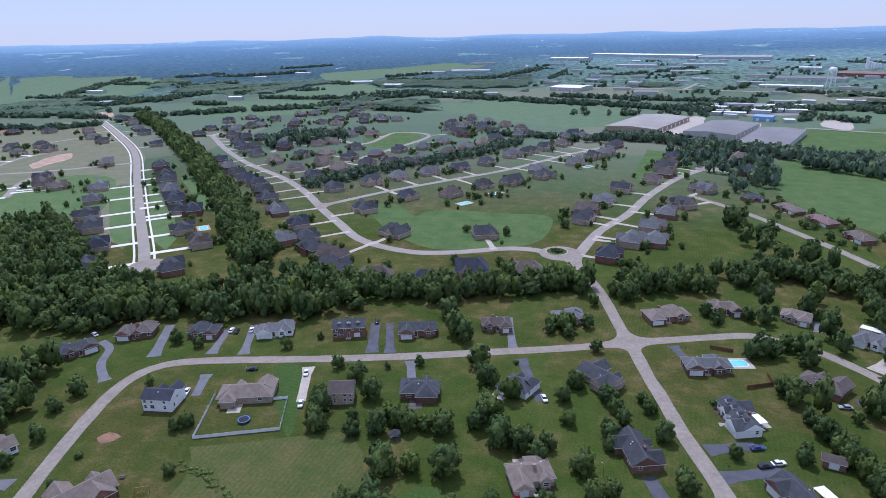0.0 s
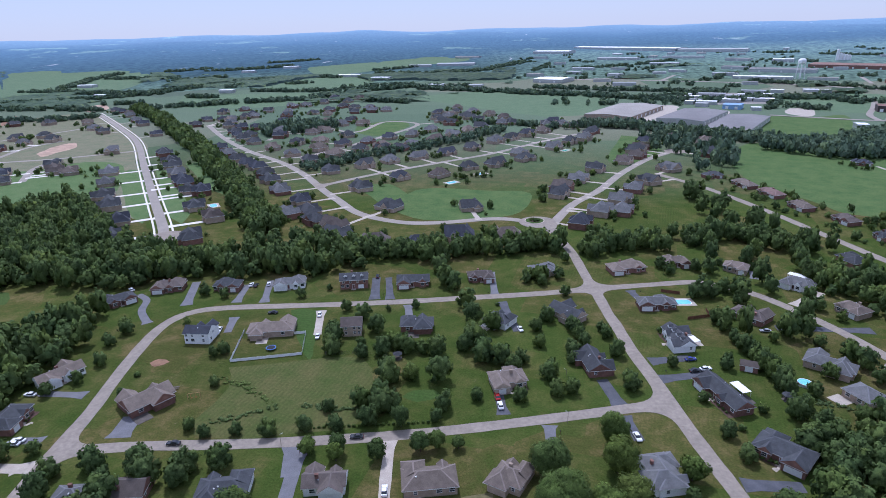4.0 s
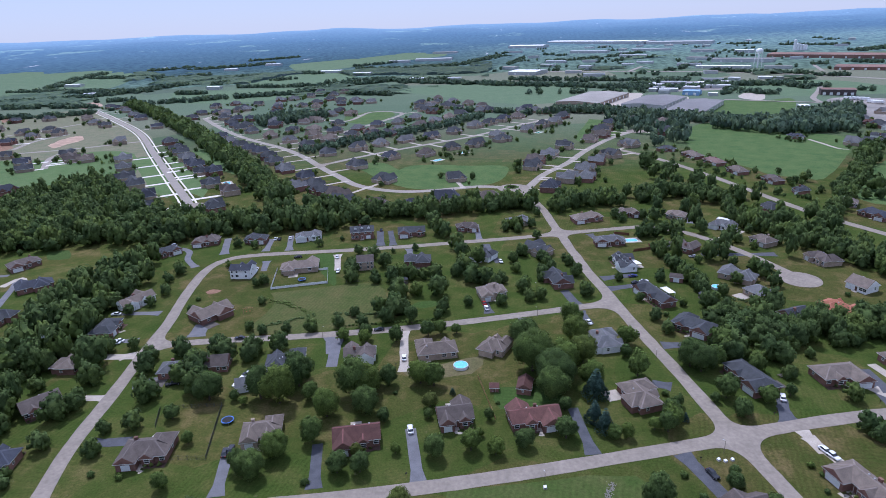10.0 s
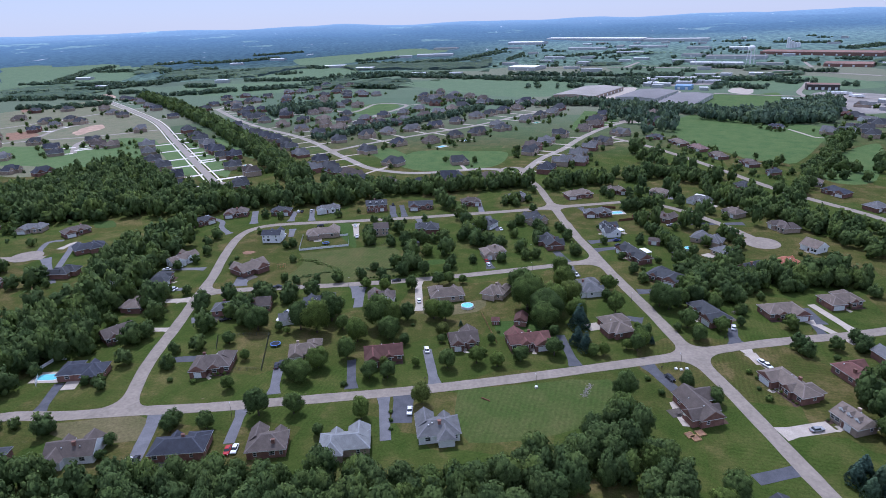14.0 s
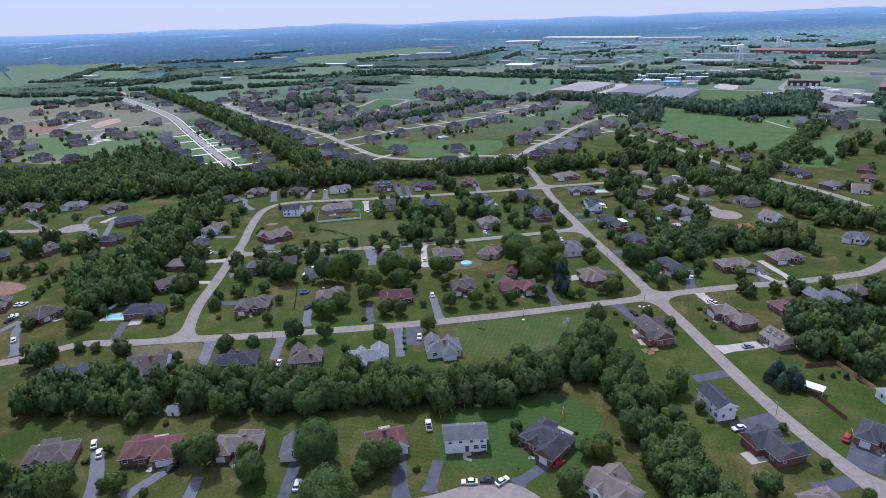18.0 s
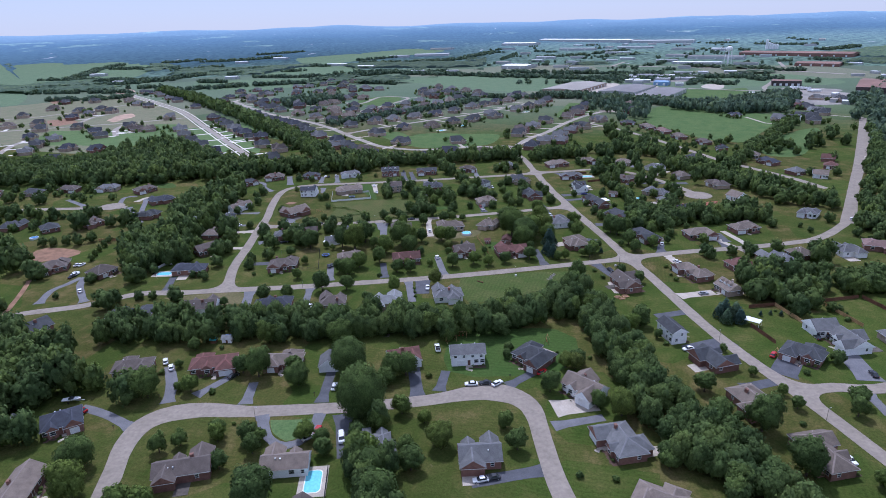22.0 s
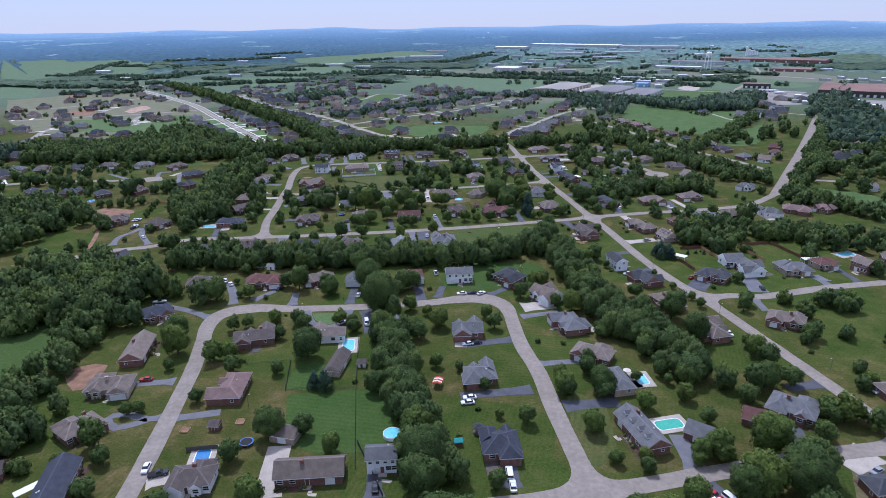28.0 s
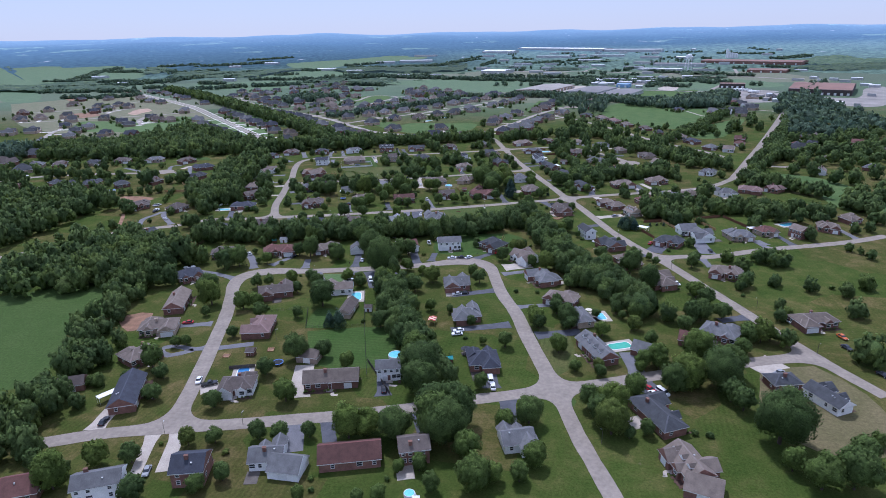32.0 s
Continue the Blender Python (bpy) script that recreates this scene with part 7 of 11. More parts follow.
far_house(-355.4, 987.3, 145, 98)
far_house(-310.0, 887.0, 170, 99)
far_house(-333.2, 1023.9, 85, 100)
far_house(-338.1, 1107.6, 165, 101)
far_house(-259.6, 948.6, 155, 102)
far_house(-228.4, 931.1, 40, 103)
far_house(-198.5, 914.3, 105, 104)
far_house(-282.8, 966.6, 50, 105)
far_house(-293.8, 1041.6, 170, 106)
far_house(-284.3, 1082.4, 80, 107)
far_house(-281.6, 871.7, 20, 108)
far_house(-227.7, 804.1, 75, 109)
far_house(-231.2, 768.7, -39, 110)
driveway(3.8, "c", [(-246.8, 749.4), (-231.2, 768.7)], 310)
far_house(-418.7, 832.5, 125, 111)
far_house(-427.1, 819.3, 125, 112)
driveway(3.8, "c", [(-428.6, 776.6), (-427.1, 819.3)], 312)
far_house(-403.4, 874.4, 40, 113)
far_house(-445.5, 938.3, 170, 114)
far_house(-342.9, 858.7, 20, 115)
far_house(-323.8, 792.9, 84, 116)
far_house(-85.1, 926.4, 10, 117)
far_house(-95.1, 790.8, -25, 118)
driveway(3.8, "c", [(-126.9, 775.6), (-95.1, 790.8)], 318)
far_house(-447.8, 490.1, 120, 119)
driveway(5.4, "n", [(-465.0, 480.1), (-447.8, 490.1)], 319)
far_house(-281.2, 433.1, 124, 122)
driveway(5.4, "n", [(-302.7, 418.6), (-281.2, 433.1)], 322)
far_house(-631.7, 904.3, 132, 123)
driveway(3.8, "c", [(-659.6, 879.2), (-631.7, 904.3)], 323)
far_house(-444.8, 771.8, 125, 124)
driveway(3.8, "c", [(-428.6, 776.6), (-444.8, 771.8)], 324)
far_house(-452.4, 822.3, 125, 125)
far_house(-409.7, 804.4, 125, 126)
driveway(3.8, "c", [(-428.6, 776.6), (-409.7, 804.4)], 326)
far_house(-360.6, 712.8, 125, 127)
driveway(3.8, "c", [(-376.7, 701.6), (-360.6, 712.8)], 327)
far_house(-394.8, 858.2, 135, 128)
far_house(-284.6, 674.6, 84, 129)
driveway(3.8, "c", [(-290.7, 675.3), (-284.6, 674.6)], 329)
far_house(-221.6, 640.7, -115, 130)
driveway(3.8, "c", [(-182.6, 622.6), (-221.6, 640.7)], 330)
far_house(-135.4, 591.9, -115, 131)
far_house(-245.4, 894.0, 105, 132)
far_house(-219.4, 905.5, 92, 133)
far_house(-292.6, 916.0, 150, 134)
far_house(-332.3, 1092.5, 75, 135)
far_house(-250.1, 700.1, 84, 136)
driveway(3.8, "c", [(-287.5, 704.1), (-250.1, 700.1)], 336)
far_house(-354.6, 896.9, 70, 137)
far_house(-464.9, 899.8, 70, 138)
far_house(-363.8, 741.0, 125, 139)
driveway(3.8, "c", [(-391.0, 722.2), (-363.8, 741.0)], 339)
far_house(-343.5, 741.0, 125, 140)
far_house(-258.3, 786.5, -39, 141)
driveway(3.8, "c", [(-271.9, 769.7), (-258.3, 786.5)], 341)
far_house(-203.1, 770.4, 75, 142)
driveway(3.8, "c", [(-186.0, 765.8), (-203.1, 770.4)], 342)
far_house(-120.1, 592.3, 155, 143)
far_house(-329.2, 686.6, 129, 144)
driveway(3.8, "c", [(-352.7, 667.6), (-329.2, 686.6)], 344)
far_house(-13.9, 515.0, 42, 145)
far_house(-58.9, 816.9, 155, 146)
far_house(-11.6, 816.3, 100, 147)
far_house(-104.4, 817.5, -25, 148)
far_house(-82.9, 889.7, 70, 149)
far_house(-57.7, 877.4, 28, 150)
far_house(-16.9, 633.8, 51, 151)
driveway(3.8, "c", [(11.9, 610.8), (-16.9, 633.8)], 351)
far_house(0.6, 655.3, 51, 152)
driveway(3.8, "c", [(29.2, 632.4), (0.6, 655.3)], 352)
far_house(19.1, 678.0, 48, 153)
driveway(3.8, "c", [(46.5, 652.9), (19.1, 678.0)], 353)
far_house(38.7, 702.0, 48, 154)
driveway(3.8, "c", [(67.4, 675.7), (38.7, 702.0)], 354)
far_house(53.6, 769.1, 15, 155)
far_house(66.0, 754.7, 50, 156)
far_house(80.2, 740.9, 48, 157)
far_house(95.4, 690.4, 48, 158)
driveway(3.8, "c", [(79.2, 688.6), (95.4, 690.4)], 358)
far_house(82.0, 645.9, 48, 159)
driveway(3.8, "c", [(59.2, 666.8), (82.0, 645.9)], 359)
far_house(64.8, 625.3, 48, 160)
driveway(3.8, "c", [(41.1, 647.0), (64.8, 625.3)], 360)
far_house(45.9, 596.6, 51, 161)
driveway(3.8, "c", [(18.3, 618.7), (45.9, 596.6)], 361)
far_house(9.2, 561.2, 51, 162)
driveway(3.8, "c", [(-13.3, 579.2), (9.2, 561.2)], 362)
far_house(13.8, 537.8, 42, 163)
far_house(145.6, 627.0, 50, 164)
far_house(132.5, 590.0, 50, 165)
driveway(3.8, "c", [(155.5, 570.7), (132.5, 590.0)], 365)
far_house(122.4, 549.2, 60, 166)
driveway(3.8, "c", [(131.9, 542.7), (122.4, 549.2)], 366)
far_house(173.3, 637.4, 50, 167)
far_house(105.5, 526.7, 60, 168)
driveway(3.8, "c", [(118.4, 519.3), (105.5, 526.7)], 368)
far_house(75.7, 492.3, 66, 169)
driveway(3.8, "c", [(96.7, 481.8), (75.7, 492.3)], 369)
far_house(56.9, 456.2, 66, 170)
driveway(3.8, "c", [(80.2, 445.6), (56.9, 456.2)], 370)
far_house(40.3, 424.5, 59, 171)
driveway(3.8, "c", [(62.7, 411.2), (40.3, 424.5)], 371)
far_house(96.6, 423.0, 66, 172)
driveway(3.8, "c", [(74.5, 433.0), (96.6, 423.0)], 372)
far_house(80.7, 391.4, 59, 173)
driveway(3.8, "c", [(58.7, 404.4), (80.7, 391.4)], 373)
far_house(113.7, 448.6, -60, 174)
driveway(3.8, "c", [(137.6, 462.2), (113.7, 448.6)], 374)
far_house(62.7, 359.8, 70, 175)
driveway(3.8, "c", [(40.7, 368.0), (62.7, 359.8)], 375)
far_house(77.2, 360.8, 70, 176)
driveway(3.8, "c", [(42.7, 373.6), (77.2, 360.8)], 376)
far_house(140.2, 495.2, -60, 177)
driveway(3.8, "c", [(127.2, 480.5), (140.2, 495.2)], 377)
far_house(204.2, 609.6, 50, 178)
far_house(191.7, 559.2, 50, 179)
driveway(3.8, "c", [(164.8, 581.8), (191.7, 559.2)], 379)
far_house(46.1, 332.1, 70, 180)
driveway(3.8, "c", [(29.7, 338.2), (46.1, 332.1)], 380)
far_house(45.9, 754.7, 95, 181)
far_house(-90.9, 834.4, 90, 182)
far_house(0.7, 769.3, 110, 183)
far_house(-13.3, 769.4, 80, 184)
far_house(321.3, 209.6, 58, 185)
driveway(3.8, "c", [(295.7, 225.5), (321.3, 209.6)], 385)
far_house(364.3, 257.1, 59, 186)
driveway(3.8, "c", [(328.5, 278.6), (364.3, 257.1)], 386)
far_house(336.0, 215.1, 58, 187)
driveway(3.8, "c", [(302.3, 236.0), (336.0, 215.1)], 387)
far_house(425.4, 615.0, 80, 188)
far_house(419.2, 568.8, 122, 189)
far_house(346.6, 478.7, 130, 190)
far_house(497.5, 631.5, 120, 191)
far_house(207.7, 628.0, 75, 192)
far_house(125.2, 574.8, 50, 193)
driveway(3.8, "c", [(144.9, 558.2), (125.2, 574.8)], 393)
far_house(38.3, 407.1, 59, 194)
driveway(3.8, "c", [(54.6, 397.4), (38.3, 407.1)], 394)
far_house(478.9, 660.8, 135, 195)
far_house(416.1, 519.4, 60, 196)
driveway(3.8, "c", [(447.1, 488.9), (416.1, 519.4)], 396)
far_house(374.4, 458.0, 60, 197)
far_house(388.0, 492.7, 60, 198)
far_house(-691.0, 617.0, 22, 200)
driveway(5.4, "n", [(-690.4, 615.6), (-691.0, 617.0)], 400)
far_house(-701.2, 700.0, 20, 202)
far_house(-597.6, 633.3, 74, 206)
driveway(5.4, "n", [(-573.0, 626.3), (-597.6, 633.3)], 406)
far_house(-574.8, 654.7, 74, 208)
driveway(5.4, "n", [(-565.6, 652.1), (-574.8, 654.7)], 408)
far_house(-596.2, 590.2, 103, 209)
driveway(5.4, "n", [(-572.7, 595.5), (-596.2, 590.2)], 409)
far_house(-636.2, 516.4, 24, 210)
driveway(5.4, "n", [(-626.0, 493.7), (-636.2, 516.4)], 410)
far_house(-606.5, 532.8, 22, 211)
driveway(5.4, "n", [(-596.3, 507.0), (-606.5, 532.8)], 411)
far_house(-571.3, 487.8, 22, 212)
driveway(5.4, "n", [(-581.3, 513.0), (-571.3, 487.8)], 412)
far_house(-530.8, 502.7, 22, 213)
driveway(5.4, "n", [(-541.1, 528.9), (-530.8, 502.7)], 413)
far_house(-484.7, 468.0, 120, 214)
driveway(5.4, "n", [(-464.7, 479.5), (-484.7, 468.0)], 414)
far_house(-458.6, 436.8, 120, 215)
driveway(5.4, "n", [(-444.6, 444.9), (-458.6, 436.8)], 415)
far_house(-421.4, 477.9, 120, 216)
driveway(5.4, "n", [(-453.1, 459.5), (-421.4, 477.9)], 416)
far_house(-544.5, 432.9, 105, 217)
driveway(5.4, "n", [(-540.7, 414.5), (-544.5, 432.9)], 417)
far_house(-503.3, 417.2, 105, 218)
driveway(5.4, "n", [(-538.8, 407.6), (-503.3, 417.2)], 418)
far_house(-496.4, 377.6, 115, 219)
driveway(5.4, "n", [(-523.9, 365.0), (-496.4, 377.6)], 419)
far_house(-481.2, 341.5, 115, 220)
driveway(5.4, "n", [(-507.6, 329.5), (-481.2, 341.5)], 420)
far_house(-446.2, 357.9, 80, 221)
far_house(-409.1, 351.0, 55, 222)
far_house(-705.6, 576.2, 22, 223)
driveway(5.4, "n", [(-717.2, 604.6), (-705.6, 576.2)], 423)
far_house(-653.6, 499.9, 24, 224)
driveway(5.4, "n", [(-646.5, 484.5), (-653.6, 499.9)], 424)
far_house(-421.9, 297.8, 5, 225)
far_house(-559.0, 385.9, 105, 226)
driveway(5.4, "n", [(-534.7, 392.5), (-559.0, 385.9)], 426)
far_house(-475.5, 274.9, 115, 227)
far_house(-131.1, 331.4, 140, 900)
far_house(-108.2, 302.9, 150, 901)
far_house(-81.1, 290.5, 190, 902)
far_house(-54.3, 287.9, 185, 903)
far_house(-30.0, 302.5, 185, 904)
far_house(-0.6, 306.4, 190, 905)
far_house(-157.1, 344.2, 130, 906)

# ---------------------------------------------------------------- parked vehicles
car(-126.5, 177.3, -78, "w")
car(-126.3, 173.7, -78, "w")
car(-108.8, 195.3, -170, "d")
car(-86.0, 194.6, -77, "w")
car(-80.7, 174.0, -77, "w")
car(-132.5, 226.4, 98, "w")
car(-129.8, 225.9, 98, "d")
car(-123.6, 227.7, 105, "w")
car(-174.1, 123.2, -178, "w")
car(-158.4, 96.3, -175, "w")
car(-105.6, 100.8, -174, "d")
car(6.2, 186.2, -76, "w")
car(-2.5, 134.6, 100, "r")
car(-1.3, 129.2, 100, "w")
car(71.7, 165.3, 14, "n")
car(71.2, 157.1, 15, "d")
car(75.4, 158.6, 15, "w")
car(109.0, 191.0, 179, "g")
car(42.3, 115.5, -79, "w")
car(-68.6, 241.2, 100, "d")
car(-193.2, 217.0, 144, "w")
car(-117.6, 66.2, 27, "t")
car(-88.3, 74.1, -174, "w")
car(-33.4, 85.5, 98, "w")
car(-80.5, 30.1, 102, "d")
car(-25.6, 41.3, 102, "w")
car(99.5, 32.2, -72, "w")
car(98.2, 61.1, 71, "w")
car(-47.2, 108.7, -172, "d")
car(-81.1, -19.6, -83, "r")
car(-79.1, -18.9, -83, "w")
car(-109.2, -26.0, -78, "w")
car(-27.6, 1.8, -86, "w")
car(62.6, 23.5, -70, "d")
car(98.9, -4.3, 14, "g")
car(98.5, 34.2, -72, "w")
car(-157.9, 98.2, -175, "w")
car(-107.3, -25.1, -78, "d")
car(-81.9, 28.6, 102, "d")
car(-122.2, -67.0, 120, "w")
car(-117.9, -71.2, 120, "w")
car(-91.9, -76.2, 57, "d")
car(-53.2, -82.4, 93, "w")
car(-44.5, -110.0, -75, "v")
car(-41.1, -116.3, -75, "g")
car(-55.0, -109.8, 44, "w")
car(-53.0, -106.4, 86, "r")
car(-135.6, -98.0, 161, "r")
car(-5.3, -79.6, -175, "w")
car(-0.4, -78.8, -175, "d")
car(3.7, -79.0, 42, "w")
car(19.8, -71.4, 42, "r")
car(76.6, -54.0, -158, "w")
car(106.2, -57.9, 54, "r")
car(-221.4, 30.6, 77, "w")
car(-215.0, 18.9, 77, "w")
car(-18.8, -55.2, 100, "t")
car(-198.2, -2.8, 127, "w")
car(128.8, -44.3, 85, "d")
car(135.1, -48.2, 85, "r")
car(-92.2, -200.4, -79, "w")
car(-87.5, -202.6, 24, "t")
car(-115.8, -155.4, -171, "r")
car(-0.8, -162.8, -169, "w")
car(-1.4, -165.7, -169, "w")
car(10.6, -199.0, 93, "v")
car(11.3, -203.8, 93, "w")
car(-1.9, -126.6, -165, "w")
car(-25.9, -205.6, 99, "d")
car(102.1, -115.4, -80, "w")
car(134.5, -154.1, -79, "w")
car(-116.9, -181.7, -40, "w")
car(1.4, -125.6, -165, "d")
car(-112.8, -224.4, 91, "d")
car(-87.4, -247.0, -79, "g")
car(64.4, -208.0, -62, "w")
car(67.5, -207.0, -62, "v")
car(148.1, -168.4, -79, "o")
car(63.9, -205.0, -62, "r")
car(111.5, -194.4, -152, "g")
car(16.9, -226.0, -93, "d")
car(144.9, -176.8, -76, "d")
car(146.1, -195.7, -74, "d")
car(-219.1, 30.9, 77, "w")
car(-213.8, 17.4, 77, "w")
car(-213.8, 14.6, 77, "d")
car(133.1, -43.2, 85, "d")
car(135.7, -44.9, 85, "r")
car(222.6, 103.5, 59, "w")
car(134.6, -70.5, 85, "d")

# ---------------------------------------------------------------- yard trees
tree(90.8, 198.2, 3.1, 1)
tree(94.2, 173.4, 3.4, 1)
tree(95.4, 166.8, 3.3, 1)
tree(96.0, 160.0, 3.4, 1)
tree(97.4, 154.8, 3.4, 1)
tree(98.3, 149.0, 3.5, 1)
tree(99.3, 144.3, 3.5, 1)
tree(-115.6, 68.6, 4.2)
tree(-101.9, 64.3, 3.6)
tree(-89.3, -73.6, 3.7)
tree(-69.9, -73.9, 3.5)
tree(-141.4, 139.0, 1.5)
tree(-94.8, 89.5, 4.1)
tree(-94.8, 185.2, 1.3, 1)
tree(-117.4, 81.9, 3.0)
tree(-4.4, 210.2, 1.3)
tree(65.0, 189.0, 1.5)
tree(76.5, 122.4, 1.5)
tree(-13.9, 106.1, 2.4)
tree(-90.1, 56.9, 2.0)
tree(-85.8, 54.2, 1.8)
tree(-63.0, 58.3, 3.1)
tree(-57.0, 55.1, 2.4)
tree(-40.8, 67.1, 2.5)
tree(-33.4, 61.6, 1.0)
tree(-35.1, 46.2, 2.3)
tree(-95.9, 33.3, 2.2)
tree(-28.8, 30.4, 1.7)
tree(-40.2, 27.8, 2.1)
tree(-74.9, 21.6, 2.8)
tree(-20.4, 54.3, 2.9)
tree(-16.8, 29.2, 3.7)
tree(-20.4, 48.1, 1.7)
tree(23.3, 68.0, 7.4)
tree(21.3, 60.5, 6.0)
tree(33.0, 81.8, 1.3)
tree(38.4, 109.2, 1.4)
tree(37.0, 115.7, 3.2)
tree(36.0, 60.8, 4.9, 1)
tree(35.8, 67.2, 4.4)
tree(58.2, 49.6, 3.0)
tree(62.7, 56.6, 1.8)
tree(62.4, 48.2, 1.4, 1)
tree(60.2, 62.6, 1.5)
tree(10.5, 34.4, 3.2)
tree(1.7, 30.5, 2.9)
tree(-5.9, 32.4, 3.2)
tree(-0.4, 47.7, 1.7)
tree(24.7, 53.2, 2.3)
tree(2.6, 56.3, 0.9)
tree(-3.3, 39.0, 1.6)
tree(-13.1, 61.7, 1.2, 1)
tree(73.5, 109.8, 2.2)
tree(162.0, 142.1, 1.5)
tree(105.9, 74.0, 2.8)
tree(101.6, 63.2, 2.0)
tree(92.3, 58.5, 3.2)
tree(81.1, 50.9, 3.1)
tree(80.0, 61.5, 3.9)
tree(76.0, 87.9, 2.8)
tree(120.4, 60.8, 3.4)
tree(-141.5, 12.2, 2.6)
tree(-118.5, 17.7, 1.4)
tree(-109.1, 16.9, 1.3)
tree(-94.4, 13.5, 2.6)
tree(-104.1, -7.1, 3.1)
tree(-53.3, 16.7, 1.5)
tree(-119.5, -17.8, 2.2)
tree(-118.7, -24.3, 1.8)
tree(-55.1, -11.1, 2.0)
tree(-33.8, 1.3, 0.9)
tree(-33.1, -3.2, 0.9)
tree(-32.4, -7.5, 0.9)
tree(-82.2, -25.5, 2.2)
tree(54.6, 22.6, 1.3)
tree(67.4, 20.0, 1.9)
tree(57.2, 14.0, 1.5)
tree(91.2, 27.8, 1.3)
tree(90.6, 17.6, 1.0)
tree(91.2, 11.1, 1.5)
tree(51.7, 43.6, 2.4)
tree(38.5, 39.1, 2.6)
tree(126.7, 37.8, 1.5)
tree(82.1, 53.5, 2.6)
tree(75.4, 59.0, 1.7)
tree(68.3, 22.8, 1.7)
tree(92.7, 24.0, 1.2)
tree(135.4, 23.1, 3.9)
tree(137.9, 8.1, 3.8)
tree(82.4, -55.0, 1.3)
tree(89.1, -55.0, 1.6)
tree(119.7, -24.3, 1.0, 1)
tree(123.6, -25.2, 1.1, 1)
tree(115.2, -25.4, 1.0, 1)
tree(8.8, -55.5, 1.4)
tree(27.0, -57.1, 0.8)
tree(34.3, -62.8, 1.8)
tree(38.5, -61.4, 1.2)
tree(69.5, -50.2, 1.3)
tree(67.7, -45.2, 1.7)
tree(-104.4, -56.4, 1.1)
tree(-115.1, -70.2, 1.7)
tree(-108.1, -85.1, 1.8)
tree(-95.3, -86.5, 1.5)
tree(-146.7, -87.3, 7.2, 1)
tree(-138.9, -84.9, 4.3, 1)
tree(-34.9, -80.1, 3.6)
tree(-20.8, -74.7, 1.4)
tree(-83.9, -109.1, 2.9)
tree(-98.4, -117.6, 2.9)
tree(-80.9, -103.5, 0.9)
tree(-69.9, -117.2, 2.7)
tree(-50.2, -111.9, 2.7)
tree(-77.2, -124.0, 2.7)
tree(-34.4, -121.5, 4.1)
tree(-119.8, -74.7, 1.4)
tree(51.1, -117.1, 3.0)
tree(93.4, -71.1, 1.6)
tree(73.3, -81.8, 3.8)
tree(98.1, -83.1, 1.8)
tree(99.4, -90.8, 2.3)
tree(97.0, -99.2, 1.2)
tree(83.4, -102.4, 5.4)
tree(78.2, -97.9, 1.8)
tree(112.2, -70.3, 1.4)
tree(126.3, -63.0, 2.9)
tree(119.6, -87.9, 3.4)
tree(150.5, -23.8, 1.0)
tree(129.7, 0.1, 4.4)
tree(134.8, -9.4, 4.3)
tree(-86.6, -149.1, 3.2)
tree(-110.9, -148.1, 2.0)
tree(-133.8, -175.2, 3.3, 1)
tree(-129.7, -203.1, 2.1)
tree(-133.2, -188.2, 3.1)
tree(-108.2, -197.6, 2.1)
tree(-105.4, -210.3, 2.4)
tree(-85.5, -142.0, 1.0)
tree(-41.3, -154.4, 1.2)
tree(-118.0, -199.8, 2.3)
tree(-141.0, -181.3, 3.3)
tree(-81.5, -178.2, 0.9)
tree(-28.4, -138.9, 5.7)
tree(-20.3, -164.8, 5.1)
tree(-23.9, -115.6, 2.7)
tree(-13.3, -143.2, 2.4)
tree(25.4, -124.0, 1.3)
tree(35.1, -125.2, 1.3)
tree(41.0, -146.8, 3.4)
tree(30.6, -149.2, 2.4)
tree(39.7, -168.6, 1.1)
tree(6.5, -141.2, 1.5)
tree(-4.7, -145.6, 1.7)
tree(4.3, -157.5, 2.1)
tree(56.0, -166.9, 3.2)
tree(67.5, -151.8, 1.8)
tree(87.2, -121.6, 5.0)
tree(92.4, -197.4, 6.1)
tree(139.4, -99.5, 4.1)
tree(133.1, -117.8, 3.9)
tree(134.9, -151.0, 2.8)
tree(127.1, -129.2, 1.2)
tree(-3.7, -183.1, 1.2)
tree(1.8, -168.9, 1.1)
tree(8.7, -173.2, 1.6)
tree(-103.1, -244.2, 3.6)
tree(-93.9, -243.0, 3.3)
tree(-129.1, -200.8, 1.7)
tree(-108.5, -195.1, 1.4)
tree(-45.3, -231.1, 2.4)
tree(-68.1, -238.8, 1.3)
tree(-64.8, -249.8, 2.7)
tree(-70.3, -254.3, 2.7)
tree(-85.8, -257.1, 3.8)
tree(-109.9, -253.8, 4.7)
tree(-119.6, -246.3, 3.1)
tree(-16.7, -246.0, 1.8)
tree(-10.9, -245.2, 2.5)
tree(-40.4, -249.3, 1.0)
tree(-39.4, -253.6, 1.0)
tree(-19.5, -249.0, 1.0)
tree(-21.1, -256.2, 2.4)
tree(-26.4, -257.2, 2.0)
tree(-110.6, -248.6, 2.4)
tree(-89.2, -235.1, 0.9)
tree(-42.0, -256.8, 2.0)
tree(-7.3, -253.2, 2.5)
tree(21.1, -242.8, 3.6)
tree(50.7, -230.5, 2.0)
tree(56.1, -228.9, 2.3)
tree(91.2, -244.2, 3.4)
tree(70.3, -228.6, 1.4)
tree(74.5, -229.5, 1.4)
tree(95.3, -251.1, 5.1)
tree(103.6, -251.0, 5.8)
tree(112.5, -240.3, 4.3)
tree(121.1, -233.0, 2.5)
tree(131.4, -153.5, 3.0)
tree(145.1, -116.7, 1.5)
tree(170.3, -121.4, 1.5)
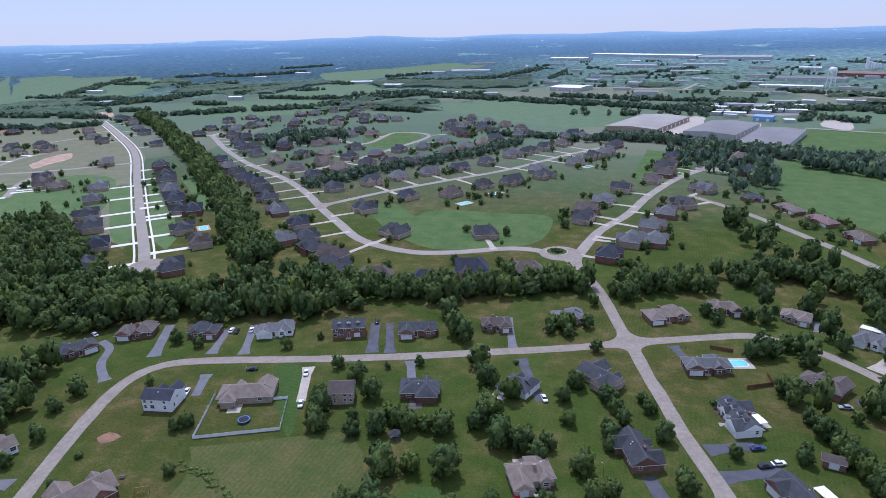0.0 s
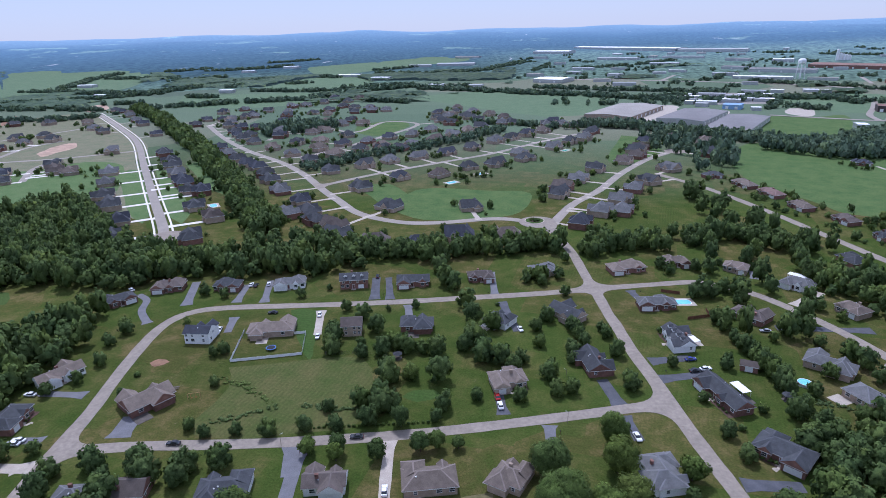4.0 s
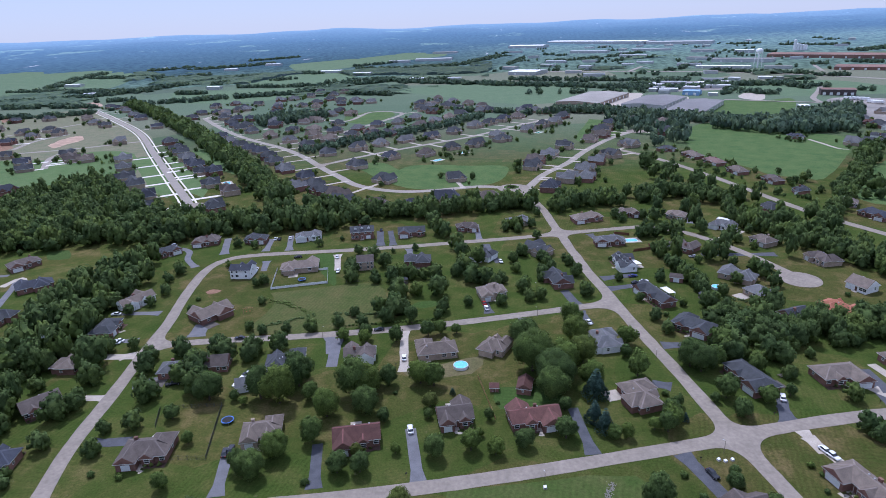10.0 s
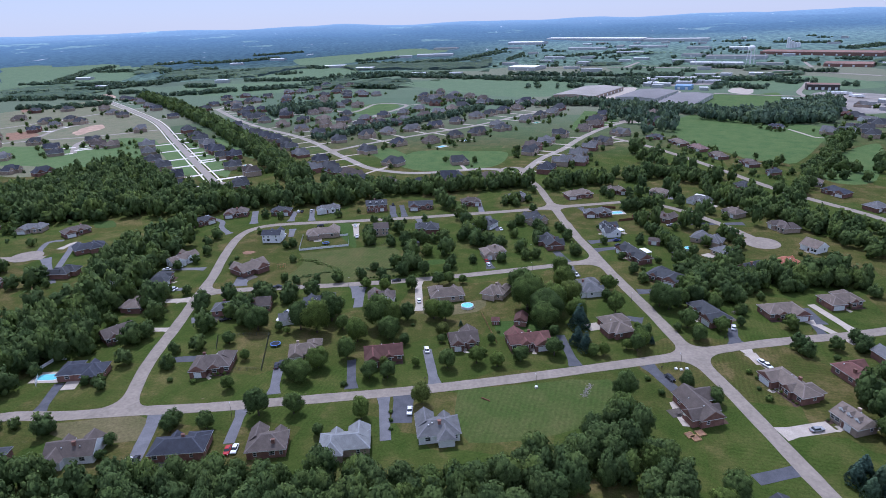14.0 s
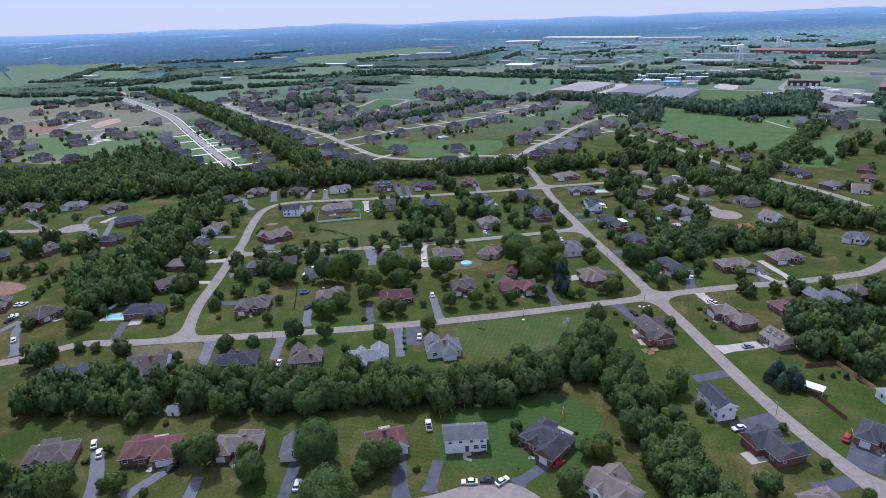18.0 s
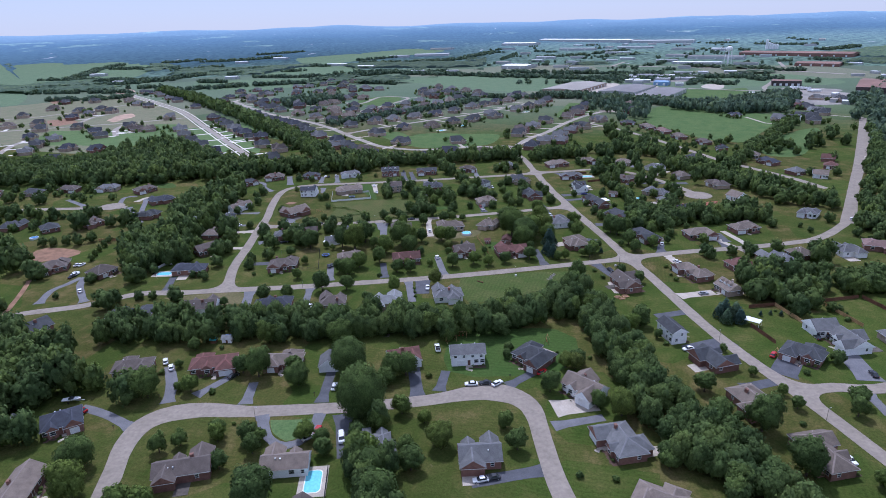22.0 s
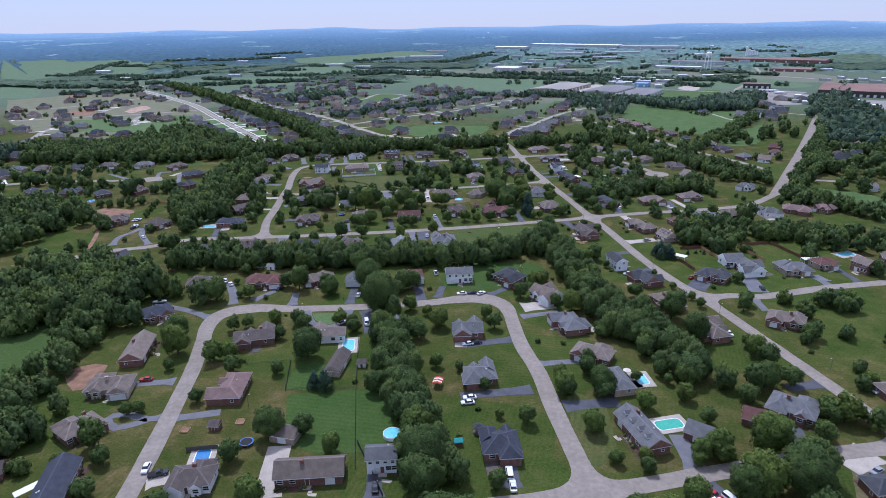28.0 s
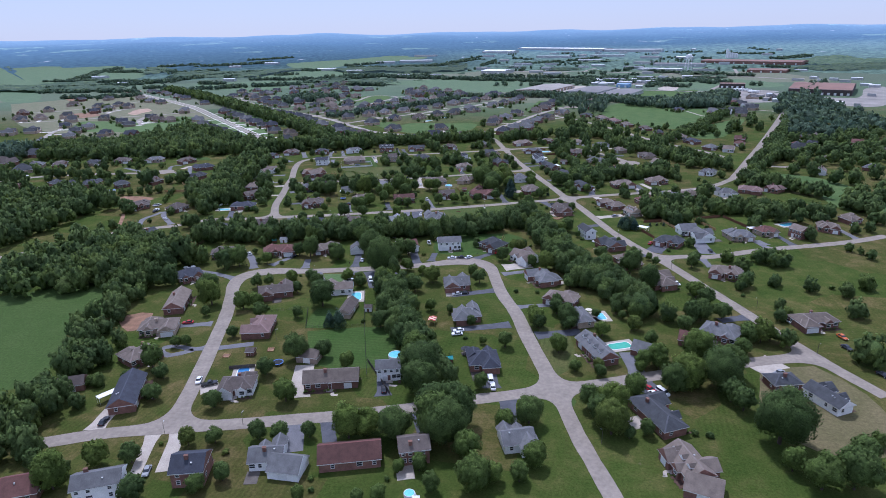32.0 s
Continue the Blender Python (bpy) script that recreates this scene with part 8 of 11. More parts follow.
tree(119.7, -170.3, 3.1)
tree(112.4, -167.1, 3.1)
tree(105.0, -125.3, 2.6)
tree(13.7, -226.0, 3.3)
tree(16.4, -249.2, 3.0)
tree(4.1, -252.3, 5.0)
tree(2.1, -239.9, 4.2)
tree(9.2, -249.2, 3.0)
tree(-217.7, 37.9, 1.9, 1)
tree(-220.1, 45.0, 1.9, 1)
tree(-221.8, 52.3, 1.9, 1)
tree(-223.6, 59.8, 2.0, 1)
tree(-225.4, 67.7, 2.0, 1)
tree(116.1, 44.6, 3.6)
tree(150.5, -57.7, 1.1)
tree(158.0, -57.1, 0.9)
tree(123.2, -21.3, 0.7)
tree(147.8, -29.7, 1.5)
yard_tree(-143.4, -187.8, 2.6)
yard_tree(142.3, 22.0, 2.3)
yard_tree(-143.9, 16.5, 1.8)
yard_tree(96.6, 108.1, 3.3)
yard_tree(145.6, -188.3, 6.2)
yard_tree(146.0, -21.0, 2.3)
yard_tree(-146.2, 15.3, 1.7)
yard_tree(139.8, 45.7, 3.1)
yard_tree(147.5, -115.7, 2.8)
yard_tree(139.8, 51.3, 2.8)
yard_tree(120.0, 88.3, 2.1)
yard_tree(116.4, 93.2, 2.2)
yard_tree(149.4, -21.4, 1.8)
yard_tree(150.0, -4.1, 2.9)
yard_tree(-149.3, 14.9, 2.0)
yard_tree(149.1, 23.6, 2.0)
yard_tree(104.3, 110.5, 3.2)
yard_tree(152.4, -1.4, 3.3)
yard_tree(-153.1, -96.6, 3.5)
yard_tree(45.4, 147.3, 2.9)
yard_tree(-147.9, 44.6, 5.0)
yard_tree(115.2, 103.1, 3.9)
yard_tree(-147.0, 54.3, 3.3)
yard_tree(157.2, -93.9, 4.0)
yard_tree(103.8, 122.8, 2.0)
yard_tree(157.1, 35.0, 3.2)
yard_tree(96.1, 130.7, 4.4)
yard_tree(26.3, 160.2, 2.7)
yard_tree(164.0, -151.0, 4.4)
yard_tree(134.3, 96.2, 3.9)
yard_tree(-33.7, 163.7, 3.1)
yard_tree(113.9, 123.8, 2.7)
yard_tree(-164.5, 40.5, 3.2)
yard_tree(140.1, 96.6, 2.8)
yard_tree(102.1, 136.7, 2.5)
yard_tree(171.6, -130.3, 3.7)
yard_tree(26.5, 169.6, 3.1)
yard_tree(-44.2, 166.7, 3.6)
yard_tree(14.0, 172.1, 2.9)
yard_tree(63.6, 160.6, 2.5)
yard_tree(-172.9, -16.0, 4.0)
yard_tree(-173.0, -22.8, 5.3)
yard_tree(169.6, 34.2, 6.7)
yard_tree(103.0, 139.2, 2.0)
yard_tree(174.1, -31.7, 3.9)
yard_tree(140.0, 103.5, 1.9)
yard_tree(-173.0, 20.5, 2.9)
yard_tree(-147.8, 92.6, 2.7)
yard_tree(169.7, 40.4, 5.2)
yard_tree(-156.8, 78.2, 7.1)
yard_tree(-177.0, 8.3, 5.7)
yard_tree(32.2, 174.9, 2.9)
yard_tree(-167.4, 61.5, 3.1)
yard_tree(107.8, 144.2, 2.9)
yard_tree(137.7, 116.0, 5.0)
yard_tree(180.1, -23.9, 3.3)
yard_tree(179.8, 10.9, 5.1)
yard_tree(-157.6, 89.1, 4.1)
yard_tree(30.6, 181.0, 3.0)
yard_tree(-181.6, 29.5, 6.0)
yard_tree(-137.0, 123.4, 2.9)
yard_tree(184.8, -122.1, 3.9)
yard_tree(-72.3, 171.2, 4.5)
yard_tree(13.0, 185.7, 3.3)
yard_tree(151.1, 109.8, 5.7)
yard_tree(-175.8, 70.2, 2.2)
yard_tree(189.7, 7.5, 5.1)
yard_tree(28.2, 188.4, 3.3)
yard_tree(-178.7, 67.4, 2.5)
yard_tree(-189.2, 29.4, 6.8)
yard_tree(40.7, 187.7, 2.3)
yard_tree(192.1, 3.4, 2.8)
yard_tree(170.0, 90.4, 3.3)
yard_tree(160.0, 107.7, 7.5)
yard_tree(-115.5, 157.8, 3.0)
yard_tree(168.8, 100.2, 4.3)
yard_tree(18.2, 195.6, 3.9)
yard_tree(196.6, 1.3, 5.1)
yard_tree(196.7, -52.7, 4.6)
yard_tree(197.2, -15.7, 5.8)
yard_tree(-199.0, 7.6, 2.8)
yard_tree(-200.2, 10.3, 2.6)
yard_tree(93.9, 178.9, 2.8)
yard_tree(187.3, 80.8, 2.0)
yard_tree(-205.2, -10.4, 1.7)
yard_tree(185.9, 89.9, 1.7)
yard_tree(206.9, -71.4, 2.6)
yard_tree(207.9, -4.8, 4.3)
yard_tree(-54.9, 201.5, 1.6)
yard_tree(-168.3, 124.1, 2.9)
yard_tree(-162.1, 132.5, 2.8)
yard_tree(-42.6, 205.6, 2.4)
yard_tree(-192.0, 86.4, 6.8)
yard_tree(210.6, -76.1, 2.2)
yard_tree(211.1, -83.5, 2.9)
yard_tree(108.9, 182.8, 2.4)
yard_tree(132.1, 169.7, 4.5)
yard_tree(218.5, 3.7, 4.4)
yard_tree(-199.2, 97.3, 5.9)
yard_tree(209.1, 74.0, 3.0)
yard_tree(-222.1, -23.5, 3.5)
yard_tree(222.6, -8.1, 5.2)
yard_tree(-210.7, 73.3, 5.8)
yard_tree(214.5, 64.9, 4.2)
yard_tree(-224.5, -53.7, 3.2)
yard_tree(227.6, -41.7, 3.6)
yard_tree(-227.8, -27.1, 2.8)
yard_tree(228.0, -13.8, 5.1)
yard_tree(-229.0, 11.9, 4.5)
yard_tree(207.1, 98.8, 3.5)
yard_tree(-233.6, 13.5, 5.4)
yard_tree(-185.3, 147.4, 4.8)
yard_tree(238.0, -38.8, 3.3)
yard_tree(195.6, 137.7, 4.7)
yard_tree(-167.0, 172.2, 3.8)
yard_tree(-240.4, -49.1, 3.2)
yard_tree(-89.6, 223.2, 1.8)
yard_tree(16.8, 240.8, 4.5)
yard_tree(107.1, 218.0, 3.2)
yard_tree(-237.0, 69.0, 3.4)
yard_tree(-226.5, 101.4, 2.5)
yard_tree(144.9, 202.8, 2.7)
yard_tree(249.8, -23.0, 3.8)
yard_tree(-242.0, 63.4, 4.3)
yard_tree(104.8, 231.5, 3.7)
yard_tree(-234.6, 101.7, 5.5)
yard_tree(-233.5, 107.5, 4.7)
yard_tree(-249.7, 64.4, 3.1)
yard_tree(178.2, 191.7, 2.1)
yard_tree(-242.9, 98.5, 4.0)
yard_tree(-256.4, 61.6, 3.1)
yard_tree(-104.0, 243.7, 2.6)
yard_tree(140.9, 224.4, 3.8)
yard_tree(83.8, 253.1, 2.9)
yard_tree(-263.1, 61.5, 3.1)
yard_tree(-144.8, 230.8, 3.5)
yard_tree(81.0, 261.9, 3.5)
yard_tree(-259.3, 92.2, 6.5)
yard_tree(175.7, 214.2, 3.8)
yard_tree(-166.1, 235.2, 3.2)
yard_tree(113.4, 267.1, 2.0)
yard_tree(129.7, 261.1, 2.7)
yard_tree(-265.7, 120.2, 4.0)
yard_tree(-269.2, 118.3, 4.9)
yard_tree(134.8, 263.0, 2.0)
yard_tree(-299.8, -4.1, 3.4)
yard_tree(128.0, 273.6, 3.1)
yard_tree(-290.1, 90.2, 3.0)
yard_tree(-303.7, 68.3, 4.7)
yard_tree(-312.9, 20.8, 4.0)
yard_tree(-292.5, 114.8, 4.5)
yard_tree(-310.3, 65.5, 4.7)
yard_tree(-295.9, 117.6, 3.6)
yard_tree(-279.0, 161.2, 2.9)
yard_tree(-304.9, 115.4, 4.1)
yard_tree(-311.7, 118.3, 5.1)
yard_tree(-300.0, 158.0, 3.4)
yard_tree(-323.3, 118.3, 5.2)
yard_tree(-311.3, 164.3, 3.2)
yard_tree(-334.0, 121.5, 4.7)
yard_tree(-338.6, 121.8, 5.3)
yard_tree(-328.3, 151.9, 5.4)
yard_tree(-352.1, 107.8, 3.3)
yard_tree(155.7, 334.8, 7.5)
yard_tree(-351.3, 122.2, 5.8)
yard_tree(-358.5, 118.2, 5.4)
yard_tree(-359.5, 137.3, 3.1)
yard_tree(-357.4, 156.1, 4.5)
yard_tree(145.7, 373.2, 7.5)
yard_tree(-381.7, 138.7, 5.0)
yard_tree(-363.9, 207.5, 4.9)
yard_tree(274.2, 317.5, 6.6)
yard_tree(135.5, 398.5, 7.5)
yard_tree(239.5, 346.9, 4.8)
yard_tree(285.0, 317.3, 4.8)
yard_tree(-402.6, 150.3, 4.7)
yard_tree(231.1, 371.4, 2.7)
yard_tree(311.5, 330.3, 7.5)
yard_tree(342.6, 358.6, 5.2)

tree(-49.2, -73.5, 7.0)
tree(-40.4, -98.1, 7.8)
tree(-57.9, -50.4, 5.5)
tree(-27.5, -96.6, 3.2)
tree(-28.9, -74.1, 4.6)
tree(-33.4, -75.4, 4.0)
tree(-123.0, -91.6, 6.0)
tree(-117.1, -89.5, 5.6)
tree(-82.6, -75.8, 4.8)
tree(-66.3, -80.8, 4.4)
tree(-103.4, -85.8, 3.2)
tree(-114.8, -57.6, 2.8)
tree(-77.9, -1.4, 4.2)
tree(-66.4, -0.0, 3.6)
tree(-73.1, -111.7, 3.2)
tree(-55.6, -110.2, 3.4)
tree(-39.4, -110.3, 3.0)
tree(-144.0, -13.1, 4.2)
tree(-103.9, -10.6, 3.2)
tree(-92.6, -8.8, 3.2)
tree(-163.3, -11.2, 2.4)
tree(-156.7, -10.8, 2.2)
tree(-24.2, 6.5, 3.4)
tree(-43.1, -2.2, 3.4)
tree(21.6, -82.8, 3.6)
tree(32.3, -68.6, 3.0)
tree(7.9, -61.2, 2.0)
tree(58.4, -38.9, 3.6)
tree(56.9, -64.2, 2.6)
tree(36.0, -91.7, 2.8)
tree(42.9, -95.9, 4.4)
tree(-19.7, -101.3, 2.4)
tree(-14.0, -112.3, 4.6)
tree(-31.5, 234.2, 6.2)
tree(-36.1, 249.9, 5.2)
tree(-26.7, 227.3, 5.2)
tree(-19.0, 206.3, 5.4)
tree(-15.2, 193.7, 4.8)
tree(-74.7, 200.7, 3.2)
tree(-64.8, 191.9, 4.2)
tree(-70.8, 161.2, 4.4)
tree(-56.0, 180.6, 4.4)
tree(-47.9, 169.0, 3.4)
tree(-101.3, 213.9, 3.0)
tree(-103.6, 240.3, 2.6)
tree(-49.5, 161.6, 4.2)
tree(-39.4, 164.4, 4.2)
tree(-27.6, 163.3, 4.4)
tree(-57.3, 158.7, 3.2)
tree(-43.8, 128.5, 4.6)
tree(-22.8, 119.5, 2.6)
tree(-108.2, 134.6, 2.2)
tree(-161.5, 145.5, 3.0)
tree(-143.8, 181.5, 2.2)
tree(-118.6, 155.9, 2.6)
tree(-59.8, 167.9, 2.2)
tree(-12.7, 172.8, 5.4)
tree(-5.7, 185.6, 4.6)
tree(-8.9, 159.6, 5.4)
tree(-1.8, 158.0, 4.6)
tree(-16.6, 167.8, 4.6)
tree(3.1, 153.1, 3.6)
tree(6.1, 159.2, 3.2)
tree(9.9, 238.0, 3.2)
tree(12.8, 245.2, 3.0)
tree(17.7, 235.4, 3.2)
tree(-151.0, 213.7, 3.4)
tree(-140.1, 211.5, 2.6)
tree(-196.4, 73.0, 7.0)
tree(-167.9, 161.2, 3.0)
tree(-149.3, 67.0, 5.0)
tree(-104.5, 83.4, 5.2)
tree(-134.7, 83.2, 3.8)
tree(-108.7, 68.0, 4.8)
tree(-117.7, 40.3, 3.6)
tree(-107.4, 45.7, 3.0)
tree(-126.7, 37.7, 2.6)
tree(-124.1, 27.1, 3.2)
tree(-142.4, 29.0, 3.6)
tree(-145.7, 49.7, 4.0)
tree(-162.8, 36.5, 4.0)
tree(-70.6, 71.5, 4.6)
tree(-41.8, 50.6, 4.6)
tree(-54.6, 48.2, 4.6)
tree(-70.0, 19.2, 4.6)
tree(-65.6, 28.2, 4.6)
tree(-56.1, 35.3, 3.8)
tree(-44.9, 21.5, 3.6)
tree(-38.2, 22.0, 3.4)
tree(-51.4, 100.7, 3.0)
tree(-61.1, 102.0, 2.4)
tree(-38.3, 125.9, 3.8)
tree(-74.5, 178.3, 3.4)
tree(-124.5, 87.7, 4.3)
tree(-109.5, 88.6, 4.6)
tree(-95.3, 84.4, 5)
tree(-112.2, 74.8, 5)
tree(-107.2, 61.6, 5)
tree(-99.3, 56.8, 5.5)
tree(-132.4, 74.9, 4.5)
tree(-121.8, 56.7, 5)
tree(-85.4, 91.7, 4.3)
tree(-69.5, 65.9, 5.6)
tree(-73.4, 55.6, 6)
tree(-81.0, 57.9, 5)
tree(-47.6, 60.7, 6)
tree(-43.6, 61.6, 6)
tree(-36.5, 67.0, 3.6)
tree(-51.0, 97.5, 3)
tree(-60.5, 99.1, 2.8)
tree(-38.5, 99.2, 3)
tree(-25.6, 103.6, 3.6)
tree(-20.7, 105.8, 3)
tree(-25.2, 68.6, 4.5)
tree(-20.1, 67.0, 4)
tree(-76.3, 107.5, 3.4)
tree(-87.5, 107.7, 2.4)
tree(-104.5, 108.5, 2.4)
tree(-97.5, 105.2, 2.4)
tree(-60.7, 122.8, 2.6)
tree(-55.1, 111.8, 3.2)
tree(-65.2, 111.3, 3.4)
tree(-49.8, 125.9, 4)
tree(-41.9, 122.9, 5)
tree(-44.8, 115.5, 4)
tree(-33.9, 115.5, 3.4)
tree(-43.8, 142.3, 5.4)
tree(-24.3, 144.0, 5.4)
tree(-21.2, 126.3, 4)
tree(-35.1, 144.2, 3.6)
tree(13.6, 95.7, 6)
tree(15.8, 77.5, 8)
tree(27.5, 77.0, 6)
tree(34.4, 111.9, 4.5)
tree(33.7, 99.0, 5.5)
tree(54.3, 97.5, 4)
tree(35.2, 83.3, 5.5)
tree(52.0, 87.9, 2.4)
tree(53.4, 74.5, 4)
tree(45.0, 143.5, 3.6)
tree(44.1, 167.0, 3.6)
tree(42.1, 181.7, 3)
tree(26.8, 165.5, 3.4)
tree(29.5, 185.0, 3.4)
tree(16.8, 148.8, 4)
tree(23.7, 139.4, 3.2)
tree(18.4, 137.9, 3.2)
tree(5.6, 133.7, 3)
tree(-9.8, 132.8, 2.6)
tree(28.2, 223.4, 3)
tree(18.3, 244.5, 3.6)
tree(26.8, 244.9, 3.4)
tree(9.9, 243.3, 3)
tree(31.8, 268.2, 3)
tree(85.7, 257.3, 3)
tree(98.6, 258.5, 3.6)
tree(93.6, 225.2, 5.5)
tree(88.6, 223.9, 4)
tree(98.6, 225.3, 4)
tree(91.5, 190.9, 2.6, 1)
tree(92.9, 181.4, 2.6, 1)
tree(96.0, 170.7, 2.8, 1)
tree(98.4, 166.0, 2.8, 1)
tree(100.2, 160.1, 2.8, 1)
tree(101.6, 153.4, 2.8, 1)
tree(128.4, 241.4, 3)
tree(140.2, 213.2, 3.6)
tree(153.0, 230.0, 3)
tree(161.1, 209.8, 3)
tree(133.3, 174.1, 3)
tree(134.4, 163.7, 4.5)
tree(134.6, 152.9, 4)
tree(118.1, 155.6, 3.4)
tree(125.3, 179.8, 3)
tree(116.1, 129.0, 3.4)
tree(122.0, 125.8, 6)
tree(102.6, 125.8, 3.6)
tree(103.5, 118.8, 4)
tree(105.1, 115.0, 3.4)
tree(83.3, 160.5, 3.4)
tree(68.7, 137.4, 2.2)
tree(86.2, 132.4, 2)
tree(70.9, 118.7, 3)
tree(73.1, 107.0, 3)
tree(88.9, 91.4, 6)
tree(92.1, 85.8, 6)
tree(95.3, 99.0, 5)
tree(103.7, 97.9, 4.5)
tree(111.5, 95.3, 5)
tree(118.4, 97.5, 5)
tree(104.1, 87.5, 5)
tree(107.8, 84.0, 5)
tree(131.7, 110.6, 5)
tree(73.9, 81.3, 5)
tree(77.0, 78.0, 5)
tree(82.7, 81.2, 4)
tree(96.9, 78.9, 3.4, 1)
tree(-96.8, -141.6, 4)
tree(-91.0, -140.3, 3.4)
tree(-118.9, -125.2, 5.5)
tree(-112.9, -137.0, 5)
tree(-92.1, -167.7, 2.6)
tree(-61.7, -185.1, 5)
tree(-51.8, -183.5, 3.4)
tree(-41.1, -191.4, 2.8)
tree(-69.3, -196.0, 3.4)
tree(-70.1, -149.8, 2.6)
tree(-50.6, -159.0, 3.6, 1)
tree(-54.5, -157.9, 3, 1)
tree(-33.0, -159.5, 4)
tree(-57.8, -212.1, 4)
tree(-80.5, -215.9, 3.2)
tree(-126.0, -216.7, 3)
tree(-126.8, -203.2, 2.6)
tree(-102.8, -211.8, 3)
tree(-113.3, -191.3, 4)
tree(-105.8, -198.7, 2.6)
tree(-111.8, -175.6, 2.4)
tree(-108.3, -174.2, 2.4)
tree(-61.9, -138.5, 6)
tree(-93.3, -114.4, 2.6)
tree(-82.6, -112.3, 2.6)
tree(-48.6, -116.9, 3)
tree(-69.6, -111.7, 2.4)
tree(-32.8, -127.0, 5)
tree(-21.7, -122.7, 4)
tree(-29.0, -144.4, 5)
tree(-21.6, -150.7, 5)
tree(-25.9, -159.0, 4.6)
tree(-20.3, -171.6, 5.5)
tree(-16.5, -184.3, 5)
tree(-12.9, -198.6, 6.5)
tree(-13.5, -206.7, 6)
tree(-33.3, -231.2, 5)
tree(-28.0, -229.7, 5)
tree(-19.6, -231.5, 5.5)
tree(-8.2, -220.6, 5.5)
tree(-7.1, -230.4, 6)
tree(-60.3, -232.4, 3)
tree(-53.9, -232.9, 3)
tree(-73.1, -233.9, 2.8)
tree(-80.7, -235.2, 2.6)
tree(8.9, -113.2, 3.4)
tree(5.7, -103.0, 2.6)
tree(31.1, -158.5, 4)
tree(44.0, -157.6, 4.4)
tree(37.1, -178.6, 3.6)
tree(40.9, -193.0, 2.2)
tree(49.5, -192.1, 2.4)
tree(17.2, -175.9, 3.2)
tree(51.8, -114.1, 2.2)
tree(41.7, -140.7, 2.8)
tree(70.3, -161.6, 3)
tree(89.8, -162.4, 3.6)
tree(70.8, -188.9, 4)
tree(65.6, -190.2, 3.4)
tree(85.6, -187.4, 6)
tree(76.2, -203.9, 6)
tree(88.0, -203.2, 7)
tree(71.9, -205.3, 5)
tree(115.4, -171.8, 4)
tree(111.2, -171.2, 3.6)
tree(123.1, -175.4, 4)
tree(104.9, -180.6, 3.4)
tree(105.5, -130.5, 4)
tree(107.3, -137.3, 4)
tree(99.6, -152.8, 4.6)
tree(95.4, -154.6, 4)
tree(108.7, -151.5, 4)
tree(128.8, -121.7, 3.4)
tree(145.6, -118.3, 2.8)
tree(159.1, -123.7, 3.6)
tree(137.0, -142.2, 2.6)
tree(137.0, -86.4, 3.6)
tree(116.2, -94.3, 3)
tree(157.9, -88.5, 4.5)
tree(161.7, -93.1, 4.5)
tree(152.5, -87.3, 4)
tree(47.8, -218.7, 5)
tree(57.7, -208.7, 4)
tree(45.7, -228.5, 5.5)
tree(41.9, -215.4, 3.6)
tree(43.4, -222.2, 4)
tree(21.5, -223.5, 4.6)
tree(-0.2, -225.8, 6)
tree(-4.1, -232.9, 7)
tree(88.0, -211.5, 4)
tree(89.9, -216.4, 4)
tree(93.4, -232.4, 8.4)
tree(283.2, 324.4, 3.6)
tree(317.9, 326.2, 3.9)
tree(277.6, 290.2, 4.2)
tree(294.7, 262.2, 4.5)
tree(252.7, 215.0, 3.6)
tree(271.9, 214.1, 3.9)
tree(289.6, 358.0, 4.2)
tree(358.7, 384.0, 4.5)
tree(32, -160, 3.4)
tree(44, -161, 3.6)
tree(37, -180, 3.2)
tree(49, -196, 2.4)
tree(71, -191, 3.4)
tree(64, -193, 2.2)
tree(72, -206, 3.9)
tree(79, -203, 4.2)
tree(51, -120, 3.0)
tree(57, -150, 2.0)
tree(66, -147, 2.6)
tree(69, -162, 1.9)
tree(50, -154, 1.7)
tree(73, -174, 2.6)
tree(7.1, -204.2, 2.6)
tree(33.5, 47.1, 3.6, 1)
tree(35.9, 41.9, 3.4, 1)
tree(23.6, 38.8, 4)
tree(57.5, 45.1, 3.6)
tree(117.1, 40.5, 3.2)
tree(129.6, 44.5, 3)
tree(138.3, 42.9, 3.2)
tree(44.2, 10.9, 4.2)
tree(40.8, -1.1, 4.6)
tree(73.0, 9.1, 3)
tree(66.6, 17.6, 2.4)
tree(63.4, -34.7, 4.2)
tree(154.8, 50.4, 3.6)
tree(123.0, 0.2, 5)
tree(134.2, 4.3, 5)
tree(138.2, 2.4, 4.6)
tree(125.7, 9.6, 4.4)
tree(120.9, 9.9, 4.2)
tree(126.3, -6.7, 4.6)
tree(118.7, -7.7, 4.4)
tree(155.4, 27.6, 3)
tree(100.7, -24.8, 3.6, 1)
tree(103.2, -29.0, 3.6, 1)
tree(103.9, -32.3, 3.2, 1)
tree(98.7, -32.1, 3, 1)
tree(97.6, -27.0, 3, 1)
tree(8.6, -56.4, 2.2)
tree(33.3, -65.6, 3.2)
tree(28.7, -67.7, 3)
tree(55.6, 42.8, 3)
tree(42.4, 39.3, 2.2)
yard_tree(289.3, 136.9, 6)
yard_tree(281.0, 103.7, 6)
yard_tree(328.3, 159.8, 5)
yard_tree(316.6, 119.2, 6)
yard_tree(283.6, 77.2, 6.5)
yard_tree(295.7, 72.8, 6.5)
yard_tree(322.4, 91.0, 6.5)
yard_tree(296.6, 43.5, 6)
yard_tree(311.2, 176.7, 4.5)
yard_tree(352.5, 291.9, 5.5)
yard_tree(269.5, 111.2, 5)
yard_tree(339.8, 134.5, 5)
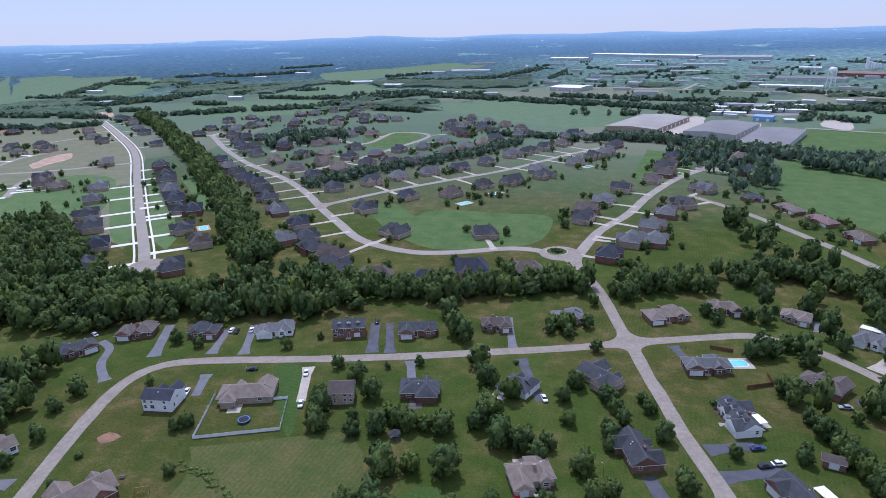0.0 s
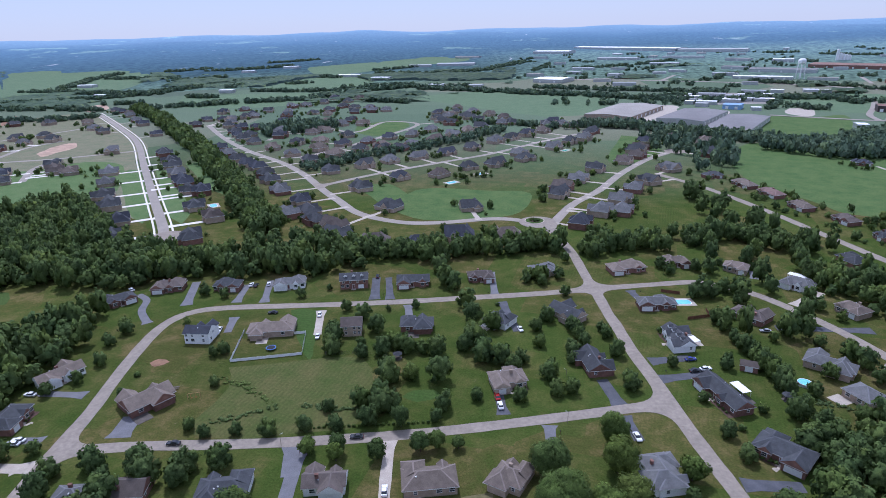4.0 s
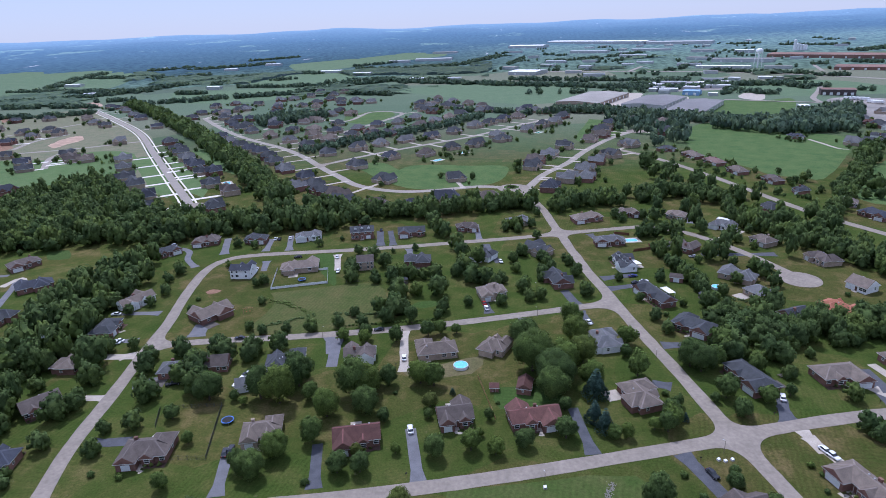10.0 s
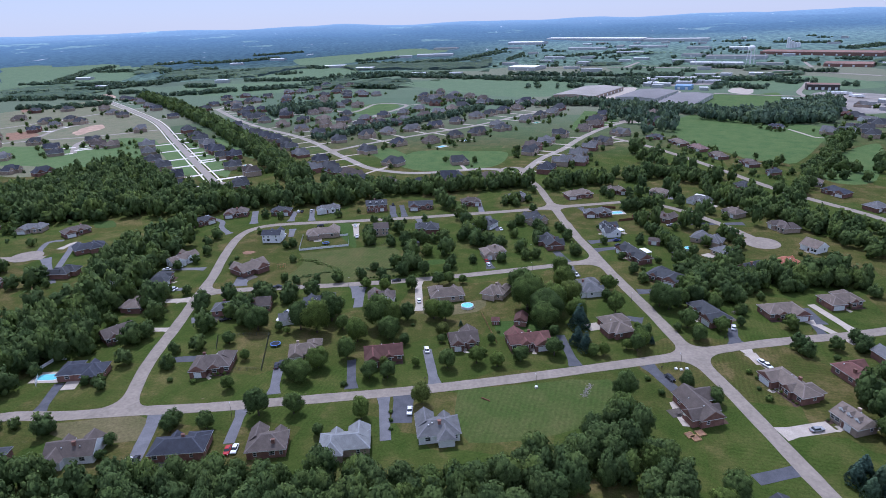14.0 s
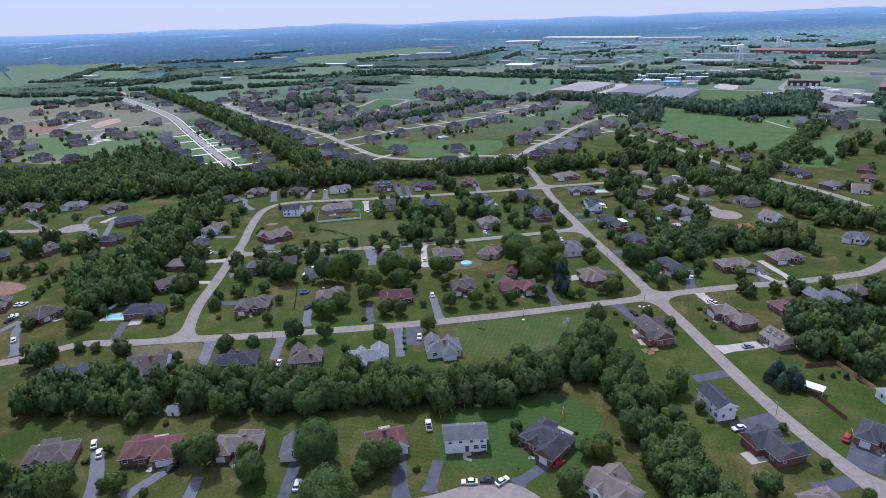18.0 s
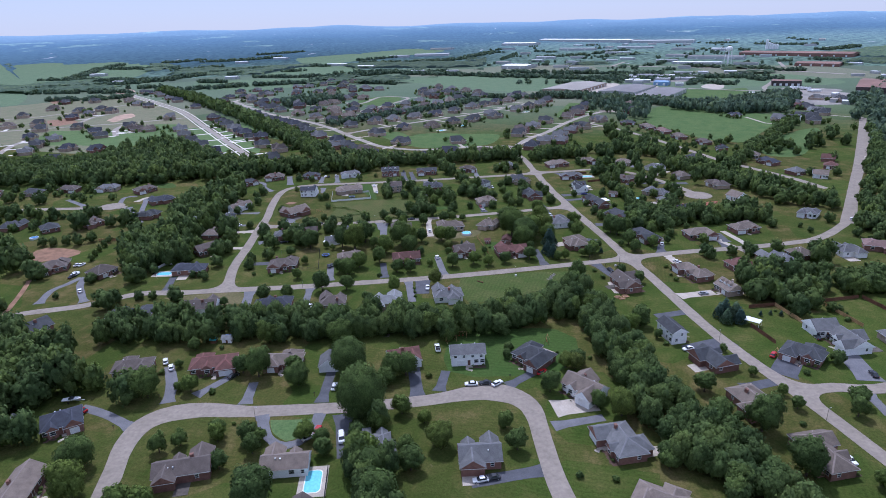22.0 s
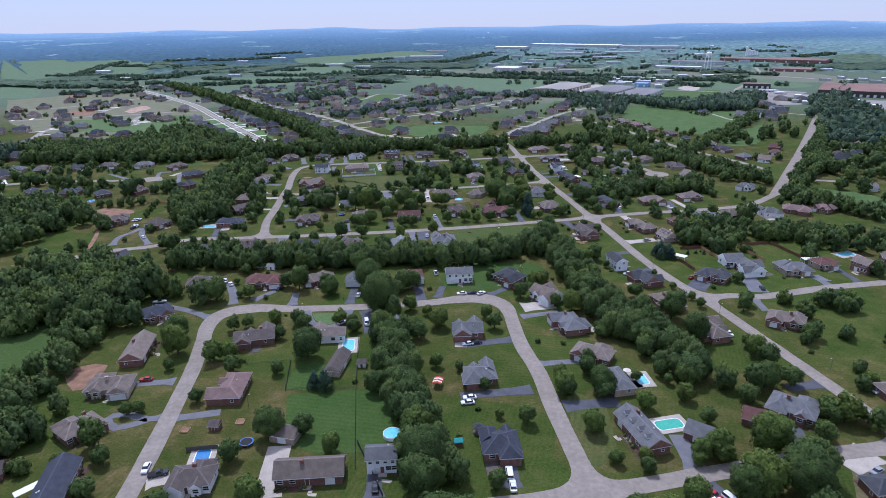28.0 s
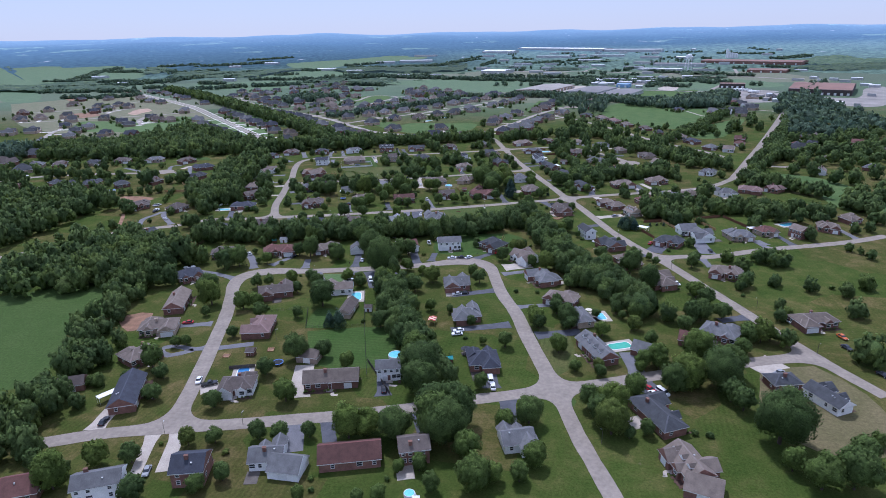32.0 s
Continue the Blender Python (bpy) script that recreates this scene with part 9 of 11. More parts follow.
yard_tree(363.0, 246.6, 5)
yard_tree(330.4, 216.2, 5)
yard_tree(384.8, 191.7, 5)
yard_tree(348.8, 369.5, 7)
yard_tree(341.6, 331.0, 6)
yard_tree(300.5, 315.9, 5)
yard_tree(265.4, 297.2, 4)
yard_tree(256.5, 297.9, 4)
yard_tree(252.6, 9.2, 5.5)
yard_tree(265.7, 13.0, 5.5)
yard_tree(263.2, -2.8, 5)
yard_tree(219.3, -12.4, 5.5)
yard_tree(216.0, -28.0, 5.5)
yard_tree(206.8, -20.1, 5)
yard_tree(252.5, -25.5, 4.5)
yard_tree(128.5, -13.6, 5.5)
yard_tree(130.4, -24.1, 5)
yard_tree(139.2, -18.3, 5)
yard_tree(166.8, 4.1, 5)
yard_tree(172.4, -0.1, 5)
yard_tree(181.4, 4.5, 5.5)
yard_tree(184.0, -6.3, 5.5)
yard_tree(195.4, 3.2, 5)
yard_tree(196.2, -17.3, 6)
yard_tree(210.2, -3.1, 5.5)
yard_tree(186.1, -13.4, 5)
yard_tree(175.6, -30.0, 3)

def traffic_island(x, y, r):
    """A round planted island with a pale kerb in the middle of a junction."""
    tagged(part("road_turning_circle", disc(x + 2, y - 3, r + 5.8, 0.0985), ASPHALT), "wide asphalt junction round a planted island", "road", kind="structure")
    ob = thing("traffic_island", "round planted island with a pale concrete kerb", "traffic island", pose(x, y, 0))
    part("kerb", disc(0, 0, r, 0.22, 0.2), CONCRETE, ob)
    part("lawn", disc(0, 0, r - 0.5, 0.26, 0.1), LAWN_BRIGHT, ob)
    part("mulch", disc(0, 0, r * 0.55, 0.30, 0.1), MULCH, ob)
    for k in range(7):
        a = k * 2.4
        tree(x + 2.6 * math.cos(a), y + 2.4 * math.sin(a), 1.2 + 0.3 * (k % 3) * 0.5)


traffic_island(17.4, 343.4, 6.6)

# ---------------------------------------------------------------- pools, fences, covers, poles
pool(81.4, 218.8, 6, 9, 4.5, "r", POOL)
pool(-166.9, 19.5, -176, 7.5, 4, "r", POOL)
pool(-48.6, -128.2, -172, 4.4, 8.6, "r", POOL)
pool(-78.3, -195.3, -79, 8, 4, "r", POOL_DARK)
pool(61.2, -174.6, -165, 8.5, 4.4, "r", POOL_GREEN)
pool(59.2, -149.2, 98, 6.2, 3.6, "r", POOL)
pool(198.2, -24.0, 20, 9, 4.5, "r", POOL)
pool(-48.7, 448.6, 43, 9, 5, "r", POOL)
pool(-25.7, 481.3, 43, 9, 4.5, "r", POOL)
pool(-225.1, 373.7, 124, 9, 5, "r", POOL)
pool(57.7, 588.2, 51, 9, 4.5, "r", POOL_GREEN)
pool(107.4, 150.8, -64, 4.8, 0, "o", POOL)
pool(-11.0, 79.7, -168, 5.6, 0, "o", POOL)
pool(-24.2, -183.1, -170, 5.6, 0, "o", POOL)
pool(-12.9, -255.1, -170, 3, 0, "o", POOL)
pool(-278.1, 74.5, -177, 5, 0, "o", POOL_DARK)
fence("white", 1.3, [(-109.8, 151.5), (-82.6, 159.1), (-86.9, 177.3), (-91.9, 176.0)])
fence("white", 1.3, [(-109.8, 151.5), (-115.0, 177.8)])
fence("black", 1.4, [(-114.5, 51.1), (-93.3, 53.4), (-86.9, 26.1), (-98.3, 25.7)])
fence("black", 1.4, [(-114.5, 51.1), (-110.8, 40.6)])
fence("black", 1.5, [(-72.8, 159.8), (-53.7, 162.1)])
fence("black", 1.2, [(-83.5, -144.2), (-67.9, -140.9)])
fence("black", 1.2, [(-67.9, -140.9), (-64.2, -160.1), (-40.1, -158.0)])
fence("black", 1.4, [(-45.6, -122.9), (-40.0, -158.7), (-32.9, -197.9)])
fence("white", 1.4, [(-167.7, 13.6), (-174.0, 24.6), (-172.7, 31.1), (-168.6, 32.2)])
fence("gold", 1.7, [(-233.7, 69.8), (-212.5, 71.2), (-232.9, 99.4)])
fence("brown", 1.7, [(113.3, -18.3), (125.2, -16.0)])
fence("gold", 1.7, [(125.2, -16.0), (130.2, -37.0)])
fence("red", 1.7, [(107.4, -35.0), (110.9, -49.3)])
fence("brown", 1.7, [(147.8, -11.9), (164.6, -7.9)])
fence("gold", 1.7, [(145.9, -14.8), (151.1, -35.2)])
fence("brown", 1.7, [(166.0, -7.9), (172.9, -34.7)])
fence("red", 1.6, [(79.8, 200.3), (90.1, 203.6), (90.3, 210.7)])
fence("red", 1.6, [(83.1, 227.5), (74.7, 230.1)])
fence("grey", 1.5, [(-23.4, -208.5), (-34.4, -186.5)])
fence("gold", 1.1, [(-4.4, 72.9), (1.9, 47.0)])
fence("grey", 1.6, [(-84.2, -192.5), (-75.1, -190.9)])
patio_cover(-104.7, 33.0, -8, 5, 3)
patio_cover(82.7, 143.7, -70, 7, 3.5)
patio_cover(75.8, 178.2, -70, 5, 4)
patio_cover(-117.7, -210.7, 52, 9, 2.6)
patio_cover(145.9, 248.9, -40, 9, 4)
patio_cover(172.7, -37.1, 5, 8, 4)
patio_cover(108.5, -33.8, -40, 6, 4)
patio_cover(-10.9, -258.6, 0, 2, 2)
street_lamp(21.0, 121.5)
street_lamp(62.6, 85.1)
street_lamp(69.0, 32.8)
street_lamp(15.2, 18.1)
street_lamp(115.5, 47.5)
street_lamp(-87.2, -1.5)
street_lamp(90.8, -46.7)
street_lamp(105.4, -96.6)
street_lamp(-74.9, -100.8)
street_lamp(127.9, -140.8)
street_lamp(-90.2, -230.3)
street_lamp(-67.8, -225.0)
street_lamp(41.9, -232.9)
street_lamp(131.7, -181.1)
street_lamp(-73.7, -169.6)
street_lamp(-70.4, 102.8)
street_lamp(22.6, 148.1)

# ---------------------------------------------------------------- tree belts and woods
belt("tree_belt", [(-155.2, -46.2), (-118.9, -44.2), (-83.3, -41.2), (-47.3, -40.1), (-29.3, -40.5), (-3.1, -36.8), (20.5, -29.3), (36.2, -15.8), (42.7, -0.8)], 8, 5.5, "dense dark green tree belt behind the houses", (3.2, 5.0), (9, 13), 1513)
belt("tree_belt", [(43.7, -26.0), (48.1, -48.7), (51.4, -69.6), (54.2, -87.0), (56.5, -101.9), (59.3, -114.6), (61.0, -121.8)], 8, 5.5, "dense tree belt between back gardens", (3.2, 5.0), (9, 12), 1514)
belt("tree_belt", [(67.7, -104.0), (71.9, -126.0), (73.3, -138.8), (78.1, -148.4), (78.7, -157.3)], 8, 5.5, "dense tree belt between back gardens", (3.0, 4.6), (8, 11), 1515)
belt("tree_belt", [(-156.1, 305.0), (-189.7, 362.3), (-237.1, 433.6), (-292.6, 512.0), (-370.7, 622.2), (-451.6, 725.8), (-555.8, 856.4), (-650.5, 959.6)], 11, 6.5, "thick belt of tall trees running past the houses", (4, 6), (10, 15), 1516)
belt("tree_belt", [(-84.1, 273.2), (-48.5, 270.3), (-15.2, 280.2), (19.0, 287.5), (32.8, 284.9)], 8, 6, "thick belt of tall trees behind the gardens", (3.6, 5.6), (10, 14), 1517)
belt("tree_belt", [(43.7, 283.6), (69.8, 291.6), (93.6, 298.8)], 9, 6, "thick belt of tall trees behind the gardens", (3.4, 5.2), (9, 13), 1518)
belt("tree_belt", [(103.2, 303.4), (125.9, 313.2), (144.3, 310.6), (155.1, 292.6), (166.0, 279.9)], 9, 6, "belt of trees along a stream", (3.4, 5.2), (8, 12), 1519)
belt("tree_belt", [(92.6, 109.9), (114.7, 104.9), (139.3, 105.0), (177.2, 108.9)], 8, 5.5, "belt of trees behind the houses", (3, 4.8), (8, 12), 1520)
belt("tree_belt", [(151.3, 247.4), (171.7, 226.1), (190.7, 195.1), (210.5, 165.9)], 9, 6, "belt of trees behind the houses", (3, 4.8), (8, 12), 1521)
belt("tree_belt", [(-147.0, -183.7), (-149.9, -169.8), (-149.8, -155.6), (-153.4, -137.3), (-156.0, -118.3), (-150.6, -101.8)], 6, 5.5, "belt of trees between field and gardens", (3, 4.8), (8, 12), 1522)
belt("tree_belt", [(-131.8, -242.5), (-138.5, -226.2), (-136.0, -213.5), (-137.2, -199.2), (-139.7, -182.8)], 7, 5.5, "belt of trees between field and gardens", (3, 4.8), (8, 12), 1523)
belt("tree_belt", [(397.9, 401.1), (311.2, 226.1), (280.9, 155.4)], 7, 5.5, "row of tall trees beside the road", (3.4, 5), (9, 13), 1524)
belt("tree_belt", [(-197.8, 491.0), (-171.0, 520.6), (-129.0, 571.7), (-89.2, 609.6), (-51.4, 651.3), (-9.5, 725.3)], 10, 7, "row of trees behind the subdivision houses", (3, 4.5), (6, 9), 1525)
belt("tree_belt", [(70.9, 737.6), (142.8, 737.5), (192.7, 685.0), (261.1, 637.5), (315.3, 572.3)], 14, 7, "tree-lined field edge", (4, 6), (9, 13), 1526)
belt("tree_belt", [(-40.1, -101.2), (-32.3, -126.6), (-27.4, -147.8), (-22.2, -167.2), (-16.1, -183.4), (-11.7, -197.4), (-5.5, -212.3)], 5, 5.5, "dense belt of tall trees between gardens", (3.4, 5.2), (9, 12), 1527)
belt("tree_belt", [(176.1, 203.6), (190.8, 170.2), (204.4, 142.4), (219.0, 131.2), (238.4, 139.1)], 7, 6, "belt of trees beside the road", (3.2, 5), (8, 11), 1528)
belt("tree_belt", [(236.4, 123.6), (227.4, 89.0), (231.1, 65.0), (236.9, 54.1)], 9, 6, "belt of trees along a field", (3.2, 5), (8, 12), 1529)
belt("tree_belt", [(151.0, 10.0), (166.4, 0.4), (187.8, 4.0), (197.5, -11.3)], 7, 6, "belt of trees behind the gardens", (3.2, 5), (8, 11), 1530)
belt("tree_belt", [(361.3, 475.0), (307.5, 391.0), (262.9, 329.5), (229.0, 279.3), (194.7, 225.4)], 7, 6.5, "belt of trees at the edge of a meadow", (3.2, 5), (8, 11), 1531)
belt("tree_belt", [(241.8, 127.0), (281.5, 194.1), (322.1, 263.9), (394.6, 388.4)], 4, 9, "trees lining the road", (3.2, 5), (7, 10), 1532)
grove("woodland", [(-388.3, 234.1), (-372.9, 263.3), (-370.5, 296.8), (-367.0, 357.6), (-347.3, 383.2), (-300.8, 346.2), (-256.3, 297.9), (-233.9, 280.7), (-206.6, 269.1), (-182.9, 261.7), (-148.7, 274.3), (-112.7, 286.6), (-90.1, 290.0), (-80.6, 255.5), (-81.9, 244.6), (-139.0, 235.2), (-176.1, 233.6), (-199.7, 214.2), (-258.1, 216.4), (-330.4, 210.5), (-362.4, 205.1)], 7.6, "dense dark green broadleaf woodland", (3.9, 6.2), (8, 16), seed=1533)
grove("woodland", [(-217.4, 156.1), (-206.3, 169.8), (-195.8, 198.3), (-181.8, 184.3), (-177.2, 151.6), (-178.5, 135.2), (-173.5, 114.6), (-169.7, 89.1), (-171.7, 81.1), (-171.0, 65.3), (-184.9, 65.0), (-199.9, 80.7), (-198.8, 101.7), (-214.7, 125.9), (-209.3, 137.5)], 7.6, "dense broadleaf wood between streets", (3.9, 6.2), (8, 16), seed=1534)
grove("woodland", [(-236.3, -67.9), (-216.7, -53.6), (-183.1, -59.2), (-161.2, -80.3), (-147.8, -104.6), (-162.3, -115.9), (-209.1, -81.4), (-198.6, -116.8)], 7.6, "dense broadleaf wood beside a field", (3.9, 6.2), (8, 16), seed=1535)
grove("woodland", [(138.6, 651.9), (203.7, 704.5), (237.5, 663.0), (230.1, 582.2), (197.0, 503.6), (160.6, 483.3), (173.1, 556.1), (142.5, 593.0)], 12, "trees between warehouses and houses", seed=1536)
grove("woodland", [(301.1, 557.2), (361.2, 639.3), (448.9, 678.7), (413.2, 585.0), (327.6, 534.4)], 6.5, "wood on the far side of the meadow", seed=1537)
grove("woodland", [(-325.2, 716.4), (-305.0, 760.5), (-244.3, 788.8), (-226.6, 733.5), (-267.9, 700.3), (-301.2, 676.7)], 7, "cluster of trees amid the subdivision", seed=1538)
grove("woodland", [(653.0, 833.0), (743.2, 924.6), (465.5, 462.3), (434.2, 443.7)], 15, "wooded gardens by the road", seed=1539)
grove("woodland", [(531, 680), (567, 622), (503, 360), (455, 290), (372, 262), (345, 262), (362, 337)], 13.5, "tall trees shading old gardens", (4.8, 7.2), (9, 13), seed=1540)
grove("woodland", [(455, 290), (361, 138), (332, 144), (277, 133), (283, 163), (322, 246), (372, 262)], 13.5, "tall trees shading old gardens", (4.8, 7.2), (9, 13), seed=1555)
grove("woodland", [(267, 34), (294, 33), (265, -12), (251, -12), (247, -4)], 9, "clump of tall trees beside a meadow", (4.5, 6.5), (9, 12), seed=1556)
grove("woodland", [(-209.7, 51.2), (-194.7, 60.9), (-173.1, 58.9), (-159.1, 41.4), (-163.6, 34.4), (-169.2, 26.7), (-177.3, 14.8)], 6.5, "clump of broadleaf trees behind gardens", seed=1553)
grove("woodland", [(-480.9, 275.2), (-437.0, 280.0), (-349.2, 301.8), (-305.1, 310.0), (-258.5, 210.8), (-296.1, 204.5), (-421.4, 199.2)], 7.6, "dense broadleaf woodland", (3.9, 6.2), (8, 16), seed=1542)
grove("woodland", [(-264.6, -74.5), (-261.2, -37.4), (-259.5, -12.5), (-254.7, 11.7), (-244.6, 21.0), (-252.3, 36.6), (-281.1, 52.0), (-311.3, 60.1), (-340.6, 65.6), (-382.1, 59.6)], 7.6, "dense wood at the edge of a field", (3.9, 6.2), (8, 16), seed=1544)
grove("woodland", [(-235.6, -103.4), (-235.1, -78.2), (-206.2, -78.7), (-208.6, -46.2), (-173.3, -55.3), (-151.2, -75.0), (-141.7, -115.5), (-160.4, -122.4), (-183.2, -125.6), (-202.6, -125.4), (-211.9, -135.2)], 7.6, "dense wood between road and field", (3.9, 6.2), (8, 16), seed=1545)
grove("woodland", [(119.8, 12.1), (137.9, 21.2), (145.2, 9.9), (146.7, -6.3), (131.0, -17.8), (117.5, -10.7)], 9.5, "clump of trees behind gardens", seed=1546)
grove("woodland", [(248.1, 594.3), (325.7, 614.6), (467.5, 720.0), (457.4, 659.7), (380.3, 538.9), (294.3, 544.1)], 7, "wood behind the meadow", seed=1547)
belt("tree_belt", [(213.4, 188.5), (217.4, 168.1), (222.2, 151.8), (227.3, 132.6)], 4, 6, "belt of trees behind the gardens", (3.4, 4.8), (7, 10), 1557)
belt("tree_belt", [(244.1, 123.4), (281.2, 176.0), (328.6, 246.0)], 7, 6, "belt of trees beside the road", (3.6, 5.4), (8, 12), 1549)
belt("tree_belt", [(219.3, 90.0), (227.7, 76.8), (238.1, 59.0), (249.6, 42.5), (255.4, 31.6)], 6, 6, "belt of trees at the edge of a meadow", (3.6, 5.2), (8, 12), 1554)
grove("woodland", [(-503.2, 254.9), (-479.3, 270.5), (-445.1, 225.6), (-455.6, 191.1)], 8, "trees between subdivision gardens", seed=1550)
grove("woodland", [(-419.8, 143.1), (-389.5, 130.2), (-323.8, 49.8), (-342.1, 39.0)], 15, "tree-shaded gardens", seed=1551)
grove("woodland", [(129.7, 414.2), (170.6, 323.8), (207.9, 241.2), (157.9, 160.0), (103.6, 143.2), (92.5, 198.5)], 18, "tree-shaded gardens", seed=1552)
FARLINES = []
FARLINES.append(([(-192, 1277), (-82, 1222), (26, 1151), (124, 1106), (240, 1032), (374, 1124)], 22))
FARLINES.append(([(-661, 976), (-576, 1011), (-492, 1056), (-385, 1085), (-347, 1179)], 20))
FARLINES.append(([(-1008, 1057), (-896, 1097), (-816, 1215), (-738, 1442), (-648, 1583)], 26))
FARLINES.append(([(-387, 1725), (-235, 1676), (-86, 1760), (46, 2050)], 22))
FARLINES.append(([(240, 1032), (331, 990), (448, 1021), (541, 1015)], 20))
FARLINES.append(([(-356, 1212), (-210, 1316), (-88, 1304)], 16))
FARLINES.append(([(-1107, 1387), (-1177, 1590), (-1201, 1755)], 20))
FARLINES.append(([(-804, 834), (-707, 832), (-666, 892)], 14))
FARLINES.append(([(-53, 773), (4, 772), (57, 729)], 12))
FARLINES.append(([(44, 1262), (224, 1181), (387, 1126)], 10))
FARLINES.append(([(175, 1765), (254, 1790), (339, 1843)], 14))
FARLINES.append(([(363, 1851), (425, 1900), (496, 1980)], 12))
FARLINES.append(([(498, 1323), (569, 1251), (641, 1205)], 8))
FARLINES.append(([(765, 1426), (776, 1407), (798, 1413)], 14))
FARLINES.append(([(861, 1449), (882, 1416), (913, 1402)], 12))
FARLINES.append(([(1027, 1730), (1087, 1753), (1164, 1801)], 30))
FARLINES.append(([(954, 2044), (1032, 1973), (1120, 1934)], 14))
FARLINES.append(([(842, 2171), (878, 2146), (927, 2155)], 14))
FARLINES.append(([(416, 908), (431, 887), (450, 878)], 8))
FARLINES.append(([(636, 1162), (660, 1135), (692, 1127)], 8))
FARLINES.append(([(361, 1722), (373, 1713), (390, 1729)], 8))
FARLINES.append(([(587, 904), (589, 891), (598, 889)], 8))
FARLINES.append(([(373, 894), (390, 922), (413, 965)], 5))
FARLINES.append(([(511, 984), (518, 953), (530, 937)], 4))
FARLINES.append(([(449, 1396), (469, 1437), (499, 1508)], 8))
FARLINES.append(([(467, 1789), (480, 1786), (501, 1813)], 6))
FARLINES.append(([(817, 1820), (826, 1799), (846, 1805)], 8))
FARLINES.append(([(58, 1718), (83, 1804), (112, 1931)], 8))
FARLINES.append(([(-1155, 1304), (-1095, 1303), (-1048, 1320)], 14))
FARLINES.append(([(-947, 979), (-882, 971), (-827, 977)], 12))
FARLINES.append(([(-821, 976), (-762, 959), (-713, 957)], 10))
FARLINES.append(([(-762, 1045), (-729, 1044), (-706, 1060)], 12))
FARLINES.append(([(-1142, 1617), (-1037, 1611), (-946, 1627)], 22))
FARLINES.append(([(-913, 1549), (-856, 1583), (-807, 1642)], 18))
FARLINES.append(([(-1069, 1294), (-911, 1258), (-770, 1239)], 24))
FARLINES.append(([(-678, 1362), (-653, 1378), (-637, 1423)], 10))
FARLINES.append(([(-577, 1269), (-467, 1248), (-367, 1247)], 9))
FARLINES.append(([(-555, 1436), (-524, 1434), (-501, 1459)], 14))
FARLINES.append(([(-522, 1626), (-487, 1605), (-459, 1611)], 14))
FARLINES.append(([(-420, 1810), (-363, 1851), (-309, 1923)], 12))
FARLINES.append(([(-384, 1315), (-306, 1334), (-230, 1376)], 16))
FARLINES.append(([(-258, 1058), (-216, 1030), (-178, 1016)], 8))
FARLINES.append(([(-956, 1848), (-842, 1904), (-734, 1995)], 26))
FARLINES.append(([(-874, 2129), (-795, 2181), (-724, 2270)], 20))
FARLINES.append(([(-1098, 1824), (-1044, 1869), (-1002, 1946)], 20))
FARLINES.append(([(-658, 1158), (-618, 1145), (-588, 1153)], 5))
FIELDS = []
FIELDS.append([(-1070, 1014), (-915, 808), (-833, 789), (-953, 972)])
FIELDS.append([(-1724, 1885), (-1196, 1182), (-1071, 1130), (-1087, 1180), (-1250, 1353)])
FIELDS.append([(-200, 1109), (-59, 1195), (143, 1033), (113, 862), (20, 864), (-128, 1031)])
FIELDS.append([(-1250, 1353), (-1654, 1857), (-1414, 1850), (-1267, 1879), (-1080, 1720), (-937, 1338), (-1087, 1180)])
FIELDS.append([(-585, 1357), (-556, 1589), (-451, 1658), (-339, 1442), (-440, 1246)])
FIELDS.append([(-687, 1189), (-432, 1224), (-347, 1100), (-430, 983), (-595, 1005)])
FIELDS.append([(314, 742), (446, 827), (349, 637), (277, 678)])
FIELDS.append([(204, 548), (260, 625), (324, 558), (360, 510), (301, 411), (256, 353), (245, 356), (224, 368), (218, 395), (195, 448)])
FIELDS.append([(285, 703), (346, 820), (419, 779), (407, 730), (324, 660)])
FIELDS.append([(278, 362), (364, 426), (286, 293), (252, 294)])
FIELDS.append([(40, 1139), (156, 1146), (187, 1046), (77, 855), (32, 878)])
FIELDS.append([(463, 1090), (612, 1073), (654, 936), (610, 859), (462, 850), (402, 920)])
FIELDS.append([(-674, 1937), (-460, 2153), (-287, 2380), (-145, 2180), (-341, 1927), (-522, 1680)])
FIELDS.append([(-210, 776), (-164, 814), (-136, 762), (-160, 686), (-197, 712)])
FIELDS.append([(-476, 474), (-474, 527), (-424, 574), (-268, 351), (-311, 367), (-384, 406), (-406, 397)])
FIELDS.append([(-803, 831), (-719, 922), (-547, 753), (-441, 603), (-487, 558), (-527, 530)])
FIELDS.append([(-851, 746), (-747, 863), (-675, 897), (-456, 659), (-391, 534), (-392, 398), (-437, 342), (-624, 456)])
FIELDS.append([(-34, 80), (-19, 82), (-3, 88), (-7, 75), (-28, 71)])
FIELDS.append([(152, 784), (215, 916), (244, 939), (241, 881), (174, 762)])
FIELDS.append([(229, 783), (294, 896), (287, 829), (243, 754)])

# ---------------------------------------------------------------- garden paths and planting along the house fronts
SHRUB_ARRAYS = [crown_arrays(140 + _i, 9, 90, 0.2, core_cut=1) for _i in range(4)]


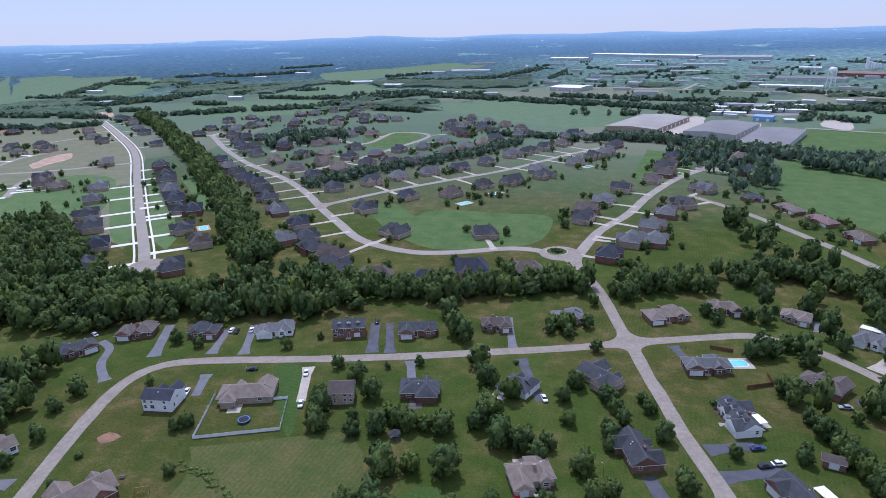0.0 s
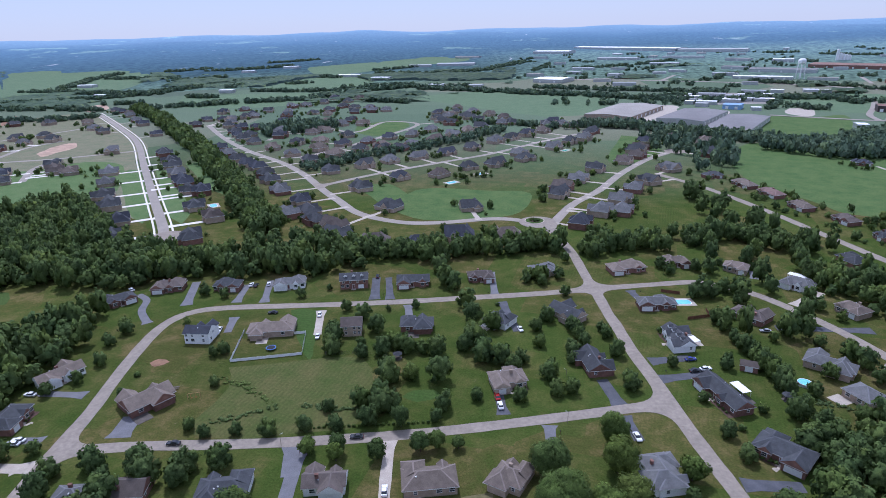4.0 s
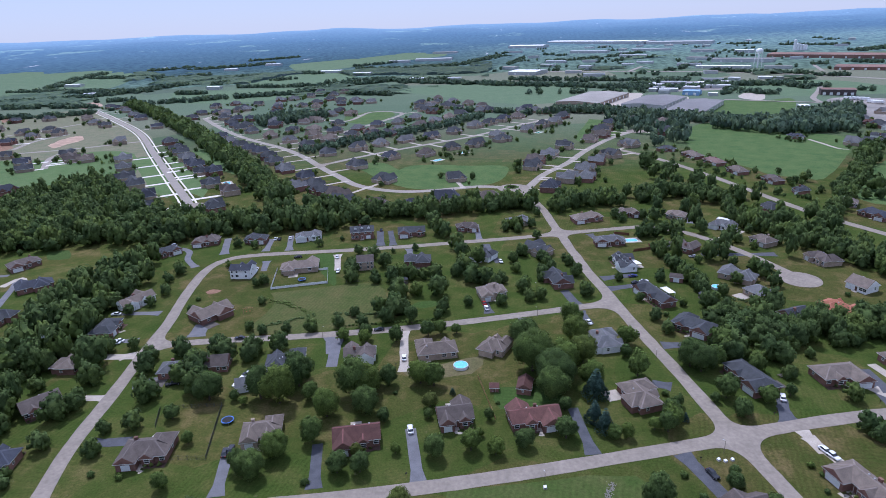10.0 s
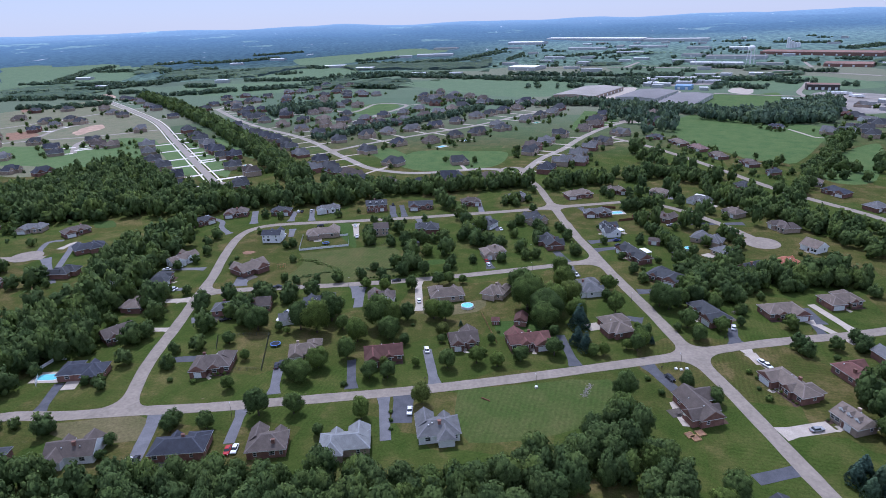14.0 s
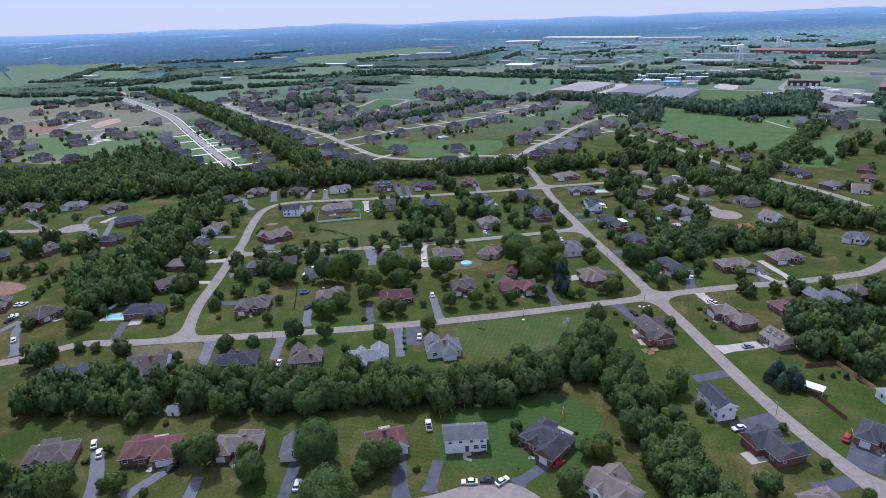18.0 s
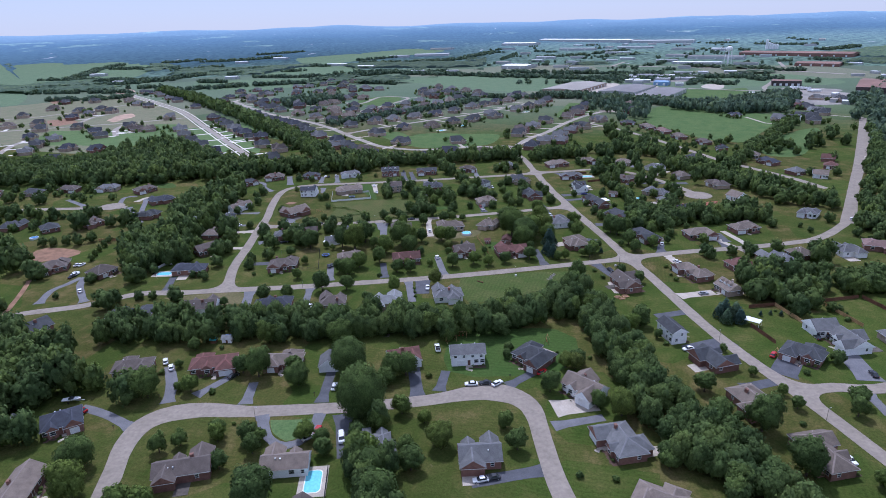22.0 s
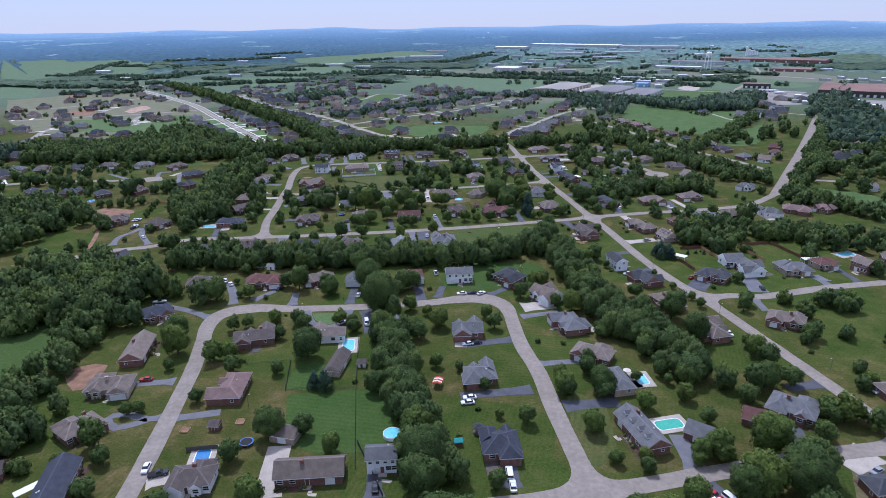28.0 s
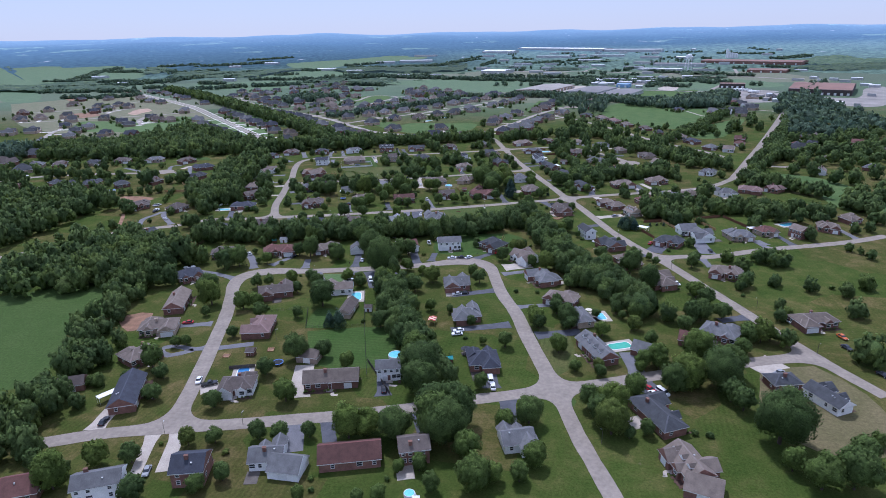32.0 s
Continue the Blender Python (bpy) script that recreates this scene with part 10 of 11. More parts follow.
def planting(x, y, rot, a, b, side, seed):
    """A mulched bed with a row of clipped shrubs along the front wall, and a concrete path from the door to the drive."""
    rnd = random.Random(seed)
    m = pose(x, y, 0, 0, 0, rot)
    ob = thing("garden_bed", "mulched bed of low shrubs along a house front", "garden bed", m, "house front beds")
    x0, x1 = (-a, a - 7.4) if side > 0 else (-a + 7.4, a)
    bm = bmesh.new()
    n = 10
    edge = [(x0 + (x1 - x0) * k / n, -b - 1.7 - rnd.uniform(0, 0.7)) for k in range(n + 1)]
    poly(bm, [(x0, -b - 0.02, 0.075)] + [(px, py, 0.075) for px, py in edge] + [(x1, -b - 0.02, 0.075)])
    part("mulch", bm, MULCH, ob)
    Vs, Ts, Qs, Ns, k0 = [], [], [], [], 0
    px = x0 + 0.6
    while px < x1 - 0.4:
        r = rnd.uniform(0.4, 0.85)
        if rnd.random() < 0.8:
            V, T, Q, N = SHRUB_ARRAYS[rnd.randrange(4)]
            Ns.append(N)
            Vs.append(V * (r, r, r * rnd.uniform(0.7, 1.0)) + (px, -b - 1.0 + rnd.uniform(-0.3, 0.2), 0.06)), Ts.append(T + k0), Qs.append(Q + k0)
            k0 += len(V)
        px += r * 2 + rnd.uniform(0, 0.9)
    if Vs:
        tagged(part("shrubs", mesh_arrays("shrubs", np.concatenate(Vs), np.concatenate(Ts), np.concatenate(Qs), np.concatenate(Ns), LEAF), None, ob), kind="stuff")
    c, s = math.cos(radians(rot)), math.sin(radians(rot))
    dx = side * (a - 8.2)
    line = [Vector((x + c * px - s * py, y + s * px + c * py, 0)) for px, py in ((0.6 * side, -b - 1.4), (0.6 * side, -b - 2.6), (dx * 0.5, -b - 3.3), (dx + side * 1.5, -b - 3.6))]
    tagged(part("garden_path", ribbon(catmull([(p.x, p.y) for p in line], 1.2), 1.1, 0.052, 0.05), CONCRETE), "narrow concrete path from a front door to the drive", "path", kind="structure")


def patio(x, y, rot, a, b, side, seed):
    rnd = random.Random(seed * 7 + 1)
    w, d, px = rnd.uniform(3.5, 6), rnd.uniform(2.6, 3.6), rnd.uniform(-0.5, 0.4) * a
    bm = bmesh.new()
    box(bm, px, px + w, b + 0.02, b + 2.4 + d, 0, 0.09)
    tagged(part("patio", bm, rnd.choice((CONCRETE, CONCRETE, WOOD_GREY)), m=pose(x, y, 0, 0, 0, rot)), "plain paved patio behind a house", "patio", kind="structure")


for _i, (_x, _y, _r, _a, _b, _s) in enumerate(HOMES):
    if off_path(_x, _y) < 215:
        planting(_x, _y, _r, _a, _b, _s, _i)
        if _i % 2:
            patio(_x, _y, _r, _a, _b, _s, _i)

# ---------------------------------------------------------------- garden things
BLUE_PLASTIC = surface("blue_plastic", (0.05, 0.14, 0.40), 0.5, vary=0.1)
BLACK_MESH = surface("black_woven_mat", (0.02, 0.021, 0.024), 0.8, vary=0.1)
TEAL = surface("teal_paint", (0.05, 0.32, 0.30), 0.5, vary=0.1)
RED_CLOTH = surface("red_canopy_cloth", (0.45, 0.05, 0.04), 0.8, vary=0.1)
CREAM_CLOTH = surface("cream_canopy_cloth", (0.70, 0.64, 0.52), 0.8, vary=0.08)


def trampoline(x, y):
    ob = thing("trampoline", "round garden trampoline with black mat and blue edge pad", "trampoline", pose(x, y, 0), "garden play things")
    for name, r0, r1, mat in (("mat", 0.0, 1.75, BLACK_MESH), ("edge_pad", 1.75, 2.1, BLUE_PLASTIC)):
        bm = bmesh.new()
        n = 24
        ring = [[bm.verts.new((r * math.cos(6.2832 * i / n), r * math.sin(6.2832 * i / n), z)) for i in range(n)] for r, z in ((r1, 0.86), (r1, 0.94), (max(r0, 0.02), 0.94))]
        for p, q in zip(ring, ring[1:]):
            for i in range(n):
                bm.faces.new((p[i], p[(i + 1) % n], q[(i + 1) % n], q[i]))
        part(name, bm, mat, ob)
    for k in range(6):
        bm, a = bmesh.new(), k * math.pi / 3
        tube(bm, (1.9 * math.cos(a), 1.9 * math.sin(a), 0), (1.9 * math.cos(a), 1.9 * math.sin(a), 0.88), 0.04, 0.04, 6)
        part("leg", bm, METAL, ob)


def swing_set(x, y, rot):
    ob = thing("swing_set", "wooden swing set standing on a back lawn", "swing set", pose(x, y, 0, 0, 0, rot), "garden play things")
    bm = bmesh.new()
    tube(bm, (-2.2, 0, 2.3), (2.2, 0, 2.3), 0.09, 0.09, 6)
    part("beam", bm, WOOD_GOLD, ob)
    for sx in (-2.1, 2.1):
        for sy in (-1.0, 1.0):
            bm = bmesh.new()
            tube(bm, (sx, sy, 0), (sx, 0, 2.3), 0.07, 0.07, 6)
            part("leg", bm, WOOD_GOLD, ob)
    for px in (-0.9, 0.7):
        bm = bmesh.new()
        box(bm, px - 0.25, px + 0.25, -0.1, 0.1, 0.5, 0.55, 0, True)
        for q in (-0.22, 0.22):
            tube(bm, (px + q, 0, 0.55), (px + q, 0, 2.3), 0.015, 0.015, 4)
        part("swing_seat", bm, RED_CLOTH, ob)


def playhouse(x, y, rot):
    ob = thing("playhouse", "small wooden playhouse with a teal roof", "playhouse", pose(x, y, 0, 0, 0, rot))
    bm = bmesh.new()
    box(bm, -1.1, 1.1, -0.9, 0.9, 0, 1.7)
    part("wall", bm, WOOD_BROWN, ob)
    bm = bmesh.new()
    roof_hip(bm, -1.1, 1.1, -0.9, 0.9, 1.7, 0.8, 0.25, (0, 0))
    bmesh.ops.recalc_face_normals(bm, faces=bm.faces)
    part("roof", bm, [TEAL, TEAL, WOOD_BROWN], ob)


def gazebo(x, y):
    ob = thing("gazebo", "small hexagonal garden gazebo with dark roof", "gazebo", pose(x, y, 0))
    bm = bmesh.new()
    tube(bm, (0, 0, 2.2), (0, 0, 3.2), 2.1, 0.15, 6)
    part("roof", bm, ROOFS["d"], ob)
    for k in range(6):
        bm, a = bmesh.new(), k * math.pi / 3
        tube(bm, (1.75 * math.cos(a), 1.75 * math.sin(a), 0), (1.75 * math.cos(a), 1.75 * math.sin(a), 2.25), 0.07, 0.07, 6)
        part("post", bm, WOOD_GREY, ob)
    bm = bmesh.new()
    tube(bm, (0, 0, 0), (0, 0, 0.14), 1.9, 1.9, 6)
    part("deck", bm, WOOD_GREY, ob)


def canopy_tent(x, y, rot):
    ob = thing("canopy_tent", "red and white striped shade canopy on poles", "canopy", pose(x, y, 0, 0, 0, rot))
    for k in range(5):
        bm = bmesh.new()
        x0, x1 = -2.0 + 0.8 * k, -1.2 + 0.8 * k
        poly(bm, [(x0, -1.6, 2.1), (x1, -1.6, 2.1), (x1, 0, 2.6), (x0, 0, 2.6)])
        poly(bm, [(x0, 0, 2.6), (x1, 0, 2.6), (x1, 1.6, 2.1), (x0, 1.6, 2.1)])
        part("cloth_strip", bm, CREAM_CLOTH if k % 2 else RED_CLOTH, ob)
    for sx in (-1.95, 1.95):
        for sy in (-1.5, 1.5):
            bm = bmesh.new()
            tube(bm, (sx, sy, 0), (sx, sy, 2.12), 0.03, 0.03, 6)
            part("pole", bm, METAL, ob)


def umbrella(x, y):
    ob = thing("garden_umbrella", "open cream garden umbrella beside a pool", "umbrella", pose(x, y, 0))
    bm = bmesh.new()
    tube(bm, (0, 0, 2.15), (0, 0, 2.65), 1.45, 0.05, 8)
    part("canopy", bm, CREAM_CLOTH, ob)
    bm = bmesh.new()
    tube(bm, (0, 0, 0), (0, 0, 2.2), 0.03, 0.03, 6)
    part("pole", bm, METAL, ob)


def picnic_table(x, y, rot):
    ob = thing("picnic_table", "weathered wooden picnic table with benches", "picnic table", pose(x, y, 0, 0, 0, rot))
    for name, y0, y1, z in (("tabletop", -0.4, 0.4, 0.74), ("bench", -0.85, -0.6, 0.44), ("bench", 0.6, 0.85, 0.44)):
        bm = bmesh.new()
        box(bm, -0.95, 0.95, y0, y1, z - 0.05, z, 0, True)
        part(name, bm, WOOD_GREY, ob)
    for sx in (-0.7, 0.7):
        bm = bmesh.new()
        tube(bm, (sx, -0.75, 0), (sx, -0.2, 0.7), 0.045, 0.045, 5)
        tube(bm, (sx, 0.75, 0), (sx, 0.2, 0.7), 0.045, 0.045, 5)
        part("leg_frame", bm, WOOD_GREY, ob)


def planter(x, y, rot):
    ob = thing("planter", "square wooden raised planter on a lawn", "planter", pose(x, y, 0, 0, 0, rot))
    for k in range(4):
        bm = bmesh.new()
        box(bm, -1.3, 1.3, -0.12, 0, 0, 0.4)
        part("board", bm, WOOD_GOLD, ob, m=pose(1.2 * math.sin(k * math.pi / 2), -1.2 * math.cos(k * math.pi / 2), 0, 0, 0, 90 * k))
    bm = bmesh.new()
    box(bm, -1.1, 1.1, -1.1, 1.1, 0, 0.3)
    part("soil", bm, SOIL, ob)


def boat(x, y, rot):
    ob = thing("boat_trailer", "white motor boat on a road trailer beside a house", "boat", pose(x, y, 0, 0, 0, rot))
    bm = bmesh.new()
    prof = [(-3.0, 1.0), (0.5, 1.05), (2.2, 0.75), (3.2, 0.08)]
    top = [bm.verts.new((px, s * w, 1.5 + 0.06 * px)) for px, w in prof for s in (-1, 1)]
    low = [bm.verts.new((px * 0.95, s * w * 0.45, 0.7 + 0.1 * max(0, px))) for px, w in prof for s in (-1, 1)]
    for i in range(3):
        j = 2 * i
        bm.faces.new((top[j], top[j + 2], low[j + 2], low[j]))
        bm.faces.new((top[j + 1], low[j + 1], low[j + 3], top[j + 3]))
        bm.faces.new((low[j], low[j + 2], low[j + 3], low[j + 1]))
        bm.faces.new((top[j], top[j + 1], top[j + 3], top[j + 2]))
    bm.faces.new((top[0], low[0], low[1], top[1]))
    part("hull", bm, WHITE_METAL, ob)
    bm = bmesh.new()
    box(bm, -0.6, 0.9, -0.7, 0.7, 1.45, 2.0, 0, True)
    part("windshield", bm, GLASS, ob)
    for sy in (-1.0, 1.0):
        bm = bmesh.new()
        tube(bm, (-0.8, sy - 0.1, 0.33), (-0.8, sy + 0.1, 0.33), 0.33, 0.33, 12)
        part("wheel", bm, TYRE, ob)
    bm = bmesh.new()
    box(bm, -2.6, 4.2, -0.08, 0.08, 0.5, 0.72, 0, True)
    part("frame", bm, METAL, ob)


def tv_mast(x, y):
    ob = thing("antenna_mast", "tall bare metal antenna mast beside a house", "antenna", pose(x, y, 0))
    bm = bmesh.new()
    tube(bm, (0, 0, -0.2), (0, 0, 11.5), 0.06, 0.04, 6)
    part("mast", bm, METAL, ob)
    for z, w in ((10.6, 1.9), (11.3, 1.9)):
        bm = bmesh.new()
        tube(bm, (-w, 0, z), (w, 0.3, z), 0.05, 0.05, 5)
        for q in (-1.8, -0.9, 0.9, 1.8):
            tube(bm, (q, 0.05, z - 0.8), (q, 0.05, z + 0.8), 0.035, 0.035, 5)
        part("antenna_array", bm, WHITE_METAL, ob)


_box_first = []


def mailbox(x, y):
    m = pose(x, y, 0, 0, 0, (x * 31) % 360)
    if _box_first:
        return copy_thing(_box_first[0], m)
    ob = thing("mailbox", "dark kerbside mailbox on a wooden post", "mailbox", m, "kerbside mailboxes")
    bm = bmesh.new()
    box(bm, -0.05, 0.05, -0.05, 0.05, -0.1, 1.05)
    part("post", bm, WOOD_BROWN, ob)
    bm = bmesh.new()
    box(bm, -0.12, 0.12, -0.28, 0.28, 1.05, 1.3, 0, True)
    part("letter_case", bm, TYRE, ob)
    _box_first.append(ob)


def rock_bed(x0, y0, x1, y1):
    """Pale stones lining a short drain."""
    rnd, bm = random.Random(31), bmesh.new()
    for k in range(110):
        u = k / 109
        x, y = x0 + (x1 - x0) * u + rnd.gauss(0, 0.55), y0 + (y1 - y0) * u + rnd.gauss(0, 0.3)
        r = rnd.uniform(0.12, 0.34)
        m = Matrix.LocRotScale((x, y, r * 0.25), Euler((rnd.random(), rnd.random(), rnd.uniform(0, 6))), (r, r * rnd.uniform(0.6, 1), r * 0.6))
        bmesh.ops.create_icosphere(bm, subdivisions=1, radius=1, matrix=m)
    tagged(part("rock_bed", bm, GRAVEL), "pale broken stones lining a drain in the grass", "stones", kind="stuff")


def fallen_log(x, y, rot, length):
    bm = bmesh.new()
    tube(bm, (-length / 2, 0, 0.24), (length / 2, 0, 0.2), 0.26, 0.2, 9)
    tube(bm, (length * 0.2, 0, 0.25), (length * 0.34, 0.7, 0.45), 0.09, 0.05, 6)
    tagged(part("log", bm, WOOD_BROWN, m=pose(x, y, 0, 0, 0, rot)), "rotting red-brown log lying on the grass", "log")


def service_box(x, y, rot):
    ob = thing("service_box", "pale metal service box on the verge", "service box", pose(x, y, 0, 0, 0, rot), "service boxes")
    bm = bmesh.new()
    box(bm, -0.55, 0.55, -0.5, 0.5, 0, 0.1)
    part("plinth", bm, CONCRETE, ob)
    bm = bmesh.new()
    box(bm, -0.45, 0.45, -0.4, 0.4, 0.1, 0.72)
    for v in bm.verts:
        if v.co.z > 0.5 and v.co.y < 0:
            v.co.z -= 0.14
    part("cabinet", bm, WHITE_METAL, ob)
    bm = bmesh.new()
    box(bm, -0.47, 0.47, -0.42, -0.4, 0.12, 0.5)
    part("cover", bm, METAL, ob)


rock_bed(34.2, 19.6, 30.9, 11.9)
fallen_log(-2.4, 9.3, -33, 3.4)
service_box(15.2, 17.0, 10)
service_box(66.5, 29.8, 25)
service_box(68.2, 29.2, 25)
service_box(70.4, 29.9, 25)


def weeds(pts, seed):
    """Rank growth along a ditch."""
    rnd, spots = random.Random(seed), []
    line = catmull(pts, 1.6)
    for p in line:
        for _ in range(4):
            r = rnd.uniform(0.4, 0.95)
            spots.append((p.x + rnd.gauss(0, 0.9), p.y + rnd.gauss(0, 0.9), 0, r, r * 0.75))
    wood("ditch_weeds", spots, SHRUB_ARRAYS, WEED, "rank green weeds along a ditch in a mown field")


swing_set(-111.7, 126.1, 20)
trampoline(-97.0, 162.6)
gazebo(-42.9, 159.0)
picnic_table(-121.7, 131.8, 10)
picnic_table(-104.8, 169.7, 5)
trampoline(-87.6, 44.6)
tv_mast(-176.7, 82.6)
boat(-92.6, 66.6, 80)
boat(-91.9, 71.2, 75)
gazebo(97.5, 140.6)
swing_set(23.9, -48.7, 80)
swing_set(-9.9, -45.1, 10)
swing_set(-13.9, -49.1, 30)
trampoline(-67.5, -188.4)
canopy_tent(-11.9, -155.3, 80)
playhouse(-4.0, -186.6, 10)
umbrella(54.6, -146.8)
picnic_table(-36.7, -142.8, 5)
gazebo(2.1, -180.5)
planter(-73.4, -177.9, 5)
picnic_table(4.7, -183.6, 20)
gazebo(68.7, -178.4)
planter(-89.1, -182.7, 0)
swing_set(107.9, -57.4, 70)
picnic_table(110.9, -62.0, 20)
trampoline(-105.6, -47.8)
playhouse(-109.9, -51.2, 0)
picnic_table(-40.0, -45.3, 0)
trampoline(-6.2, -37.7)
picnic_table(103.4, 74.9, 30)
boat(-142.3, -93.0, 10)
umbrella(61.4, 0.2)
planter(60.0, -7.7, 20)
planter(61.3, -9.0, 20)
planter(63.5, -6.6, 20)
picnic_table(59.9, 2.8, 30)
patch("patio", [(58.5, 9.0), (64.1, 11.2), (63.3, -1.0), (58.8, -2.9)], CONCRETE, "pale paved patio behind a house", "patio", 0.03)
for _k in range(25):
    tree(-62.7 + 1.629 * _k, 112.5 + 0.254 * _k, 0.55 + 0.1 * (_k % 3))
weeds([(-107.1, 138.7), (-98.2, 135.8), (-89.8, 130.3), (-83.9, 126.2)], 39)
weeds([(-99.2, 112.9), (-93.0, 115.0), (-86.2, 119.5), (-81.0, 122.9)], 40)
weeds([(-69.1, 124.9), (-60.6, 123.0), (-52.2, 124.6)], 41)
weeds([(105.0, 139.5), (110.7, 139.2), (115.5, 137.1)], 90)
for _p in [(-135.6, 209.7), (-60.7, 217.4), (-42.8, 205.0), (-63.3, 99.8), (-9.1, 222.5), (18.2, 115.9), (60.1, 155.0), (64.5, 227.7), (-130.8, 70.3), (-35.9, 79.9), (91.3, 51.6), (-81.0, -1.6), (-24.3, 20.5), (61.3, 29.6), (92.8, 53.2), (128.0, 59.0), (-113.0, -89.7), (-59.1, -87.1), (-119.2, -106.8), (8.4, -74.6)]:
    mailbox(*_p)

# ---------------------------------------------------------------- subdivision yard trees, far woods and farmland
FIELD_BOXES = [(min(p[0] for p in f), max(p[0] for p in f), min(p[1] for p in f), max(p[1] for p in f), f) for f in FIELDS]


def cover(x, y):
    """Where woods stand on the plain: above 0 inside them."""
    if (y < 1040 and -640 < x < 170) or (y < 760 and x > -760) or (x > 120 and y < 1000):
        return -1
    v = noise.noise((x * 0.0022, y * 0.0042, 2.0)) + 0.45 * noise.noise((x * 0.008, y * 0.012, 9.0)) + 0.12 * noise.noise((x * 0.03, y * 0.03, 4.0))
    v -= 0.42 if (x > y * 0.02 - 20 and y > 850) else 0.02 if y > 1500 else 0.14
    if v < -0.04:
        return -1
    if any(x0 < x < x1 and y0 < y < y1 and inside(f, x, y) for x0, x1, y0, y1, f in FIELD_BOXES):
        return -1
    return -1 if y < 1200 and blocked(x, y, 5) else v


def far_trees():
    rnd = random.Random(5)
    spots = list(_yard)
    for fx, fy, c, s, a, b in [f for f in FOOT if f[1] > 290 or f[0] < -290]:
        for _ in range(6):
            x, y = fx + rnd.uniform(-17, 17), fy + rnd.uniform(-17, 17)
            if not blocked(x, y, 1.5):
                r = rnd.uniform(1.3, 3.3)
                spots.append((x, y, 0, r, r * 2.1))
    wood("yard_trees", spots, None, WOODLEAF, "small scattered yard trees between subdivision houses")
    spots = []
    for line, half in FARLINES:
        for p, q in zip(line, line[1:]):
            n = int(math.hypot(q[0] - p[0], q[1] - p[1]) / 8)
            for k in range(n):
                for _ in range(max(2, int(half / 5.5))):
                    u = (k + rnd.random()) / max(1, n)
                    x, y = p[0] + (q[0] - p[0]) * u + rnd.gauss(0, half * 0.4), p[1] + (q[1] - p[1]) * u + rnd.gauss(0, half * 0.4)
                    if not blocked(x, y, 4):
                        spots.append((x, y, rise(x, y) - 1, rnd.uniform(4.5, 7.5), rnd.uniform(7, 12)))
    for _ in range(70):
        cy = rnd.uniform(900, 2300)
        cx = cy * rnd.uniform(0.0, 0.62)
        for _ in range(rnd.randint(2, 8)):
            x, y = cx + rnd.gauss(0, 14), cy + rnd.gauss(0, 9)
            if not blocked(x, y, 4):
                spots.append((x, y, rise(x, y), rnd.uniform(3, 6), rnd.uniform(6, 10)))
    wood("tree_line", spots, FAR_KINDS, HAZED_LEAF, "dark lines of trees between distant fields")
    # closed canopy of the woods on the plain: a lumpy sheet, cut to the outline of the woods
    edge = []
    for name, y0, y1, cell in (("distant_woods", 640, 1450, 8.0), ("distant_woods", 1450, 1800, 11.0)):
        index, verts, faces = {}, [], []
        ny = int((y1 - y0) / cell)
        for j in range(ny + 1):
            y = y0 + j * cell
            half = (y + 420) * 0.80
            for i in range(int(-half / cell), int(half / cell) + 1):
                x = i * cell
                v = cover(x, y)
                if v > -0.04:
                    k = min(1.0, max(0.0, (v + 0.04) / 0.08))
                    lump = abs(noise.noise((x * 0.075, y * 0.075, 5.0))) + 0.6 * abs(noise.noise((x * 0.19, y * 0.19, 1.0)))
                    index[(i, j)] = len(verts)
                    verts.append((x + rnd.uniform(-0.3, 0.3) * cell, y + rnd.uniform(-0.3, 0.3) * cell, rise(x, y) - 1 + k * (9 - 6 * lump)))
        for (i, j), a in index.items():
            q = [index.get(p) for p in ((i + 1, j), (i + 1, j + 1), (i, j + 1))]
            if None not in q:
                faces.append((a, *q))
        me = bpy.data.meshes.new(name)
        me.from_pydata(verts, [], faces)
        me.materials.append(HAZED_LEAF)
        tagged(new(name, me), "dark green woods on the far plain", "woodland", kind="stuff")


far_trees()


